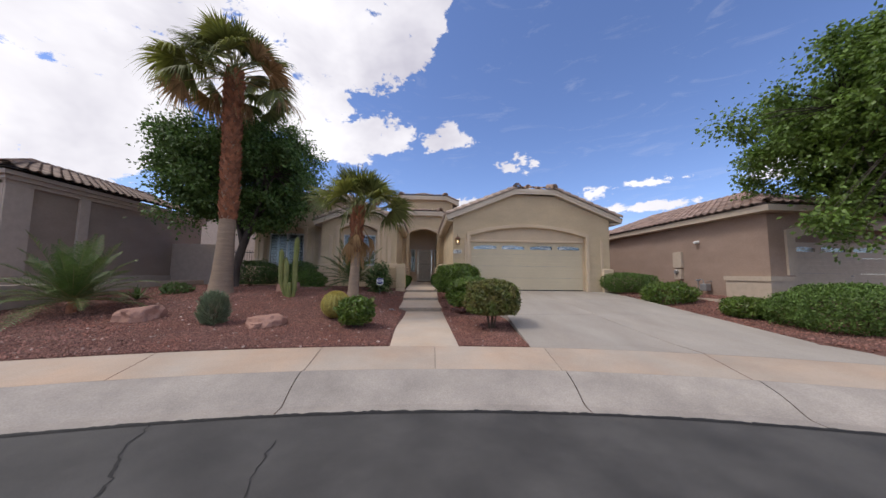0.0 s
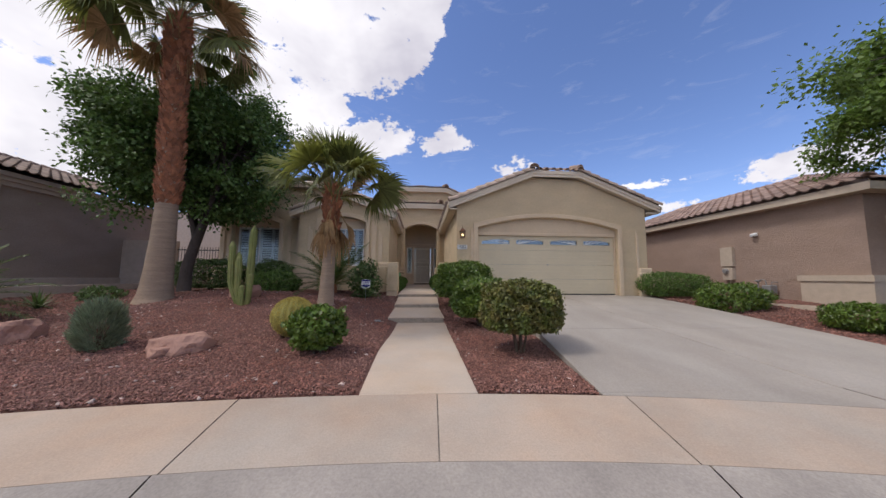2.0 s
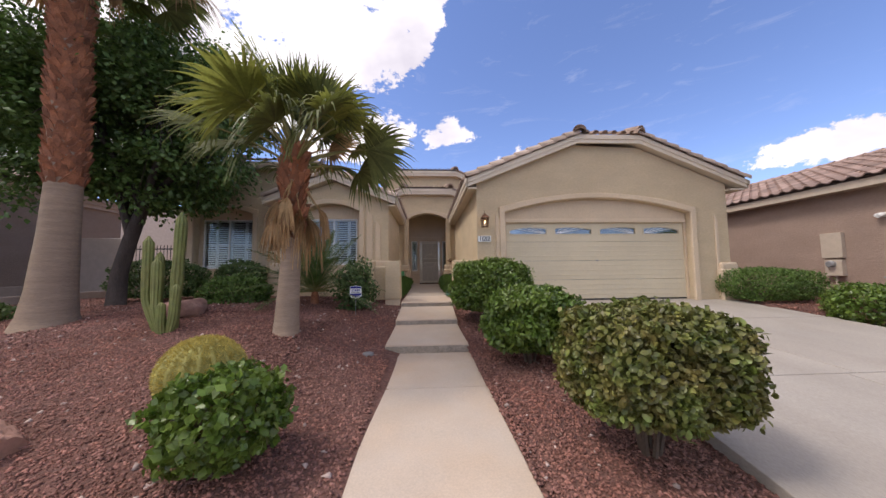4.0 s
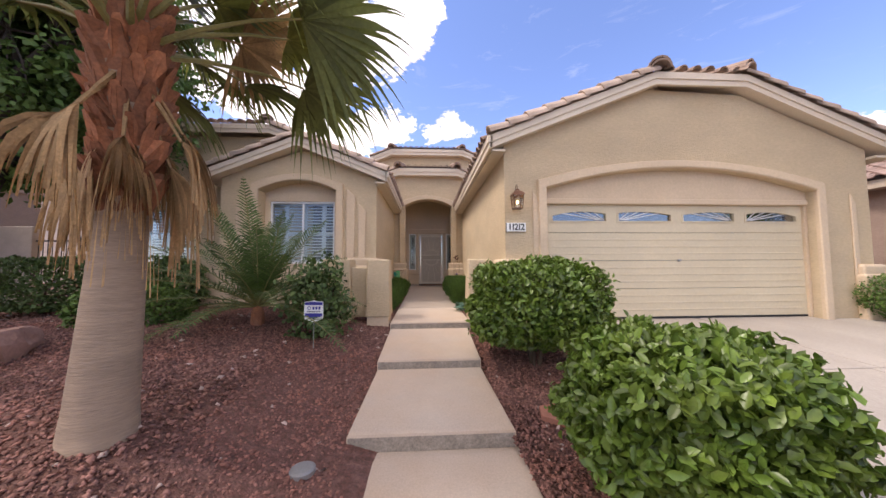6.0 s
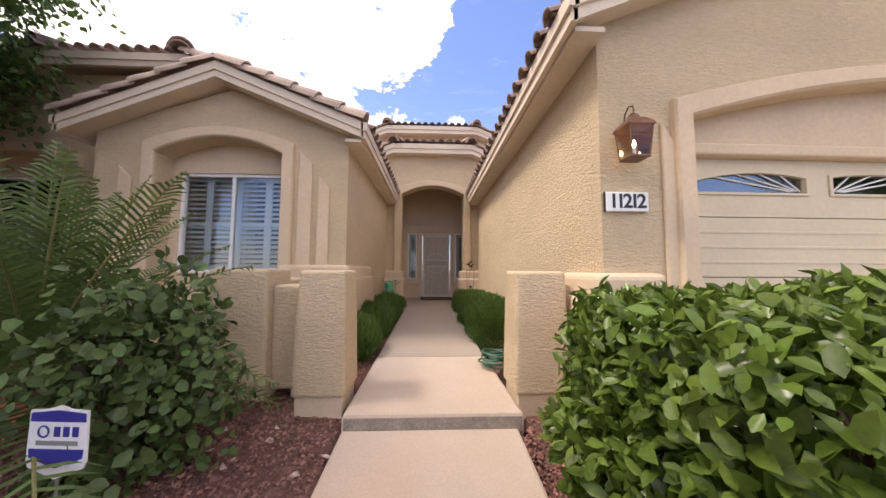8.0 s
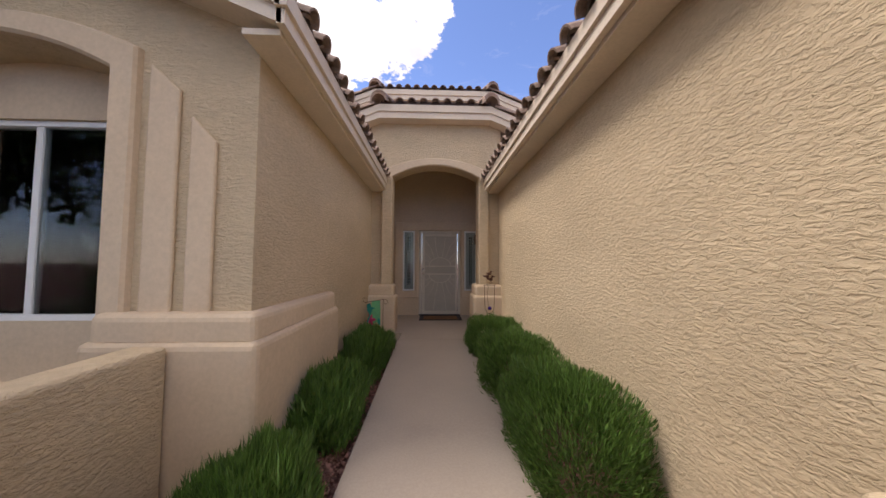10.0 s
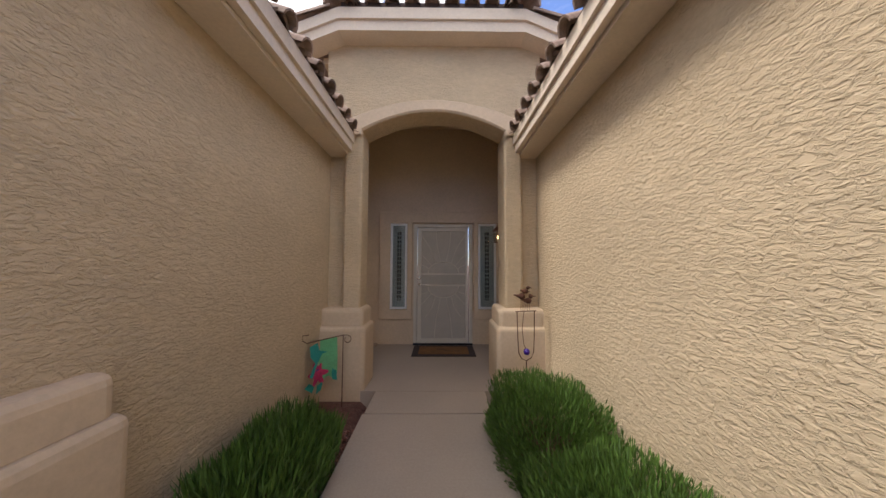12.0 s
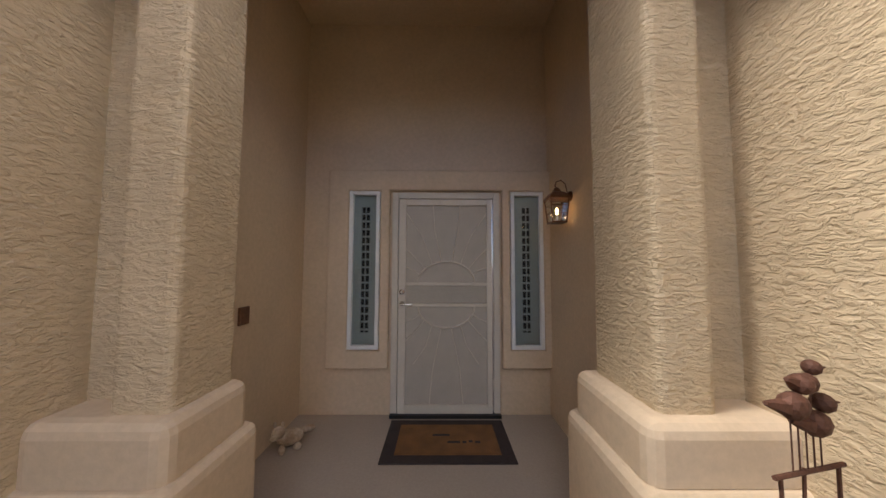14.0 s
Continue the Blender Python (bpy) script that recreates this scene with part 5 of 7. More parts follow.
def fan_palm(label, base, trunk, crown_z, count, pet, blade, boots, seed, hi=0.2, dry=8, droopy=0.08, dryshare=0.2, low=-12, sag=0.45):
    """trunk: (height, radius) rows over the ground; boots: heights between which the old leaf bases stay."""
    r = rs(seed)
    p = thing("fan_palm", label, "palm tree", base)
    tr = tube([(0.06 * math.sin(z * 0.5), 0.03 * math.sin(z * .8), z) for z, _ in trunk], [q for _, q in trunk], 20)
    part("trunk", tr, M_PALMLOW, p, "smooth grey ringed lower trunk", smooth=True)
    # boots: criss-crossed broken leaf bases
    vs, fs = [], []
    z = boots[0]
    k = 0
    while z < boots[1]:
        rad = float(np.interp(z, [a for a, _ in trunk], [b for _, b in trunk]))
        m = 9
        for i in range(m):
            a = 2 * math.pi * (i + 0.5 * (k % 2)) / m + r.uniform(-.12, .12)
            rr = rad * 0.96
            c0, s0 = math.cos(a), math.sin(a)
            x0, y0 = 0.06 * math.sin(z * 0.5), 0.03 * math.sin(z * .8)
            w, hgt, out = rad * 0.40, r.uniform(0.16, 0.26), r.uniform(0.05, 0.11)
            sk = r.uniform(-0.1, 0.1)
            b = len(vs)
            T = Vector((-s0, c0, 0))
            O = Vector((c0, s0, 0))
            P0 = Vector((x0, y0, z))
            vs += [P0 + O * rr + T * w, P0 + O * rr - T * w, P0 + O * (rr + out * .5) + T * (w * .6 + sk) + Vector((0, 0, hgt * .6)), P0 + O * (rr + out * .5) - T * (w * .6 - sk) + Vector((0, 0, hgt * .6)),
                   P0 + O * (rr + out) + T * (w * .3 + sk) + Vector((0, 0, hgt)), P0 + O * (rr + out) - T * (w * .3 - sk) + Vector((0, 0, hgt)), P0 + O * (rr - 0.02) + Vector((0, 0, hgt))]
            fs += [(b, b + 1, b + 3, b + 2), (b + 2, b + 3, b + 5, b + 4), (b + 4, b + 5, b + 6), (b, b + 2, b + 4, b + 6), (b + 1, b + 6, b + 5, b + 3)]
        z += 0.085
        k += 1
    raw("boot", vs, fs, M_BOOT, p, "reddish brown broken leaf bases", kind="stuff")
    root0 = Vector((0.06 * math.sin(crown_z * 0.5), 0, crown_z))
    for i in range(count + dry):
        isdry = i >= count
        a = 2.39996 * i + r.uniform(-.2, .2)
        f = i / count
        el = radians(82 - (82 - low) * f ** 0.9) if not isdry else radians(r.uniform(-80, -45))
        d = (math.cos(a) * math.cos(el), math.sin(a) * math.cos(el), math.sin(el))
        pl = pet * (0.75 + 0.45 * min(1, f)) * r.uniform(0.85, 1.15)
        dr = droopy + sag * f + r.uniform(0, .25) if not isdry else r.uniform(0.8, 1.5)
        path, v, fc = fan_frond(r, root0 + Vector((0, 0, -0.35 * min(1.4, f))), d, pl * (0.42 if isdry else 1), blade * (0.52 if isdry else 1) * r.uniform(.85, 1.1), dr, 1.5 if not isdry else 0.7, 38 if not isdry else 26)
        m = M_DRY if isdry or (f > 0.5 and r.rand() < dryshare) else M_FROND_HI if r.rand() < hi else M_FROND
        fr = raw("frond", v, fc, m, p, "hanging dry straw-coloured fan leaf" if m is M_DRY else "green fan leaf")
        part("leaf_stem", tube(path, [0.026, 0.018, 0.013, 0.009], 5), M_PET if m is not M_DRY else M_DRY, fr)
    return p


def feather_palm(label, at, count, length, seed, foot=None, arch_=0.9, name="feather_palm", leaf=0.3, minel=5):
    r = rs(seed)
    gz = H(at[0], at[1]) if foot is None else foot
    p = thing(name, label, "palm", (at[0], at[1], gz))
    part("trunk", lathe([(0.08, -0.1), (0.10, 0.05), (0.09, 0.2), (0.06, 0.3), (0.02, 0.34)], 12), M_BOOT, p, "short shaggy trunk")
    for i in range(count):
        a = 2.39996 * i
        el = radians(minel + (78 - minel) * (1 - (i / count)) ** 0.9)
        ln = length * r.uniform(0.75, 1.1)
        d = Vector((math.cos(a) * math.cos(el), math.sin(a) * math.cos(el), math.sin(el)))
        pts = [Vector((0, 0, 0.28)) + d * (ln * f) + Vector((0, 0, -arch_ * ln * 0.5 * f * f * math.cos(el))) for f in np.linspace(0, 1, 9)]
        side = d.cross(Vector((0, 0, 1))).normalized()
        vs, fs = [], []
        m = 34
        for k in range(m):
            f = 0.14 + 0.86 * k / m
            j = min(7, int(f * 8))
            q = pts[j].lerp(pts[j + 1], f * 8 - j)
            td = (pts[j + 1] - pts[j]).normalized()
            upv = side.cross(td)
            ll = leaf * math.sin(math.pi * min(0.97, f * 0.9 + 0.12)) ** 0.7 * r.uniform(.85, 1.1)
            for s in (-1, 1):
                ld = (side * s * 0.85 + td * 0.65 + upv * r.uniform(0.1, 0.4)).normalized()
                w = td * 0.010
                b = len(vs)
                vs += [q - w, q + w, q + ld * ll * 0.55 + w * 1.1 + Vector((0, 0, -0.01)), q + ld * ll * 0.55 - w * 1.1 + Vector((0, 0, -0.01)), q + ld * ll + Vector((0, 0, -0.05 * r.rand() - ll * .12))]
                fs += [(b, b + 1, b + 2, b + 3), (b + 3, b + 2, b + 4)]
        fr = raw("frond", vs, fs, M_CYCAD, p)
        part("leaf_stem", tube(pts, [0.014 - 0.0014 * k for k in range(9)], 5), M_PET, fr)
    return p


def rock(label, at, size, seed, rz=0):
    bm = bmesh.new()
    bmesh.ops.create_icosphere(bm, subdivisions=4, radius=1)
    for v in bm.verts:
        p = v.co.copy()
        d = 1 + 0.35 * noise.noise(p * 1.1 + Vector((seed * 5, 0, 0))) + 0.10 * noise.noise(p * 3 + Vector((seed, 1, 0))) + 0.03 * noise.noise(p * 9)
        p *= d
        p.z = max(-0.5, min(p.z, 0.62 + 0.18 * p.x + 0.05 * noise.noise(p * 4)))
        p.x = max(-0.92, min(0.9 + 0.1 * p.z, p.x))
        v.co = Vector((p.x * size[0], p.y * size[1], p.z * size[2]))
    ob = part("rock", bm, M_ROCK)
    ob.matrix_world = pose(at[0], at[1], H(at[0], at[1]) + size[2] * 0.25, 0, 0, rz)
    tagged(ob, label, "rock", "boulders in the gravel")


def cactus():
    c = thing("columnar_cactus", "ribbed green columnar cactus of several upright stems in the gravel", "cactus", (-3.62, 8.7, H(-3.62, 8.7)))
    for dx, dy, h, q, lean in ((0.0, 0.05, 1.95, 0.07, 0.06), (-0.36, 0.0, 1.55, 0.065, -0.05), (-0.18, -0.06, 1.2, 0.062, -0.02), (0.06, -0.05, 0.78, 0.055, 0.12), (-0.06, -0.12, 0.5, 0.05, 0.05), (-0.28, 0.08, 1.3, 0.06, 0.0)):
        bm = bmesh.new()
        rings = []
        n, ribs = 36, 9
        for k in range(15):
            f = k / 14
            z = h * f
            rad = q * (1 if f < 0.9 else math.sqrt(max(0.02, 1 - ((f - 0.9) / 0.1) ** 2))) * (0.75 + 0.25 * min(1, f * 4)) * (1 + 0.05 * math.sin(z * 9))
            rings.append([bm.verts.new((dx * (0.5 + 0.5 * min(1, f * 3)) + lean * f * h * 0.5 + rad * (1 + 0.17 * math.cos(ribs * 2 * math.pi * i / n)) * math.cos(2 * math.pi * i / n),
                                        dy + rad * (1 + 0.17 * math.cos(ribs * 2 * math.pi * i / n)) * math.sin(2 * math.pi * i / n), z - 0.05)) for i in range(n)])
        for a, b in zip(rings, rings[1:]):
            for i in range(n):
                bm.faces.new((a[i], a[(i + 1) % n], b[(i + 1) % n], b[i]))
        bm.faces.new(rings[-1])
        part("stem", bm, M_CACTUS, c, smooth=True)
    b = thing("barrel_cactus", "round golden-spined barrel cactus beside a green shrub", "cactus", (-1.70, 6.72, H(-1.70, 6.72)))
    bm = bmesh.new()
    rings = []
    n, ribs = 72, 18
    for k in range(12):
        a = math.pi * k / 11 * 0.97 + 0.02
        rings.append([bm.verts.new((0.34 * math.sin(a) * (1 + 0.07 * math.cos(ribs * 2 * math.pi * i / n)) * math.cos(2 * math.pi * i / n),
                                    0.34 * math.sin(a) * (1 + 0.07 * math.cos(ribs * 2 * math.pi * i / n)) * math.sin(2 * math.pi * i / n), 0.34 - 0.32 * math.cos(a))) for i in range(n)])
    for p, q in zip(rings, rings[1:]):
        for i in range(n):
            bm.faces.new((p[i], p[(i + 1) % n], q[(i + 1) % n], q[i]))
    part("body", bm, M_BARREL_SKIN, b, smooth=True)
    r = rs(8)
    u = unit(r.normal(size=(9000, 3)) + np.array((0, 0, 0.6)))
    P = u * np.array((0.335, 0.335, 0.32)) + np.array((0, 0, 0.33))
    D = unit(u + r.normal(size=(9000, 3)) * 0.55)
    leaf_mesh("spine", P, D, unit(r.normal(size=(9000, 3))), r.uniform(0.025, 0.05, 9000), np.full(9000, 0.003), M_BARREL, b)


def agave(at, seed, n=26, ln=0.5):
    r = rs(seed)
    z = H(*at)
    t = thing("spiky_yucca", "small dark green spiky yucca rosette in the gravel", "succulent", (at[0], at[1], z))
    vs, fs = [], []
    for i in range(n):
        a = 2.39996 * i
        el = radians(15 + 65 * (1 - i / n))
        d = Vector((math.cos(a) * math.cos(el), math.sin(a) * math.cos(el), math.sin(el)))
        s = Vector((-math.sin(a), math.cos(a), 0))
        l = ln * r.uniform(.8, 1.1)
        b = len(vs)
        up = s.cross(d)
        vs += [s * 0.02, -s * 0.02, d * l * .4 + s * 0.03 - up * .01, d * l * .4 - s * 0.03 - up * .01, d * l]
        fs += [(b, b + 1, b + 3, b + 2), (b + 2, b + 3, b + 4)]
    raw("rosette", vs, fs, M_LEAF_DARK, t)


def plant_all():
    fan_palm("tall fan palm with shaggy reddish trunk in the gravel bed", (-6.25, 9.4, H(-6.25, 9.4)),
             [(-0.1, 0.44), (0.15, 0.36), (0.6, 0.31), (1.6, 0.26), (2.5, 0.235), (2.6, 0.23), (5, 0.235), (6.5, 0.25), (7.4, 0.25), (7.9, 0.16)], 7.85, 50, 1.3, 1.1, (2.5, 7.7), 11, 0.12, 14)
    fan_palm("short fan palm with drooping half-dry leaves beside the garden walk", (-1.63, 8.25, H(-1.63, 8.25)),
             [(-0.15, 0.19), (0.2, 0.165), (0.9, 0.14), (1.3, 0.13), (1.8, 0.14), (2.4, 0.16), (2.85, 0.10)], 2.75, 38, 0.98, 0.86, (1.35, 2.7), 5, 0.4, 15, 0.05, 0.2, 24, 0.3)
    tree("broadleaf_tree", "leafy dark green broadleaf tree with a leaning trunk before the house", (-7.0, 11.3, 0.95),
         [(-7.0, 11.3, 0.85), (-6.95, 11.3, 1.8), (-6.75, 11.3, 2.6), (-6.5, 11.3, 3.4)], [0.2, 0.16, 0.145, 0.12], (-7.3, 11.6, 5.75), (3.4, 2.5, 2.65), M_LEAF_TREE, 400, 190, 0.115, 21,
         extra=[(-4.6, 11.2, 4.2), (-9.8, 11.0, 3.9), (-8.8, 10.9, 3.5), (-5.4, 11.4, 3.6), (-6.0, 10.6, 3.5)])
    tree("broadleaf_tree", "bright green broadleaf tree reaching over the neighbour's hedge", (14.2, 6.3, 0.6),
         [(14.2, 6.3, 0.5), (14.1, 6.3, 1.8), (13.9, 6.35, 3.2)], [0.2, 0.16, 0.13], (14.3, 6.4, 6.7), (3.4, 3.3, 3.5), M_LEAF_TREE2, 430, 190, 0.125, 33,
         extra=[(9.9, 7.2, 6.4), (10.1, 7.1, 6.2), (10.4, 7.1, 6.0), (11.3, 6.2, 3.1), (11.5, 6.3, 3.3), (11.9, 6.2, 3.0), (12.3, 6.3, 3.2), (12.1, 6.0, 2.7), (12.6, 6.2, 3.6), (12.0, 6.3, 3.9)])
    feather_palm("young feather palm with arching fronds in the gravel bed", (-8.55, 7.3), 46, 2.15, 3, minel=8, arch_=0.9, leaf=0.36)
    feather_palm("dusty green feather palm growing beneath the window", (-2.3, 11.2), 44, 2.1, 9, minel=2, arch_=0.8)
    # clipped shrubs along the walk and the drive
    bush("shrub", "square-clipped bronze and green hedge shrub on bare stems", "shrub", (2.14, 6.0, 1.06), (0.60, 0.52, 0.42), M_LEAF_OLIVE, 21000, 0.052, 3.6, 0.12, 41, 0.36, 7, 0.3, True, group="clipped shrubs by the walk")
    bush("shrub", "rounded glossy green clipped shrub beside the steps", "shrub", (1.90, 8.0, 1.06), (0.65, 0.57, 0.46), M_LEAF_HEDGE, 15500, 0.075, 2.8, 0.17, 42, 0.27, 7, 0.3, True, group="clipped shrubs by the walk")
    bush("shrub", "large glossy green clipped shrub against the garage corner", "shrub", (1.77, 10.05, 1.42), (0.80, 0.70, 0.56), M_LEAF_HEDGE, 20000, 0.073, 3.0, 0.15, 43, 0.27, 7, 0.3, True, group="clipped shrubs by the walk")
    bush("shrub", "low flat-topped green hedge beside the garage", "shrub", (9.05, 10.9, 1.32), (1.05, 0.7, 0.42), M_JUNIPER, 14000, 0.055, 3.2, 0.14, 44, 0.3, 8, 0.3, group="shrubs along the drive")
    bush("shrub", "spreading light green shrub along the drive", "shrub", (9.25, 9.1, 1.0), (0.9, 0.62, 0.42), M_LEAF_HEDGE, 6500, 0.07, 2.4, 0.22, 45, 0.36, 6, group="shrubs along the drive")
    bush("shrub", "low yellow-green shrub along the drive", "shrub", (9.78, 6.95, 0.74), (0.60, 0.5, 0.32), M_LEAF_HEDGE, 5500, 0.06, 2.4, 0.18, 46, 0.36, 6, group="shrubs along the drive")
    bush("shrub", "broad mounded juniper-green shrub along the drive", "shrub", (11.05, 5.45, 0.85), (1.95, 1.3, 0.62), M_JUNIPER, 30000, 0.06, 2.4, 0.2, 47, 0.3, 9, 0.5, group="shrubs along the drive")
    bush("shrub", "small bright green shrub in the gravel bed", "shrub", (-1.03, 6.0, 0.75), (0.42, 0.37, 0.34), M_LEAF_HEDGE, 3300, 0.07, 2.2, 0.25, 48, 0.36, 5)
    broom("shrub", "grey-green feathery shrub in the gravel bed", "shrub", (-4.25, 6.1, 0.78), (0.30, 0.30, 0.40), M_LEAF_GREY, 3600, 0.15, 49, 1.0, 0.007)
    bush("shrub", "rounded dark green shrub before the house wall", "shrub", (-7.0, 12.5, 1.58), (1.15, 0.7, 0.55), M_LEAF_DARK, 6500, 0.075, 2.6, 0.16, 50, 0.36, 7)
    bush("shrub", "dark green mounded shrub beneath the window", "shrub", (-4.15, 11.2, 1.28), (0.75, 0.6, 0.42), M_JUNIPER, 5000, 0.065, 2.3, 0.2, 51, 0.36, 6)
    bush("shrub", "dark leafy shrub against the house wall", "shrub", (-5.0, 12.8, 1.55), (0.7, 0.55, 0.55), M_LEAF_DARK, 3500, 0.09, 2.2, 0.25, 52, 0.36, 6)
    bush("rose_bush", "open dark green rose bush beside the low wall", "shrub", (-1.22, 10.85, 1.42), (0.47, 0.42, 0.62), M_LEAF_DARK, 2500, 0.07, 2.1, 0.6, 53, 0.4, 9, 0.2, True, inner=0.3)
    bush("shrub", "low dark shrub near the palm", "shrub", (-8.0, 9.9, 0.98), (0.45, 0.4, 0.25), M_LEAF_DARK, 1500, 0.08, 2.2, 0.3, 54, 0.3, 5)
    agave((-8.4, 8.9), 1)
    rock("large pink sandstone boulder in the gravel bed", (-6.3, 6.65), (0.46, 0.36, 0.34), 1, 8)
    rock("low pink sandstone boulder in the gravel bed", (-3.05, 6.1), (0.40, 0.30, 0.25), 2, -6)
    rock("small pink stone beside the low boulder", (-3.15, 5.9), (0.2, 0.16, 0.13), 3, 40)
    rock("pink sandstone boulder near the cactus", (-4.1, 9.5), (0.40, 0.32, 0.30), 4, 10)
    cactus()
    # rosemary-like edging in the courtyard
    for k, (x, y, rx, ry, top) in enumerate(((-0.5, 12.9, 0.28, 0.42, 1.42), (-0.48, 14.0, 0.30, 0.5, 1.48), (-0.46, 15.45, 0.30, 0.62, 1.52))):
        broom("rosemary_bush", "spiky dark green rosemary edging along the wall", "shrub", (x, y, 1.02 + (top - 1.02) * 0.45), (rx, ry, (top - 1.02) * 0.6), M_ROSEMARY, 11000, 0.13, 60 + k, 0.4, 0.005, "rosemary edging", 1.0, 0.3)
    for k, (x, y, rx, ry, top) in enumerate(((1.36, 13.5, 0.40, 0.60, 1.62), (1.36, 14.75, 0.42, 0.66, 1.60), (1.36, 15.95, 0.42, 0.54, 1.58))):
        broom("rosemary_bush", "dense clipped dark green rosemary edging along the wall", "shrub", (x, y, 1.02 + (top - 1.02) * 0.4), (rx, ry, (top - 1.02) * 0.62), M_ROSEMARY, 24000, 0.06, 70 + k, 0.8, 0.0042, "rosemary edging", 1.0, 0.14, 3.6)


def gravel():
    """Loose crushed stones over the beds, in one mesh a bed."""
    def stones(label, n, region, seed, lo=0.007, hi=0.019, material=None):
        r = rs(seed)
        P = []
        x0, x1, y0, y1, ok = region
        while len(P) < n:
            x, y = r.uniform(x0, x1), r.uniform(y0, y1)
            if math.hypot(x - CX, y - CY) > R_WALK + 0.03 and ok(x, y):
                P.append((x, y, H(x, y)))
        P = np.array(P)
        base = np.array([(1, 0, 0), (-1, 0, 0), (0, 1, 0), (0, -1, 0), (0, 0, 1), (0, 0, -1), ], float)
        s = r.uniform(lo, hi, (n, 1, 1)) * np.where(r.rand(n, 1, 1) > 0.97, 1.5, 1.0)
        V = base[None] * r.uniform(0.6, 1.25, (n, 6, 1)) * s * np.array((1.15, 1.0, 0.7))
        V += r.normal(size=(n, 6, 3)) * s * 0.28
        a = r.uniform(0, 2 * np.pi, n)
        c, q = np.cos(a)[:, None], np.sin(a)[:, None]
        V = np.stack((V[..., 0] * c - V[..., 1] * q, V[..., 0] * q + V[..., 1] * c, V[..., 2]), -1)
        V += P[:, None] + np.array((0, 0, 0.004))
        F = np.array([(0, 2, 4), (2, 1, 4), (1, 3, 4), (3, 0, 4), (2, 0, 5), (1, 2, 5), (3, 1, 5), (0, 3, 5)])
        faces = (np.arange(n)[:, None, None] * 6 + F[None]).reshape(-1, 3)
        me = bpy.data.meshes.new("gravel")
        V = V.reshape(-1, 3)
        me.vertices.add(len(V))
        me.vertices.foreach_set("co", V.astype(np.float32).ravel())
        me.loops.add(faces.size)
        me.loops.foreach_set("vertex_index", faces.astype(np.int32).ravel())
        me.polygons.add(len(faces))
        me.polygons.foreach_set("loop_start", np.arange(0, faces.size, 3, dtype=np.int32))
        me.update(calc_edges=True)
        me.materials.append(material or M_GRAVEL)
        tagged(new("gravel", me), label, "gravel", kind="stuff")
    stones("loose dark red crushed gravel in the front yard", 70000, (-5.5, -0.14, 3.8, 13.2, lambda x, y: not (x > -0.25 and y > 8.3)), 1)
    stones("scattered pale pink stones among the red gravel", 420, (-7.5, -0.2, 3.8, 12.5, lambda x, y: True), 7, 0.016, 0.034, M_PALE)
    stones("scattered pale pink stones among the red gravel", 90, (1.2, 2.6, 4.4, 11.2, lambda x, y: x < 2.4), 8, 0.014, 0.028, M_PALE)
    stones("loose dark red crushed gravel in the front yard", 24000, (-10.1, -5.5, 3.2, 13.8, lambda x, y: True), 2, 0.012, 0.026)
    stones("loose dark red crushed gravel between walk and drive", 24000, (1.07, 2.75, 4.4, 11.4, lambda x, y: x > 1.19 - (y - 4.5) * 0.02 and x < 2.5 + min(0.26, (y - 4.4) * 0.10)), 3)
    stones("loose dark red crushed gravel along the drive", 9000, (8.42, 11.8, 3.0, 11.5, lambda x, y: True), 4, 0.012, 0.03)
    stones("loose dark red crushed gravel beside the porch walk", 4000, (-0.8, -0.16, 11.9, 16.4, lambda x, y: x < -0.21 or y > 12.6), 5)


plant_all()
gravel()


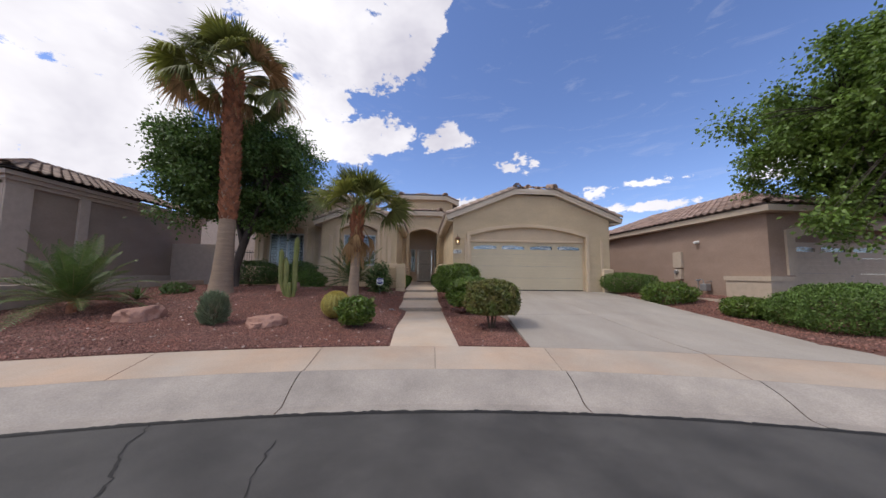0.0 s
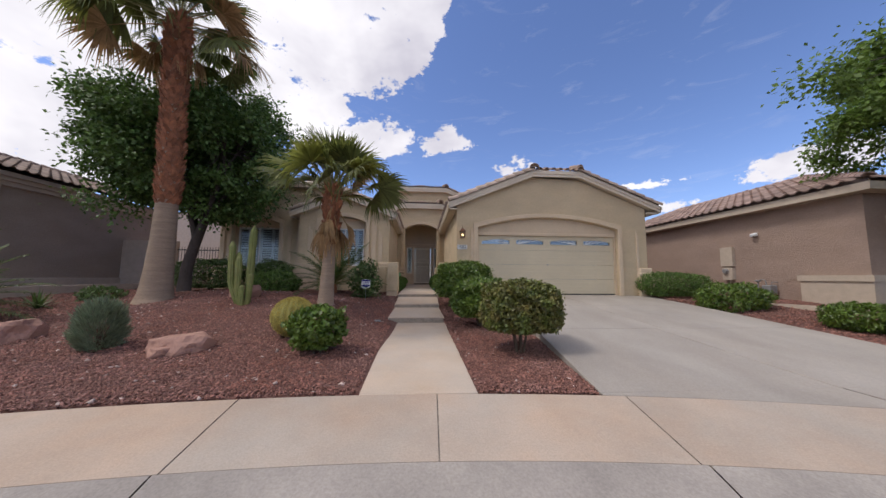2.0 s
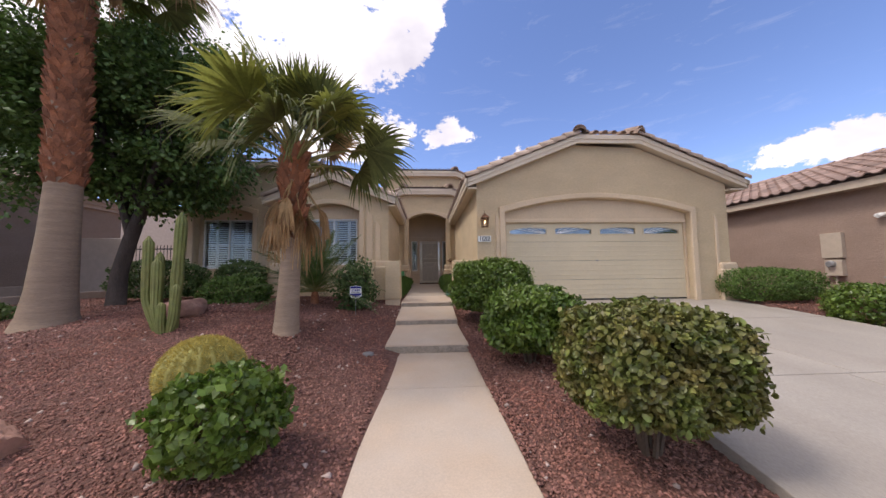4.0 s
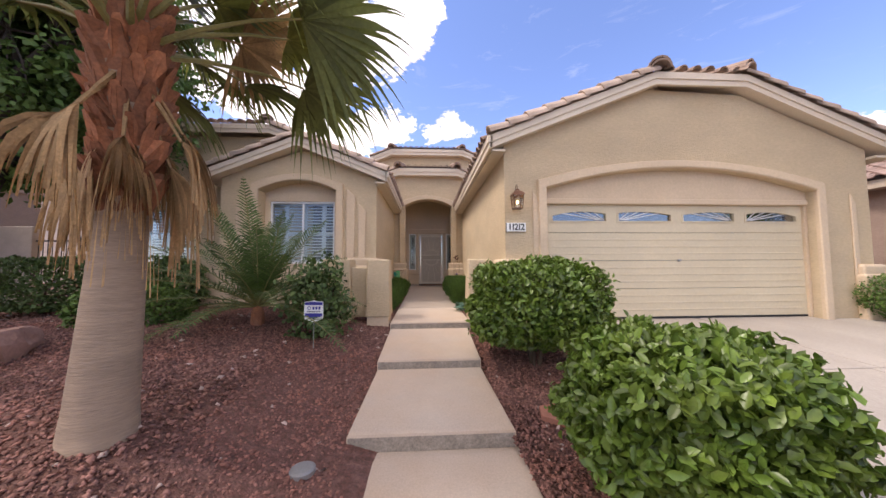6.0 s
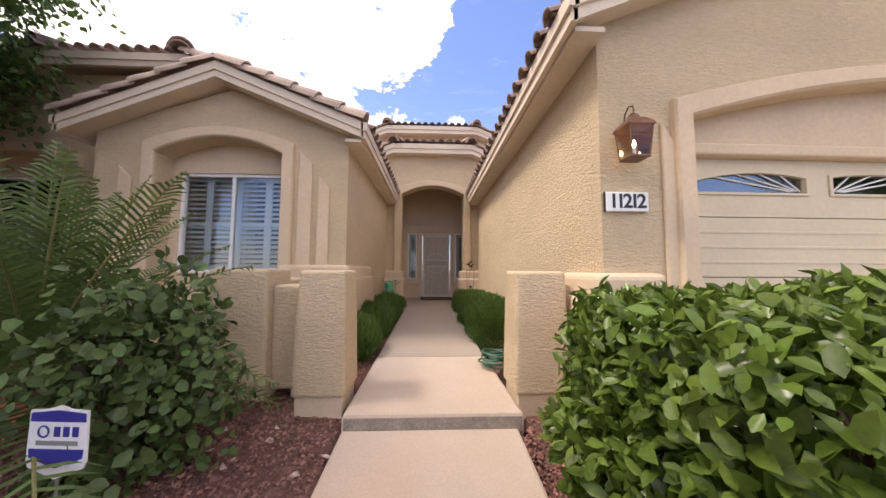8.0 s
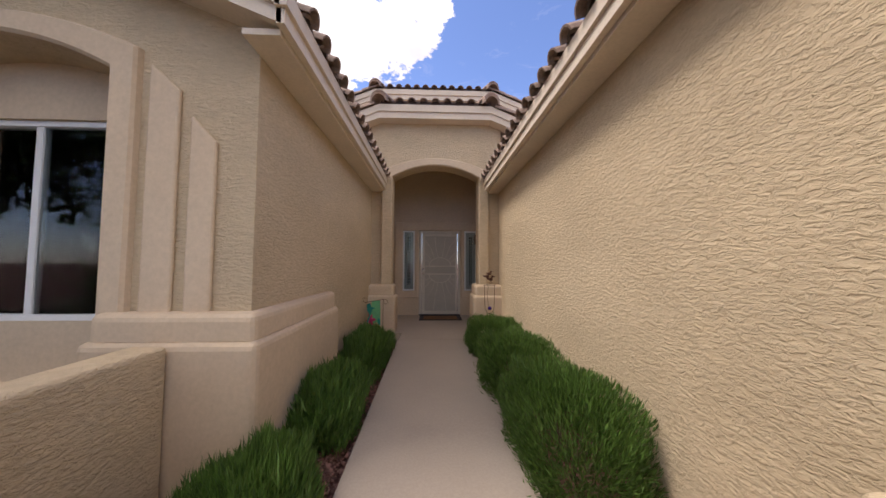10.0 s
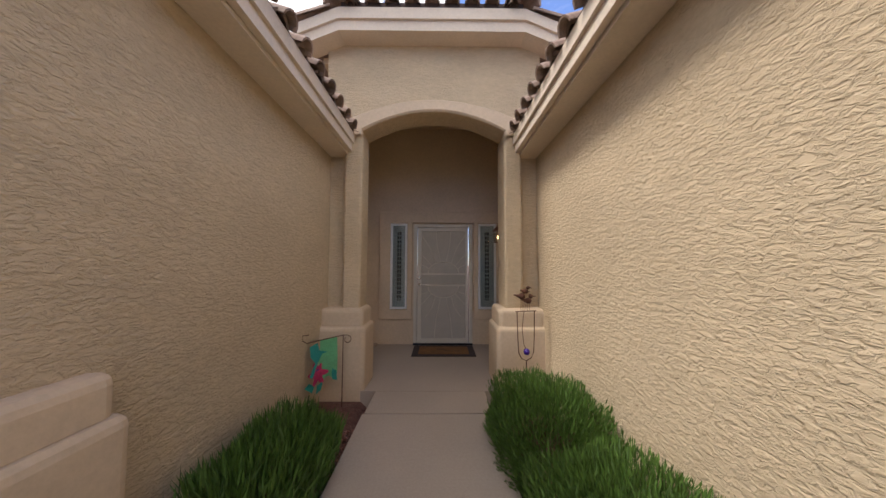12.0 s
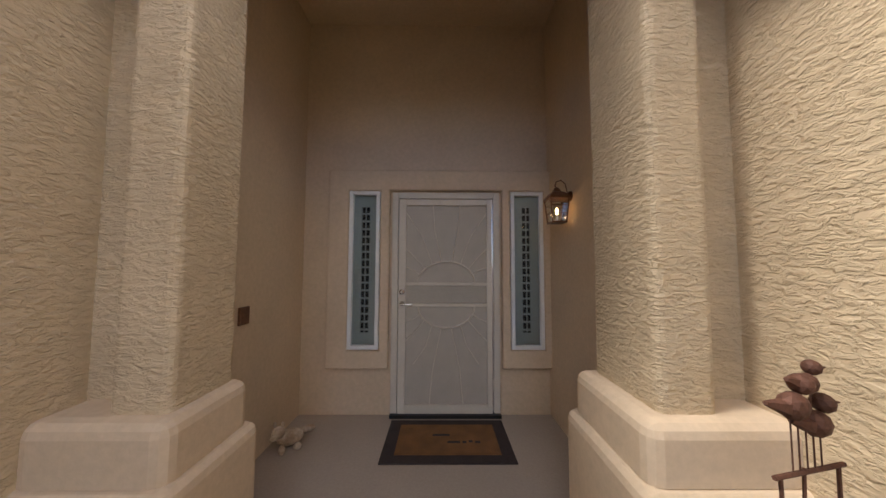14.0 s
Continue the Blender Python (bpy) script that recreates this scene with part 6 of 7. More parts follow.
# ---- small things ----
def lantern(label, at, side, scale=1.0):
    """A wall lantern: plate, hook, roof, glazed body. at: its wall point; side: which way it stands off the wall."""
    t = thing("wall_lantern", label, "lamp", at, "wall lanterns", rz=side)
    s = scale
    part("back_plate", lathe([(0.055 * s, 0), (0.055 * s, 0.012), (0.03 * s, 0.03)], 16), M_BRONZE, t).matrix_local = pose(0, 0, 0.06 * s, 90, 0, 0)
    y0 = -0.15 * s
    pts = [(0, -0.02, 0.06 * s), (0, -0.05 * s, 0.19 * s), (0, -0.10 * s, 0.235 * s), (0, y0, 0.215 * s), (0, y0 - 0.012, 0.17 * s), (0, y0, 0.15 * s)]
    part("hook", tube(pts, 0.007 * s, 8), M_BRONZE, t)
    part("finial", lathe([(0.012 * s, 0.13 * s), (0.03 * s, 0.14 * s), (0.012 * s, 0.155 * s)], 12, at=(0, y0, 0)), M_BRONZE, t)
    bm = bmesh.new()
    rings = []
    for rr, z in ((0.112, 0.02), (0.10, 0.05), (0.06, 0.095), (0.035, 0.105), (0.03, 0.13)):
        rings.append([bm.verts.new((rr * s * a, y0 + rr * s * b, z * s)) for a, b in ((1, 1), (-1, 1), (-1, -1), (1, -1))])
    for a, b in zip(rings, rings[1:]):
        for i in range(4):
            bm.faces.new((a[i], a[(i + 1) % 4], b[(i + 1) % 4], b[i]))
    bm.faces.new(rings[0][::-1])
    bm.faces.new(rings[-1])
    part("roof", bm, M_BRONZE, t, "stepped dark copper hood")
    fr = bmesh.new()
    w1, w0 = 0.095 * s, 0.075 * s
    for a, b in ((1, 1), (-1, 1), (-1, -1), (1, -1)):
        tube([(w0 * a, y0 + w0 * b, -0.22 * s), (w1 * a, y0 + w1 * b, 0.02 * s)], 0.007 * s, 4, fr)
    for z, w in ((-0.22 * s, w0), (-0.05 * s, w1 * 0.96), (-0.13 * s, 0.086 * s)):
        for (a, b), (c, d) in (((1, 1), (-1, 1)), ((-1, 1), (-1, -1)), ((-1, -1), (1, -1)), ((1, -1), (1, 1))):
            tube([(w * a, y0 + w * b, z), (w * c, y0 + w * d, z)], 0.004 * s, 4, fr)
    part("frame", fr, M_BRONZE, t)
    part("base", boxed(-w0 - 0.005, y0 - w0 - 0.005, -0.235 * s, w0 + 0.005, y0 + w0 + 0.005, -0.22 * s, bev=0.003), M_BRONZE, t)
    for k in range(4):
        g = bmesh.new()
        c = [(1, 1), (-1, 1), (-1, -1), (1, -1)]
        (a, b), (e, f) = c[k], c[(k + 1) % 4]
        g.faces.new([g.verts.new(p) for p in ((w0 * a, y0 + w0 * b, -0.218 * s), (w0 * e, y0 + w0 * f, -0.218 * s), (w1 * e, y0 + w1 * f, 0.015 * s), (w1 * a, y0 + w1 * b, 0.015 * s))])
        part("pane", g, M_GLASS, t, "seeded glass pane").visible_shadow = False
    part("candle", tube([(0, y0, -0.22 * s), (0, y0, -0.14 * s)], 0.012 * s, 8), M_PLATE, t, "white candle tube")
    part("bulb", lathe([(0.004, -0.14 * s), (0.014 * s, -0.115 * s), (0.010 * s, -0.09 * s), (0.002, -0.07 * s)], 10, at=(0, y0, 0)), M_BULB, t, "lit warm flame bulb")
    return t


def front_door():
    d = thing("front_door", "closed beige steel security door with sunburst bars and screen", "door", (0.59, 18.95, 1.125))
    w, h = 0.52, 2.125
    fr = bmesh.new()
    for q in ((-w, 0, -w + 0.06, h), (w - 0.06, 0, w, h), (-w + 0.06, h - 0.06, w - 0.06, h)):
        box(fr, q[0], -0.02, q[1], q[2], 0.05, q[3], bev=0.006)
    part("door_frame", fr, M_BAR, d)
    lf = bmesh.new()
    a, b = -w + 0.068, w - 0.075
    for q in ((a, 0.03, a + 0.07, h - 0.07), (b - 0.05, 0.03, b, h - 0.07), (a + 0.07, 0.03, b - 0.05, 0.11), (a + 0.07, h - 0.13, b - 0.05, h - 0.07),
              (a + 0.07, 1.02, b - 0.05, 1.05), (a + 0.07, 1.22, b - 0.05, 1.25)):
        box(lf, q[0], -0.035, q[1], q[2], 0.0, q[3], bev=0.004)
    part("leaf_frame", lf, M_BAR, d)
    part("screen", boxed(a + 0.06, -0.012, 0.1, b - 0.04, -0.006, h - 0.12), M_MESH, d, "grey perforated metal screen")
    part("centre_plate", boxed(a + 0.075, -0.026, 1.055, b - 0.055, -0.014, 1.215), M_DOOR, d, "dull beige plate")
    part("inner_door", boxed(a, 0.03, 0.01, b, 0.06, h - 0.05), M_DOOR, d)
    x0 = (a + b) / 2 + 0.01
    for zc, sgn in ((1.25, 1), (1.02, -1)):
        part("sun_ring", tube([(x0 + 0.27 * math.cos(math.pi * k / 16), -0.028, zc + sgn * 0.20 * math.sin(math.pi * k / 16)) for k in range(17)], 0.011, 6), M_BAR, d)
        for k in range(1, 9):
            an = math.pi * k / 9
            top = (h - 0.13 if sgn > 0 else 0.12)
            dx, dz = math.cos(an), sgn * math.sin(an)
            L = min((b - 0.05 - x0) / dx if dx > 0.01 else (x0 - a - 0.07) / -dx if dx < -0.01 else 9, abs(top - zc) / max(0.05, abs(dz)), 0.62 if sgn < 0 and k in (3, 6) else 9)
            m = 0.5 * (0.25 + L)
            bend = 0.025 * (-1) ** k
            part("sun_ray", tube([(x0 + dx * 0.27, -0.026, zc + dz * 0.20), (x0 + dx * m + bend * abs(dz), -0.026, zc + dz * m), (x0 + dx * L, -0.026, zc + dz * L)], 0.0055, 5), M_BAR, d)
    part("deadbolt", lathe([(0.026, 0), (0.026, 0.012), (0.014, 0.018)], 16), M_CHROME, d, "brushed nickel deadbolt").matrix_local = pose(a + 0.035, -0.036, 1.16, 90, 0, 0)
    lv = lathe([(0.024, 0), (0.024, 0.010), (0.010, 0.03)], 16)
    tube([(0, 0, 0.035), (0.03, -0.003, 0.04), (0.10, -0.008, 0.038)], [0.009, 0.008, 0.006], 8, lv)
    part("lever", lv, M_CHROME, d, "brushed nickel lever handle").matrix_local = pose(a + 0.035, -0.036, 1.05, 90, 0, 0)
    for z in (0.3, 1.1, 1.9):
        part("hinge", tube([(b + 0.012, -0.03, z - 0.05), (b + 0.012, -0.03, z + 0.05)], 0.008, 8), M_BAR, d)
    part("threshold", boxed(-w, -0.06, -0.003, w, 0.06, 0.028), M_BLACK, d, "dark metal threshold")
    for k, (x0, x1) in enumerate(((-0.33, -0.06), (1.23, 1.52))):
        s = thing("sidelight_window", "narrow white-framed sidelight with closed shutter blinds beside the door", "window", ((x0 + x1) / 2, 18.93, 1.75), "sidelights")
        hw, hh = (x1 - x0) / 2 + 0.012, 1.51
        fr = bmesh.new()
        for q in ((-hw, 0, -hw + 0.035, hh), (hw - 0.035, 0, hw, hh), (-hw + 0.035, 0, hw - 0.035, 0.035), (-hw + 0.035, hh - 0.035, hw - 0.035, hh)):
            box(fr, q[0], -0.025, q[1] - 0.005, q[2], 0.03, q[3] - 0.005, bev=0.004)
        part("window_frame", fr, M_WHITE, s)
        part("pane", boxed(-hw + 0.03, 0.012, 0.03, hw - 0.03, 0.016, hh - 0.04), M_GLASS, s).visible_shadow = False
        part("blind_stile", slab(rect(-hw + 0.03, 0.03, hw - 0.03, hh - 0.04), [rect(-0.035, 0.14, 0.04, hh - 0.15)], P_Y, 0.03, 0.045), M_BLIND, s)
        # dark strip behind the slot paints the shade between the slats
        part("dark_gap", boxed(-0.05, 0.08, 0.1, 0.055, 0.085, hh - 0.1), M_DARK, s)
        z = 0.16
        while z < hh - 0.16:
            part("slat", boxed(-0.034, 0.035, z, 0.039, 0.05, z + 0.018), M_BLIND, s)
            z += 0.075
        part("tilt_rod", boxed(-0.002, 0.026, 0.14, 0.008, 0.034, hh - 0.15), M_BLIND, s)


def doormat():
    m = thing("doormat", "brown coir doormat with dark rubber border before the door", "doormat", (0.60, 18.55, 1.12))
    part("border", boxed(-0.50, -0.30, 0.0, 0.50, 0.30, 0.012, bev=0.004), M_RUBBER, m, "dark patterned rubber border")
    part("mat_face", boxed(-0.40, -0.21, 0.012, 0.40, 0.21, 0.020, bev=0.003), M_MAT, m)
    for k, (x0, x1, y) in enumerate(((-0.12, 0.02, 0.06), (0.0, 0.10, -0.04), (0.12, 0.15, -0.04), (0.17, 0.20, -0.03), (0.22, 0.26, -0.04))):
        part("faded_mark", boxed(x0, y - 0.03, 0.020, x1, y, 0.0212), M_RUBBER, m, "faded dark mark")


def courtyard_posts():
    def post(at, x0, x1, y0, y1, z0, z1, zb, label):
        p = thing("gate_post", label, "post", (at[0], at[1], z0), "courtyard posts")
        bm = bmesh.new()
        T = 0.04
        v = [(x0, y0, zb), (x1, y0, zb), (x1, y1, zb), (x0, y1, zb), (x0 + T * .6, y0 + T * .6, z1), (x1 - T * .6, y0 + T * .6, z1), (x1 - T * .6, y1 - T * .6, z1), (x0 + T * .6, y1 - T * .6, z1)]
        q = [bm.verts.new((a - at[0], b - at[1], c - z0)) for a, b, c in v]
        fs = [bm.faces.new([q[i] for i in f]) for f in ((0, 3, 2, 1), (4, 5, 6, 7), (0, 1, 5, 4), (1, 2, 6, 5), (2, 3, 7, 6), (3, 0, 4, 7))]
        bmesh.ops.bevel(bm, geom=[e for e in bm.edges], offset=0.028, segments=3, profile=0.5, affect="EDGES")
        part("shaft", bm, M_STUCCO, p)
        part("plinth", boxed(x0 + 0.025 - at[0], y0 + 0.025 - at[1], -0.15, x1 - 0.025 - at[0], y1 - 0.025 - at[1], zb - z0 + 0.01, bev=0.01), M_SMOOTH, p)
    post((-0.4, 11.65), -0.66, -0.24, 11.43, 11.86, 0.88, 2.03, 1.04, "square tan stucco post on a smooth plinth beside the walk")
    post((1.33, 11.65), 1.10, 1.56, 11.43, 11.86, 0.88, 2.03, 1.04, "square tan stucco post on a smooth plinth beside the walk")
    post((-1.2, 11.85), -1.50, -0.95, 11.62, 12.1, 0.92, 2.04, 1.05, "broad tan stucco post behind the rose bush")
    w = thing("courtyard_wall", "low tan stucco courtyard wall with rounded top", "wall", (-1.1, 12, 0.9), kind="structure")
    part("wall_section", boxed(0.13, -0.28, 0.10, 0.47, -0.02, 1.0, bev=0.03), M_STUCCO, w)
    part("wall_section", boxed(-0.30, 0.11, -0.1, -0.08, 1.19, 1.02, bev=0.03), M_STUCCO, w)
    w2 = thing("courtyard_wall", "low tan stucco wall joining the garage corner", "wall", (1.6, 11.7, 0.9), kind="structure")
    part("wall_section", boxed(-0.05, -0.15, -0.1, 0.115, 0.08, 1.02, bev=0.02), M_STUCCO, w2)


def house_number():
    p = thing("address_plate", "white address plate with black numerals on the stucco", "sign", (1.905, 11.215, 2.56))
    part("plate", boxed(-0.165, -0.03, -0.075, 0.165, 0.0, 0.075, bev=0.008), M_PLATE, p)
    part("side_band", boxed(-0.172, -0.02, -0.075, -0.1655, 0.0, 0.075), M_BLACK, p, "black edge")
    for k, ch in enumerate("11212"):
        text_part(ch, 0.15, (-0.108 + 0.054 * k, -0.031, 0.0), 90, 0, M_BLACK, p, 0.0015, "numeral")


def yard_sign():
    s = thing("yard_sign", "small white and blue security sign on a metal stake", "sign", (-1.13, 10.38, 0.88), rz=-4)
    o = [(-0.13, 0.36), (-0.12, 0.33), (0, 0.285), (0.12, 0.33), (0.13, 0.36), (0.125, 0.56), (0.05, 0.565), (0, 0.58), (-0.05, 0.565), (-0.125, 0.56)]
    part("plate", slab(o, [], P_Y, -0.004, 0.004), M_PLATE, s)
    part("top_band", slab([(-0.12, 0.515), (0.12, 0.515), (0.118, 0.55), (0, 0.562), (-0.118, 0.55)], [], P_Y, -0.0065, -0.004), M_BLUE, s, "dark blue band")
    part("bottom_band", slab([(-0.115, 0.37), (0, 0.33), (0.115, 0.37), (0.118, 0.405), (-0.118, 0.405)], [], P_Y, -0.0065, -0.004), M_BLUE, s, "dark blue band")
    part("emblem", tube([(-0.06 + 0.022 * math.cos(a), -0.006, 0.475 + 0.022 * math.sin(a)) for a in np.linspace(0, 6.28, 17)], 0.004, 4), M_BLUE, s, "blue ring mark")
    for x in (-0.015, 0.025, 0.065):
        part("printed_bar", boxed(x, -0.0062, 0.455, x + 0.026, -0.004, 0.495), M_BLUE, s, "blue printed mark")
    part("printed_bar", boxed(-0.09, -0.0062, 0.42, 0.09, -0.004, 0.438), M_GREY, s, "grey printed line")
    part("stake", tube([(0, 0.008, -0.15), (0, 0.008, 0.36)], 0.006, 6), M_GREY, s)


def hose():
    h = thing("garden_hose", "green garden hose coiled at the edge of the walk", "hose", (1.14, 12.25, 1.03))
    r = rs(5)
    pts = []
    loops, per = 9, 22
    for k in range(loops * per):
        a, q = k * 2 * math.pi / per, k / per
        cx, cy = 0.035 * math.sin(q * 2.1), 0.03 * math.cos(q * 1.7)
        rr = 0.15 + 0.035 * math.sin(q * 2.9)
        pts.append((cx + rr * math.cos(a), cy + rr * math.sin(a), 0.016 + 0.014 * q + 0.012 * math.sin(a + q * 1.3)))
    pts += [(0.12 - 0.03 * k, -0.14 - 0.035 * k, max(0.014, 0.1 - 0.03 * k)) for k in range(5)]
    part("hose", tube([(x, y, max(0.014, z)) for x, y, z in pts], 0.0095, 7), M_HOSE, h, smooth=True)


def garden_flag():
    f = thing("garden_flag", "mint garden flag with a pink flower on a scrolled iron stand", "flag", (-0.5, 16.88, 1.0))
    st = bmesh.new()
    tube([(0, 0, -0.1), (0, 0, 0.76)], 0.005, 6, st)
    e = Vector((-0.27, -0.27, 0.74))
    sp = [Vector((0.0, 0, 0.76))] + [Vector((0.045 + 0.045 * math.sin(a) * (1 - a / 14), 0, 0.76 - 0.045 + 0.045 * math.cos(a) * (1 - a / 14))) for a in np.linspace(0, 5.5, 14)]
    tube(sp, 0.004, 5, st)
    tube([(0, 0, 0.76), e], 0.005, 6, st)
    tube([e, e + Vector((-0.03, -0.03, 0.03)), e + Vector((-0.03, -0.03, 0.08)), e + Vector((0.02, 0.0, 0.08))], 0.004, 5, st)
    part("stand", st, M_RUST, f, "thin rusty scrolled iron stand")

    def cloth(name, outline, m, off, label):
        """A cloth piece in the flag's plane: u along the rod, v down."""
        tri = geo.tessellate_polygon([[Vector((u, v, 0)) for u, v in outline]])
        bm = bmesh.new()
        q = []
        n = Vector((0.707, -0.707, 0))
        for u, v in outline:
            p = Vector((-0.707 * u, -0.707 * u, 0.75 - v)) + n * (off + 0.025 * math.sin(u * 22) * v * 2)
            q.append(bm.verts.new(p))
        for t in tri:
            bm.faces.new([q[i] for i in t])
        ex = bmesh.ops.extrude_face_region(bm, geom=list(bm.faces))
        bmesh.ops.translate(bm, verts=[v for v in ex["geom"] if isinstance(v, bmesh.types.BMVert)], vec=n * 0.002)
        part(name, bm, m, f, label)
    cloth("banner", [(0.07 + 0.02 * k, 0) for k in range(10)] + [(0.25, 0.12), (0.26, 0.25), (0.25, 0.40)] + [(0.25 - 0.02 * k, 0.40 + 0.02 * math.sin(k)) for k in range(1, 9)] + [(0.07, 0.36), (0.065, 0.2)], M_FLAG_G, 0.0, "mint green cloth")
    flower = [(0.26 + (0.085 + 0.028 * math.cos(6 * a)) * math.cos(a), 0.33 + (0.10 + 0.028 * math.cos(6 * a)) * math.sin(a)) for a in np.linspace(0, 2 * math.pi, 40, endpoint=False)]
    cloth("flower", flower, M_FLAG_P, 0.006, "pink and red petals")
    cloth("petal_centre", [(0.27 + 0.025 * math.cos(a), 0.31 + 0.025 * math.sin(a)) for a in np.linspace(0, 6.28, 12, endpoint=False)], M_BLUE, 0.011, "violet centre")
    cloth("bird", [(0.28, 0.02), (0.36, 0.05), (0.35, 0.15), (0.30, 0.22), (0.36, 0.34), (0.33, 0.36), (0.27, 0.22), (0.23, 0.14), (0.17, 0.13), (0.26, 0.10)], M_FLAG_T, 0.013, "teal bird shape")
    for q in (((0.30, 0.44), (0.36, 0.40), (0.40, 0.44), (0.33, 0.50)), ((0.2, 0.42), (0.27, 0.45), (0.28, 0.53), (0.22, 0.51)), ((0.08, 0.34), (0.13, 0.30), (0.12, 0.42), (0.07, 0.44))):
        cloth("leaf", list(q), M_FLAG_T, 0.004, "green leaf shape")


def spinner():
    s = thing("garden_stake", "rusty iron bird ornament on a swinging stake with violet ball", "garden ornament", (1.45, 16.80, 1.0), rz=12)
    fr = bmesh.new()
    w = 0.10
    tube([(-w, 0, 1.03), (-w * 0.95, 0, 0.75), (-w * 0.85, 0, 0.60), (-w * 0.55, 0, 0.54), (0, 0, 0.515), (w * 0.55, 0, 0.54), (w * 0.85, 0, 0.60), (w * 0.95, 0, 0.75), (w, 0, 1.03)], 0.005, 6, fr)
    tube([(-w - 0.02, 0, 1.03), (w + 0.02, 0, 1.03)], 0.006, 6, fr)
    tube([(0, 0, 0.52), (0.005, 0, -0.1)], 0.006, 6, fr)
    part("frame", fr, M_RUST, s)
    part("pendulum", tube([(-0.02, 0, 1.04), (-0.05, -0.01, 0.85), (-0.03, -0.01, 0.68), (0.0, -0.01, 0.62)], 0.004, 5), M_RUST, s)
    part("ball", lathe([(0.004, 0.575), (0.025, 0.583), (0.036, 0.61), (0.025, 0.637), (0.004, 0.645)], 16, at=(0, -0.01, 0)), M_ORB, s, "violet glass ball", smooth=True)
    for k, (x, z, sc) in enumerate(((-0.045, 1.19, 1.0), (0.03, 1.14, 0.95), (0.005, 1.24, 0.75))):
        bm = bmesh.new()
        bmesh.ops.create_icosphere(bm, subdivisions=2, radius=0.035 * sc, matrix=Matrix.Translation((x, 0, z)) @ Matrix.Diagonal((1.15, 0.8, 1, 1)))
        bmesh.ops.create_icosphere(bm, subdivisions=2, radius=0.026 * sc, matrix=Matrix.Translation((x + 0.03 * sc, 0, z + 0.05 * sc)))
        tube([(x + 0.05 * sc, 0, z + 0.05 * sc), (x + 0.095 * sc, 0, z + 0.045 * sc)], [0.008, 0.002], 5, bm)
        tube([(x - 0.03 * sc, 0, z), (x - 0.09 * sc, 0, z + 0.015)], [0.02, 0.006], 5, bm)
        for dx in (-0.012, 0.012):
            tube([(x + dx, 0, z - 0.03), (x + dx, 0, 1.035)], 0.002, 4, bm)
        part("bird_figure", bm, M_RUST, s, "rusty round bird figure")


def figurine():
    bm = bmesh.new()
    for (x, y, z), r_, sc in (((0, 0, 0.075), 0.055, (1.5, 0.85, 0.95)), ((-0.07, -0.03, 0.13), 0.04, (1, 0.9, 0.95)), ((-0.095, -0.055, 0.115), 0.02, (1.1, 1, 0.8)), ((0.10, 0.02, 0.09), 0.035, (1.6, 0.7, 0.7)),
                              ((-0.09, 0.0, 0.17), 0.014, (0.8, 0.6, 1.4)), ((-0.045, -0.02, 0.172), 0.014, (0.8, 0.6, 1.4)), ((-0.05, -0.05, 0.03), 0.02, (1, 1, 1.7)), ((0.04, -0.04, 0.025), 0.02, (1.3, 1, 1.2)), ((-0.02, 0.03, 0.03), 0.02, (1, 1, 1.6))):
        bmesh.ops.create_icosphere(bm, subdivisions=2, radius=r_, matrix=Matrix.Translation((x, y, z)) @ Matrix.Diagonal((*sc, 1)))
    m = mat("painted_resin", (0.35, 0.24, 0.15), 0.6, var=0.2, second=(0.6, 0.52, 0.42), spread=1.0, scale=16, bump=0.4)
    ob = part("figurine", bm, m, smooth=True)
    ob.matrix_world = pose(-0.62, 18.45, 1.118, 0, 0, 30) @ Matrix.Scale(1.2, 4)
    tagged(ob, "small brown and white resin animal figurine on the porch floor", "figurine")


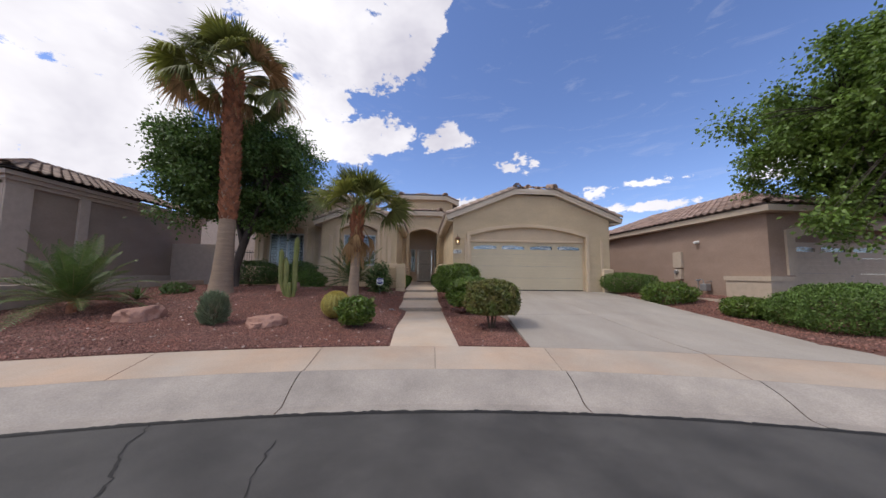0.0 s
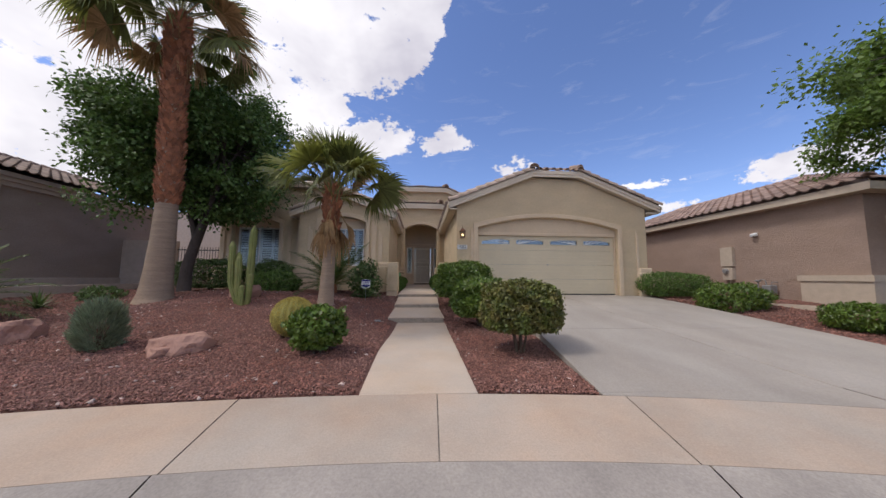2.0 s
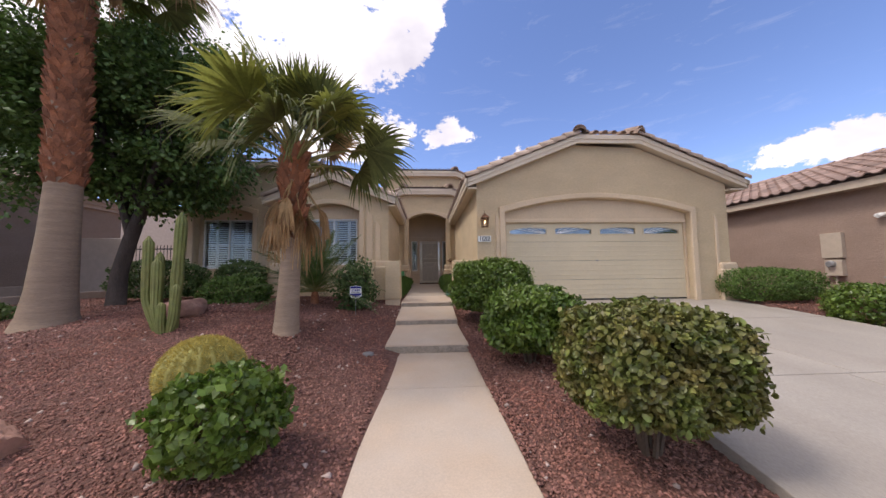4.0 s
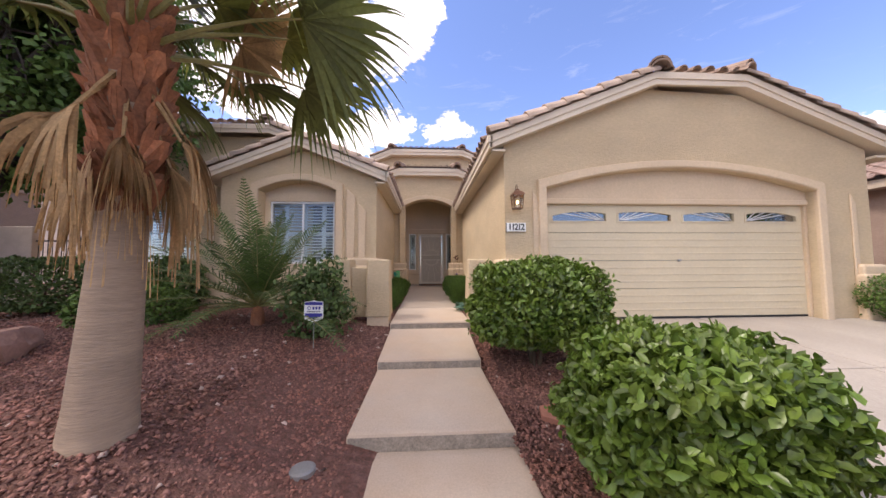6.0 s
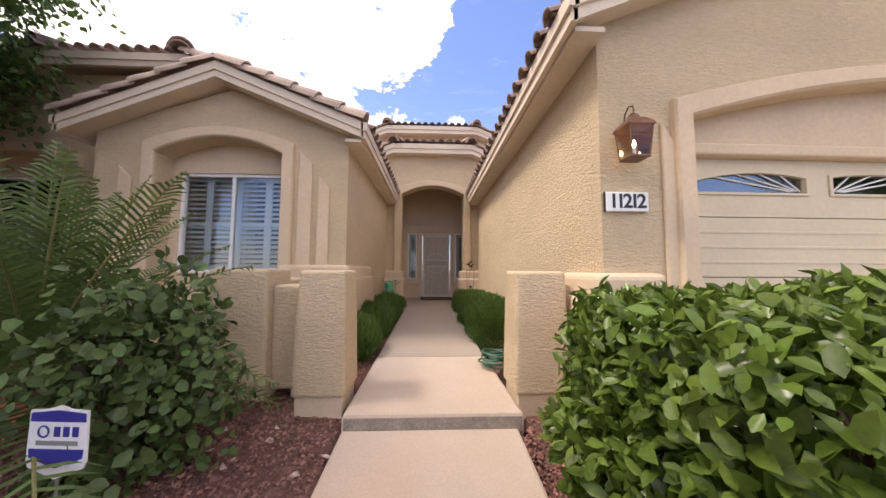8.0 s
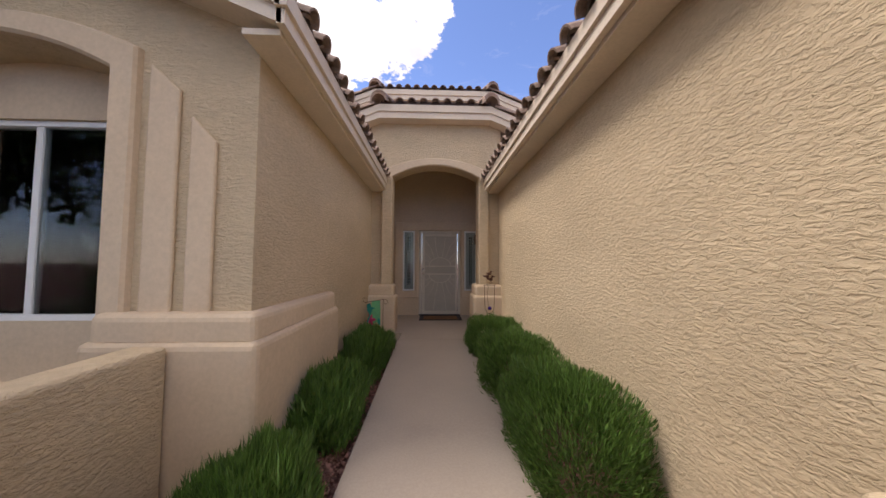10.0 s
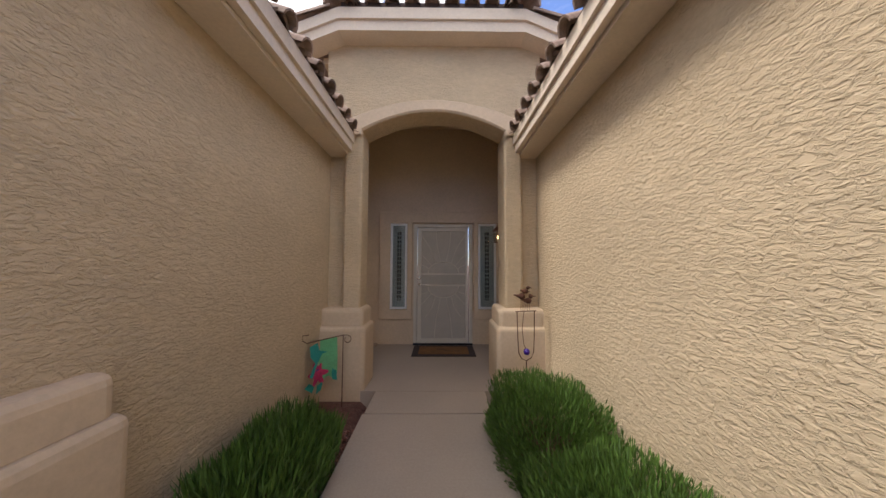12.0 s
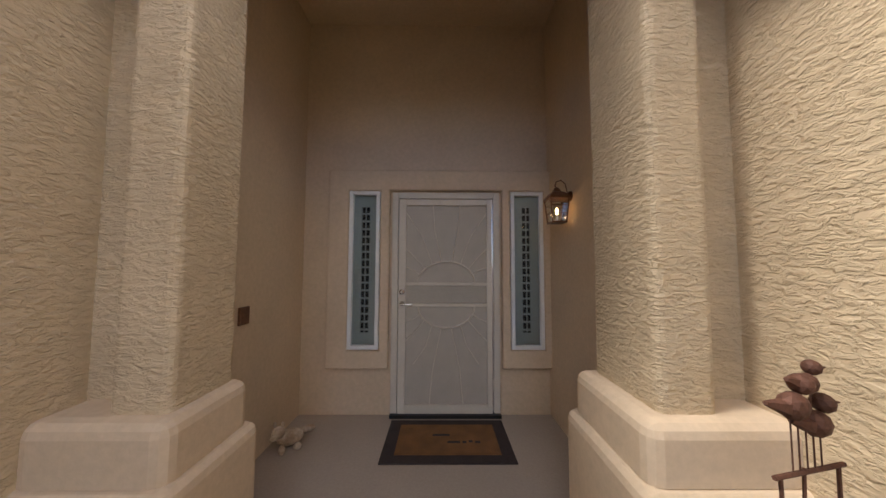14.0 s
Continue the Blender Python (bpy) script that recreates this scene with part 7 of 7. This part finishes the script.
def misc():
    bm = slab([(0.21 * math.cos(a), 0.19 * math.sin(a)) for a in np.linspace(0.3, 0.3 + 2 * math.pi, 7)[:-1]], [], P_Z, -0.02, 0.03)
    bmesh.ops.bevel(bm, geom=[e for e in bm.edges], offset=0.008, segments=2, profile=0.5, affect="EDGES")
    ob = part("stepping_stone", bm, M_STEP)
    ob.matrix_world = pose(1.62, 9.02, H(1.62, 9.02) + 0.012)
    tagged(ob, "terracotta hexagonal stepping stone in the gravel", "paving stone")
    ob = part("valve_cover", lathe([(0.085, -0.02), (0.085, 0.012), (0.07, 0.02)], 20), M_GREY)
    ob.matrix_world = pose(-0.48, 8.44, H(-0.48, 8.44) + 0.016)
    tagged(ob, "round grey-green valve cover in the gravel", "valve cover")
    c = thing("door_chime_box", "small dark square plate on the porch wall", "switch", (-0.80, 18.1, 2.19))
    part("plate", boxed(0, -0.05, -0.06, 0.018, 0.05, 0.06, bev=0.004), M_BRONZE, c)
    # on the neighbour's side wall
    x = 11.868
    e = thing("meter_box", "tan electric meter cabinet on the neighbour's side wall", "meter box", (x, 11.45, 1.45))
    part("cabinet", boxed(-0.12, -0.22, 0.55, 0, 0.22, 1.25, bev=0.01), M_NBTRIM, e)
    part("lower_box", boxed(-0.14, -0.2, 0.05, 0, 0.16, 0.5, bev=0.01), M_NBTRIM, e)
    part("meter", lathe([(0.09, 0), (0.09, 0.08), (0.07, 0.1)], 18), M_GREY, e, "round glass-faced meter").matrix_local = pose(-0.14, 0, 0.38, 0, -90, 0)
    part("conduit", tube([(-0.03, 0, 0.05), (-0.03, 0, -0.6)], 0.025, 8), M_NBTRIM, e)
    g = thing("gas_meter", "grey gas meter with looped pipes at the neighbour's wall", "gas meter", (x, 10.1, 0.85))
    part("meter_body", boxed(-0.32, -0.15, 0.22, -0.08, 0.12, 0.5, bev=0.03), M_GREY, g)
    part("pipe", tube([(-0.2, 0.3, -0.1), (-0.2, 0.3, 0.62), (-0.2, 0.2, 0.68), (-0.2, 0.08, 0.66), (-0.2, 0.05, 0.48)], 0.018, 8), M_GREY, g)
    part("regulator", lathe([(0.03, 0), (0.08, 0.02), (0.08, 0.05), (0.03, 0.07)], 16, at=(-0.2, 0.3, 0.6)), M_GREY, g)
    part("pipe", tube([(-0.2, -0.08, 0.48), (-0.2, -0.1, 0.6), (-0.05, -0.1, 0.6), (0.02, -0.1, 0.6)], 0.016, 8), M_GREY, g)
    f = thing("floodlight", "twin white floodlight on the neighbour's side wall", "lamp", (x, 10.5, 3.05))
    part("base", boxed(-0.03, -0.06, -0.06, 0, 0.06, 0.06, bev=0.006), M_PLATE, f)
    for s in (-1, 1):
        part("lamp_head", lathe([(0.02, 0), (0.055, 0.06), (0.06, 0.12), (0.05, 0.125)], 14), M_PLATE, f).matrix_local = pose(-0.06, s * 0.09, 0.0, s * 50, -110, 0)
    m = part("edging", slab([(9.2, 11.3), (10.4, 9.4), (10.9, 8.3), (11.8, 7.6), (11.8, 7.45), (10.8, 8.2), (10.28, 9.35), (9.08, 11.3)], [], P_Z, 0.4, 0.86), M_NBTRIM, None, kind="structure")
    tagged(m, "pale concrete planting-bed edging along the neighbour's wall")


front_door()
doormat()
courtyard_posts()
house_number()
yard_sign()
hose()
garden_flag()
spinner()
figurine()
misc()
lantern("bronze wall lantern with a warm bulb on the garage corner", (1.90, 11.22, 3.06), 0, 0.9)
lantern("bronze wall lantern with a warm bulb in the porch", (1.60, 18.45, 3.06), -90, 0.76)
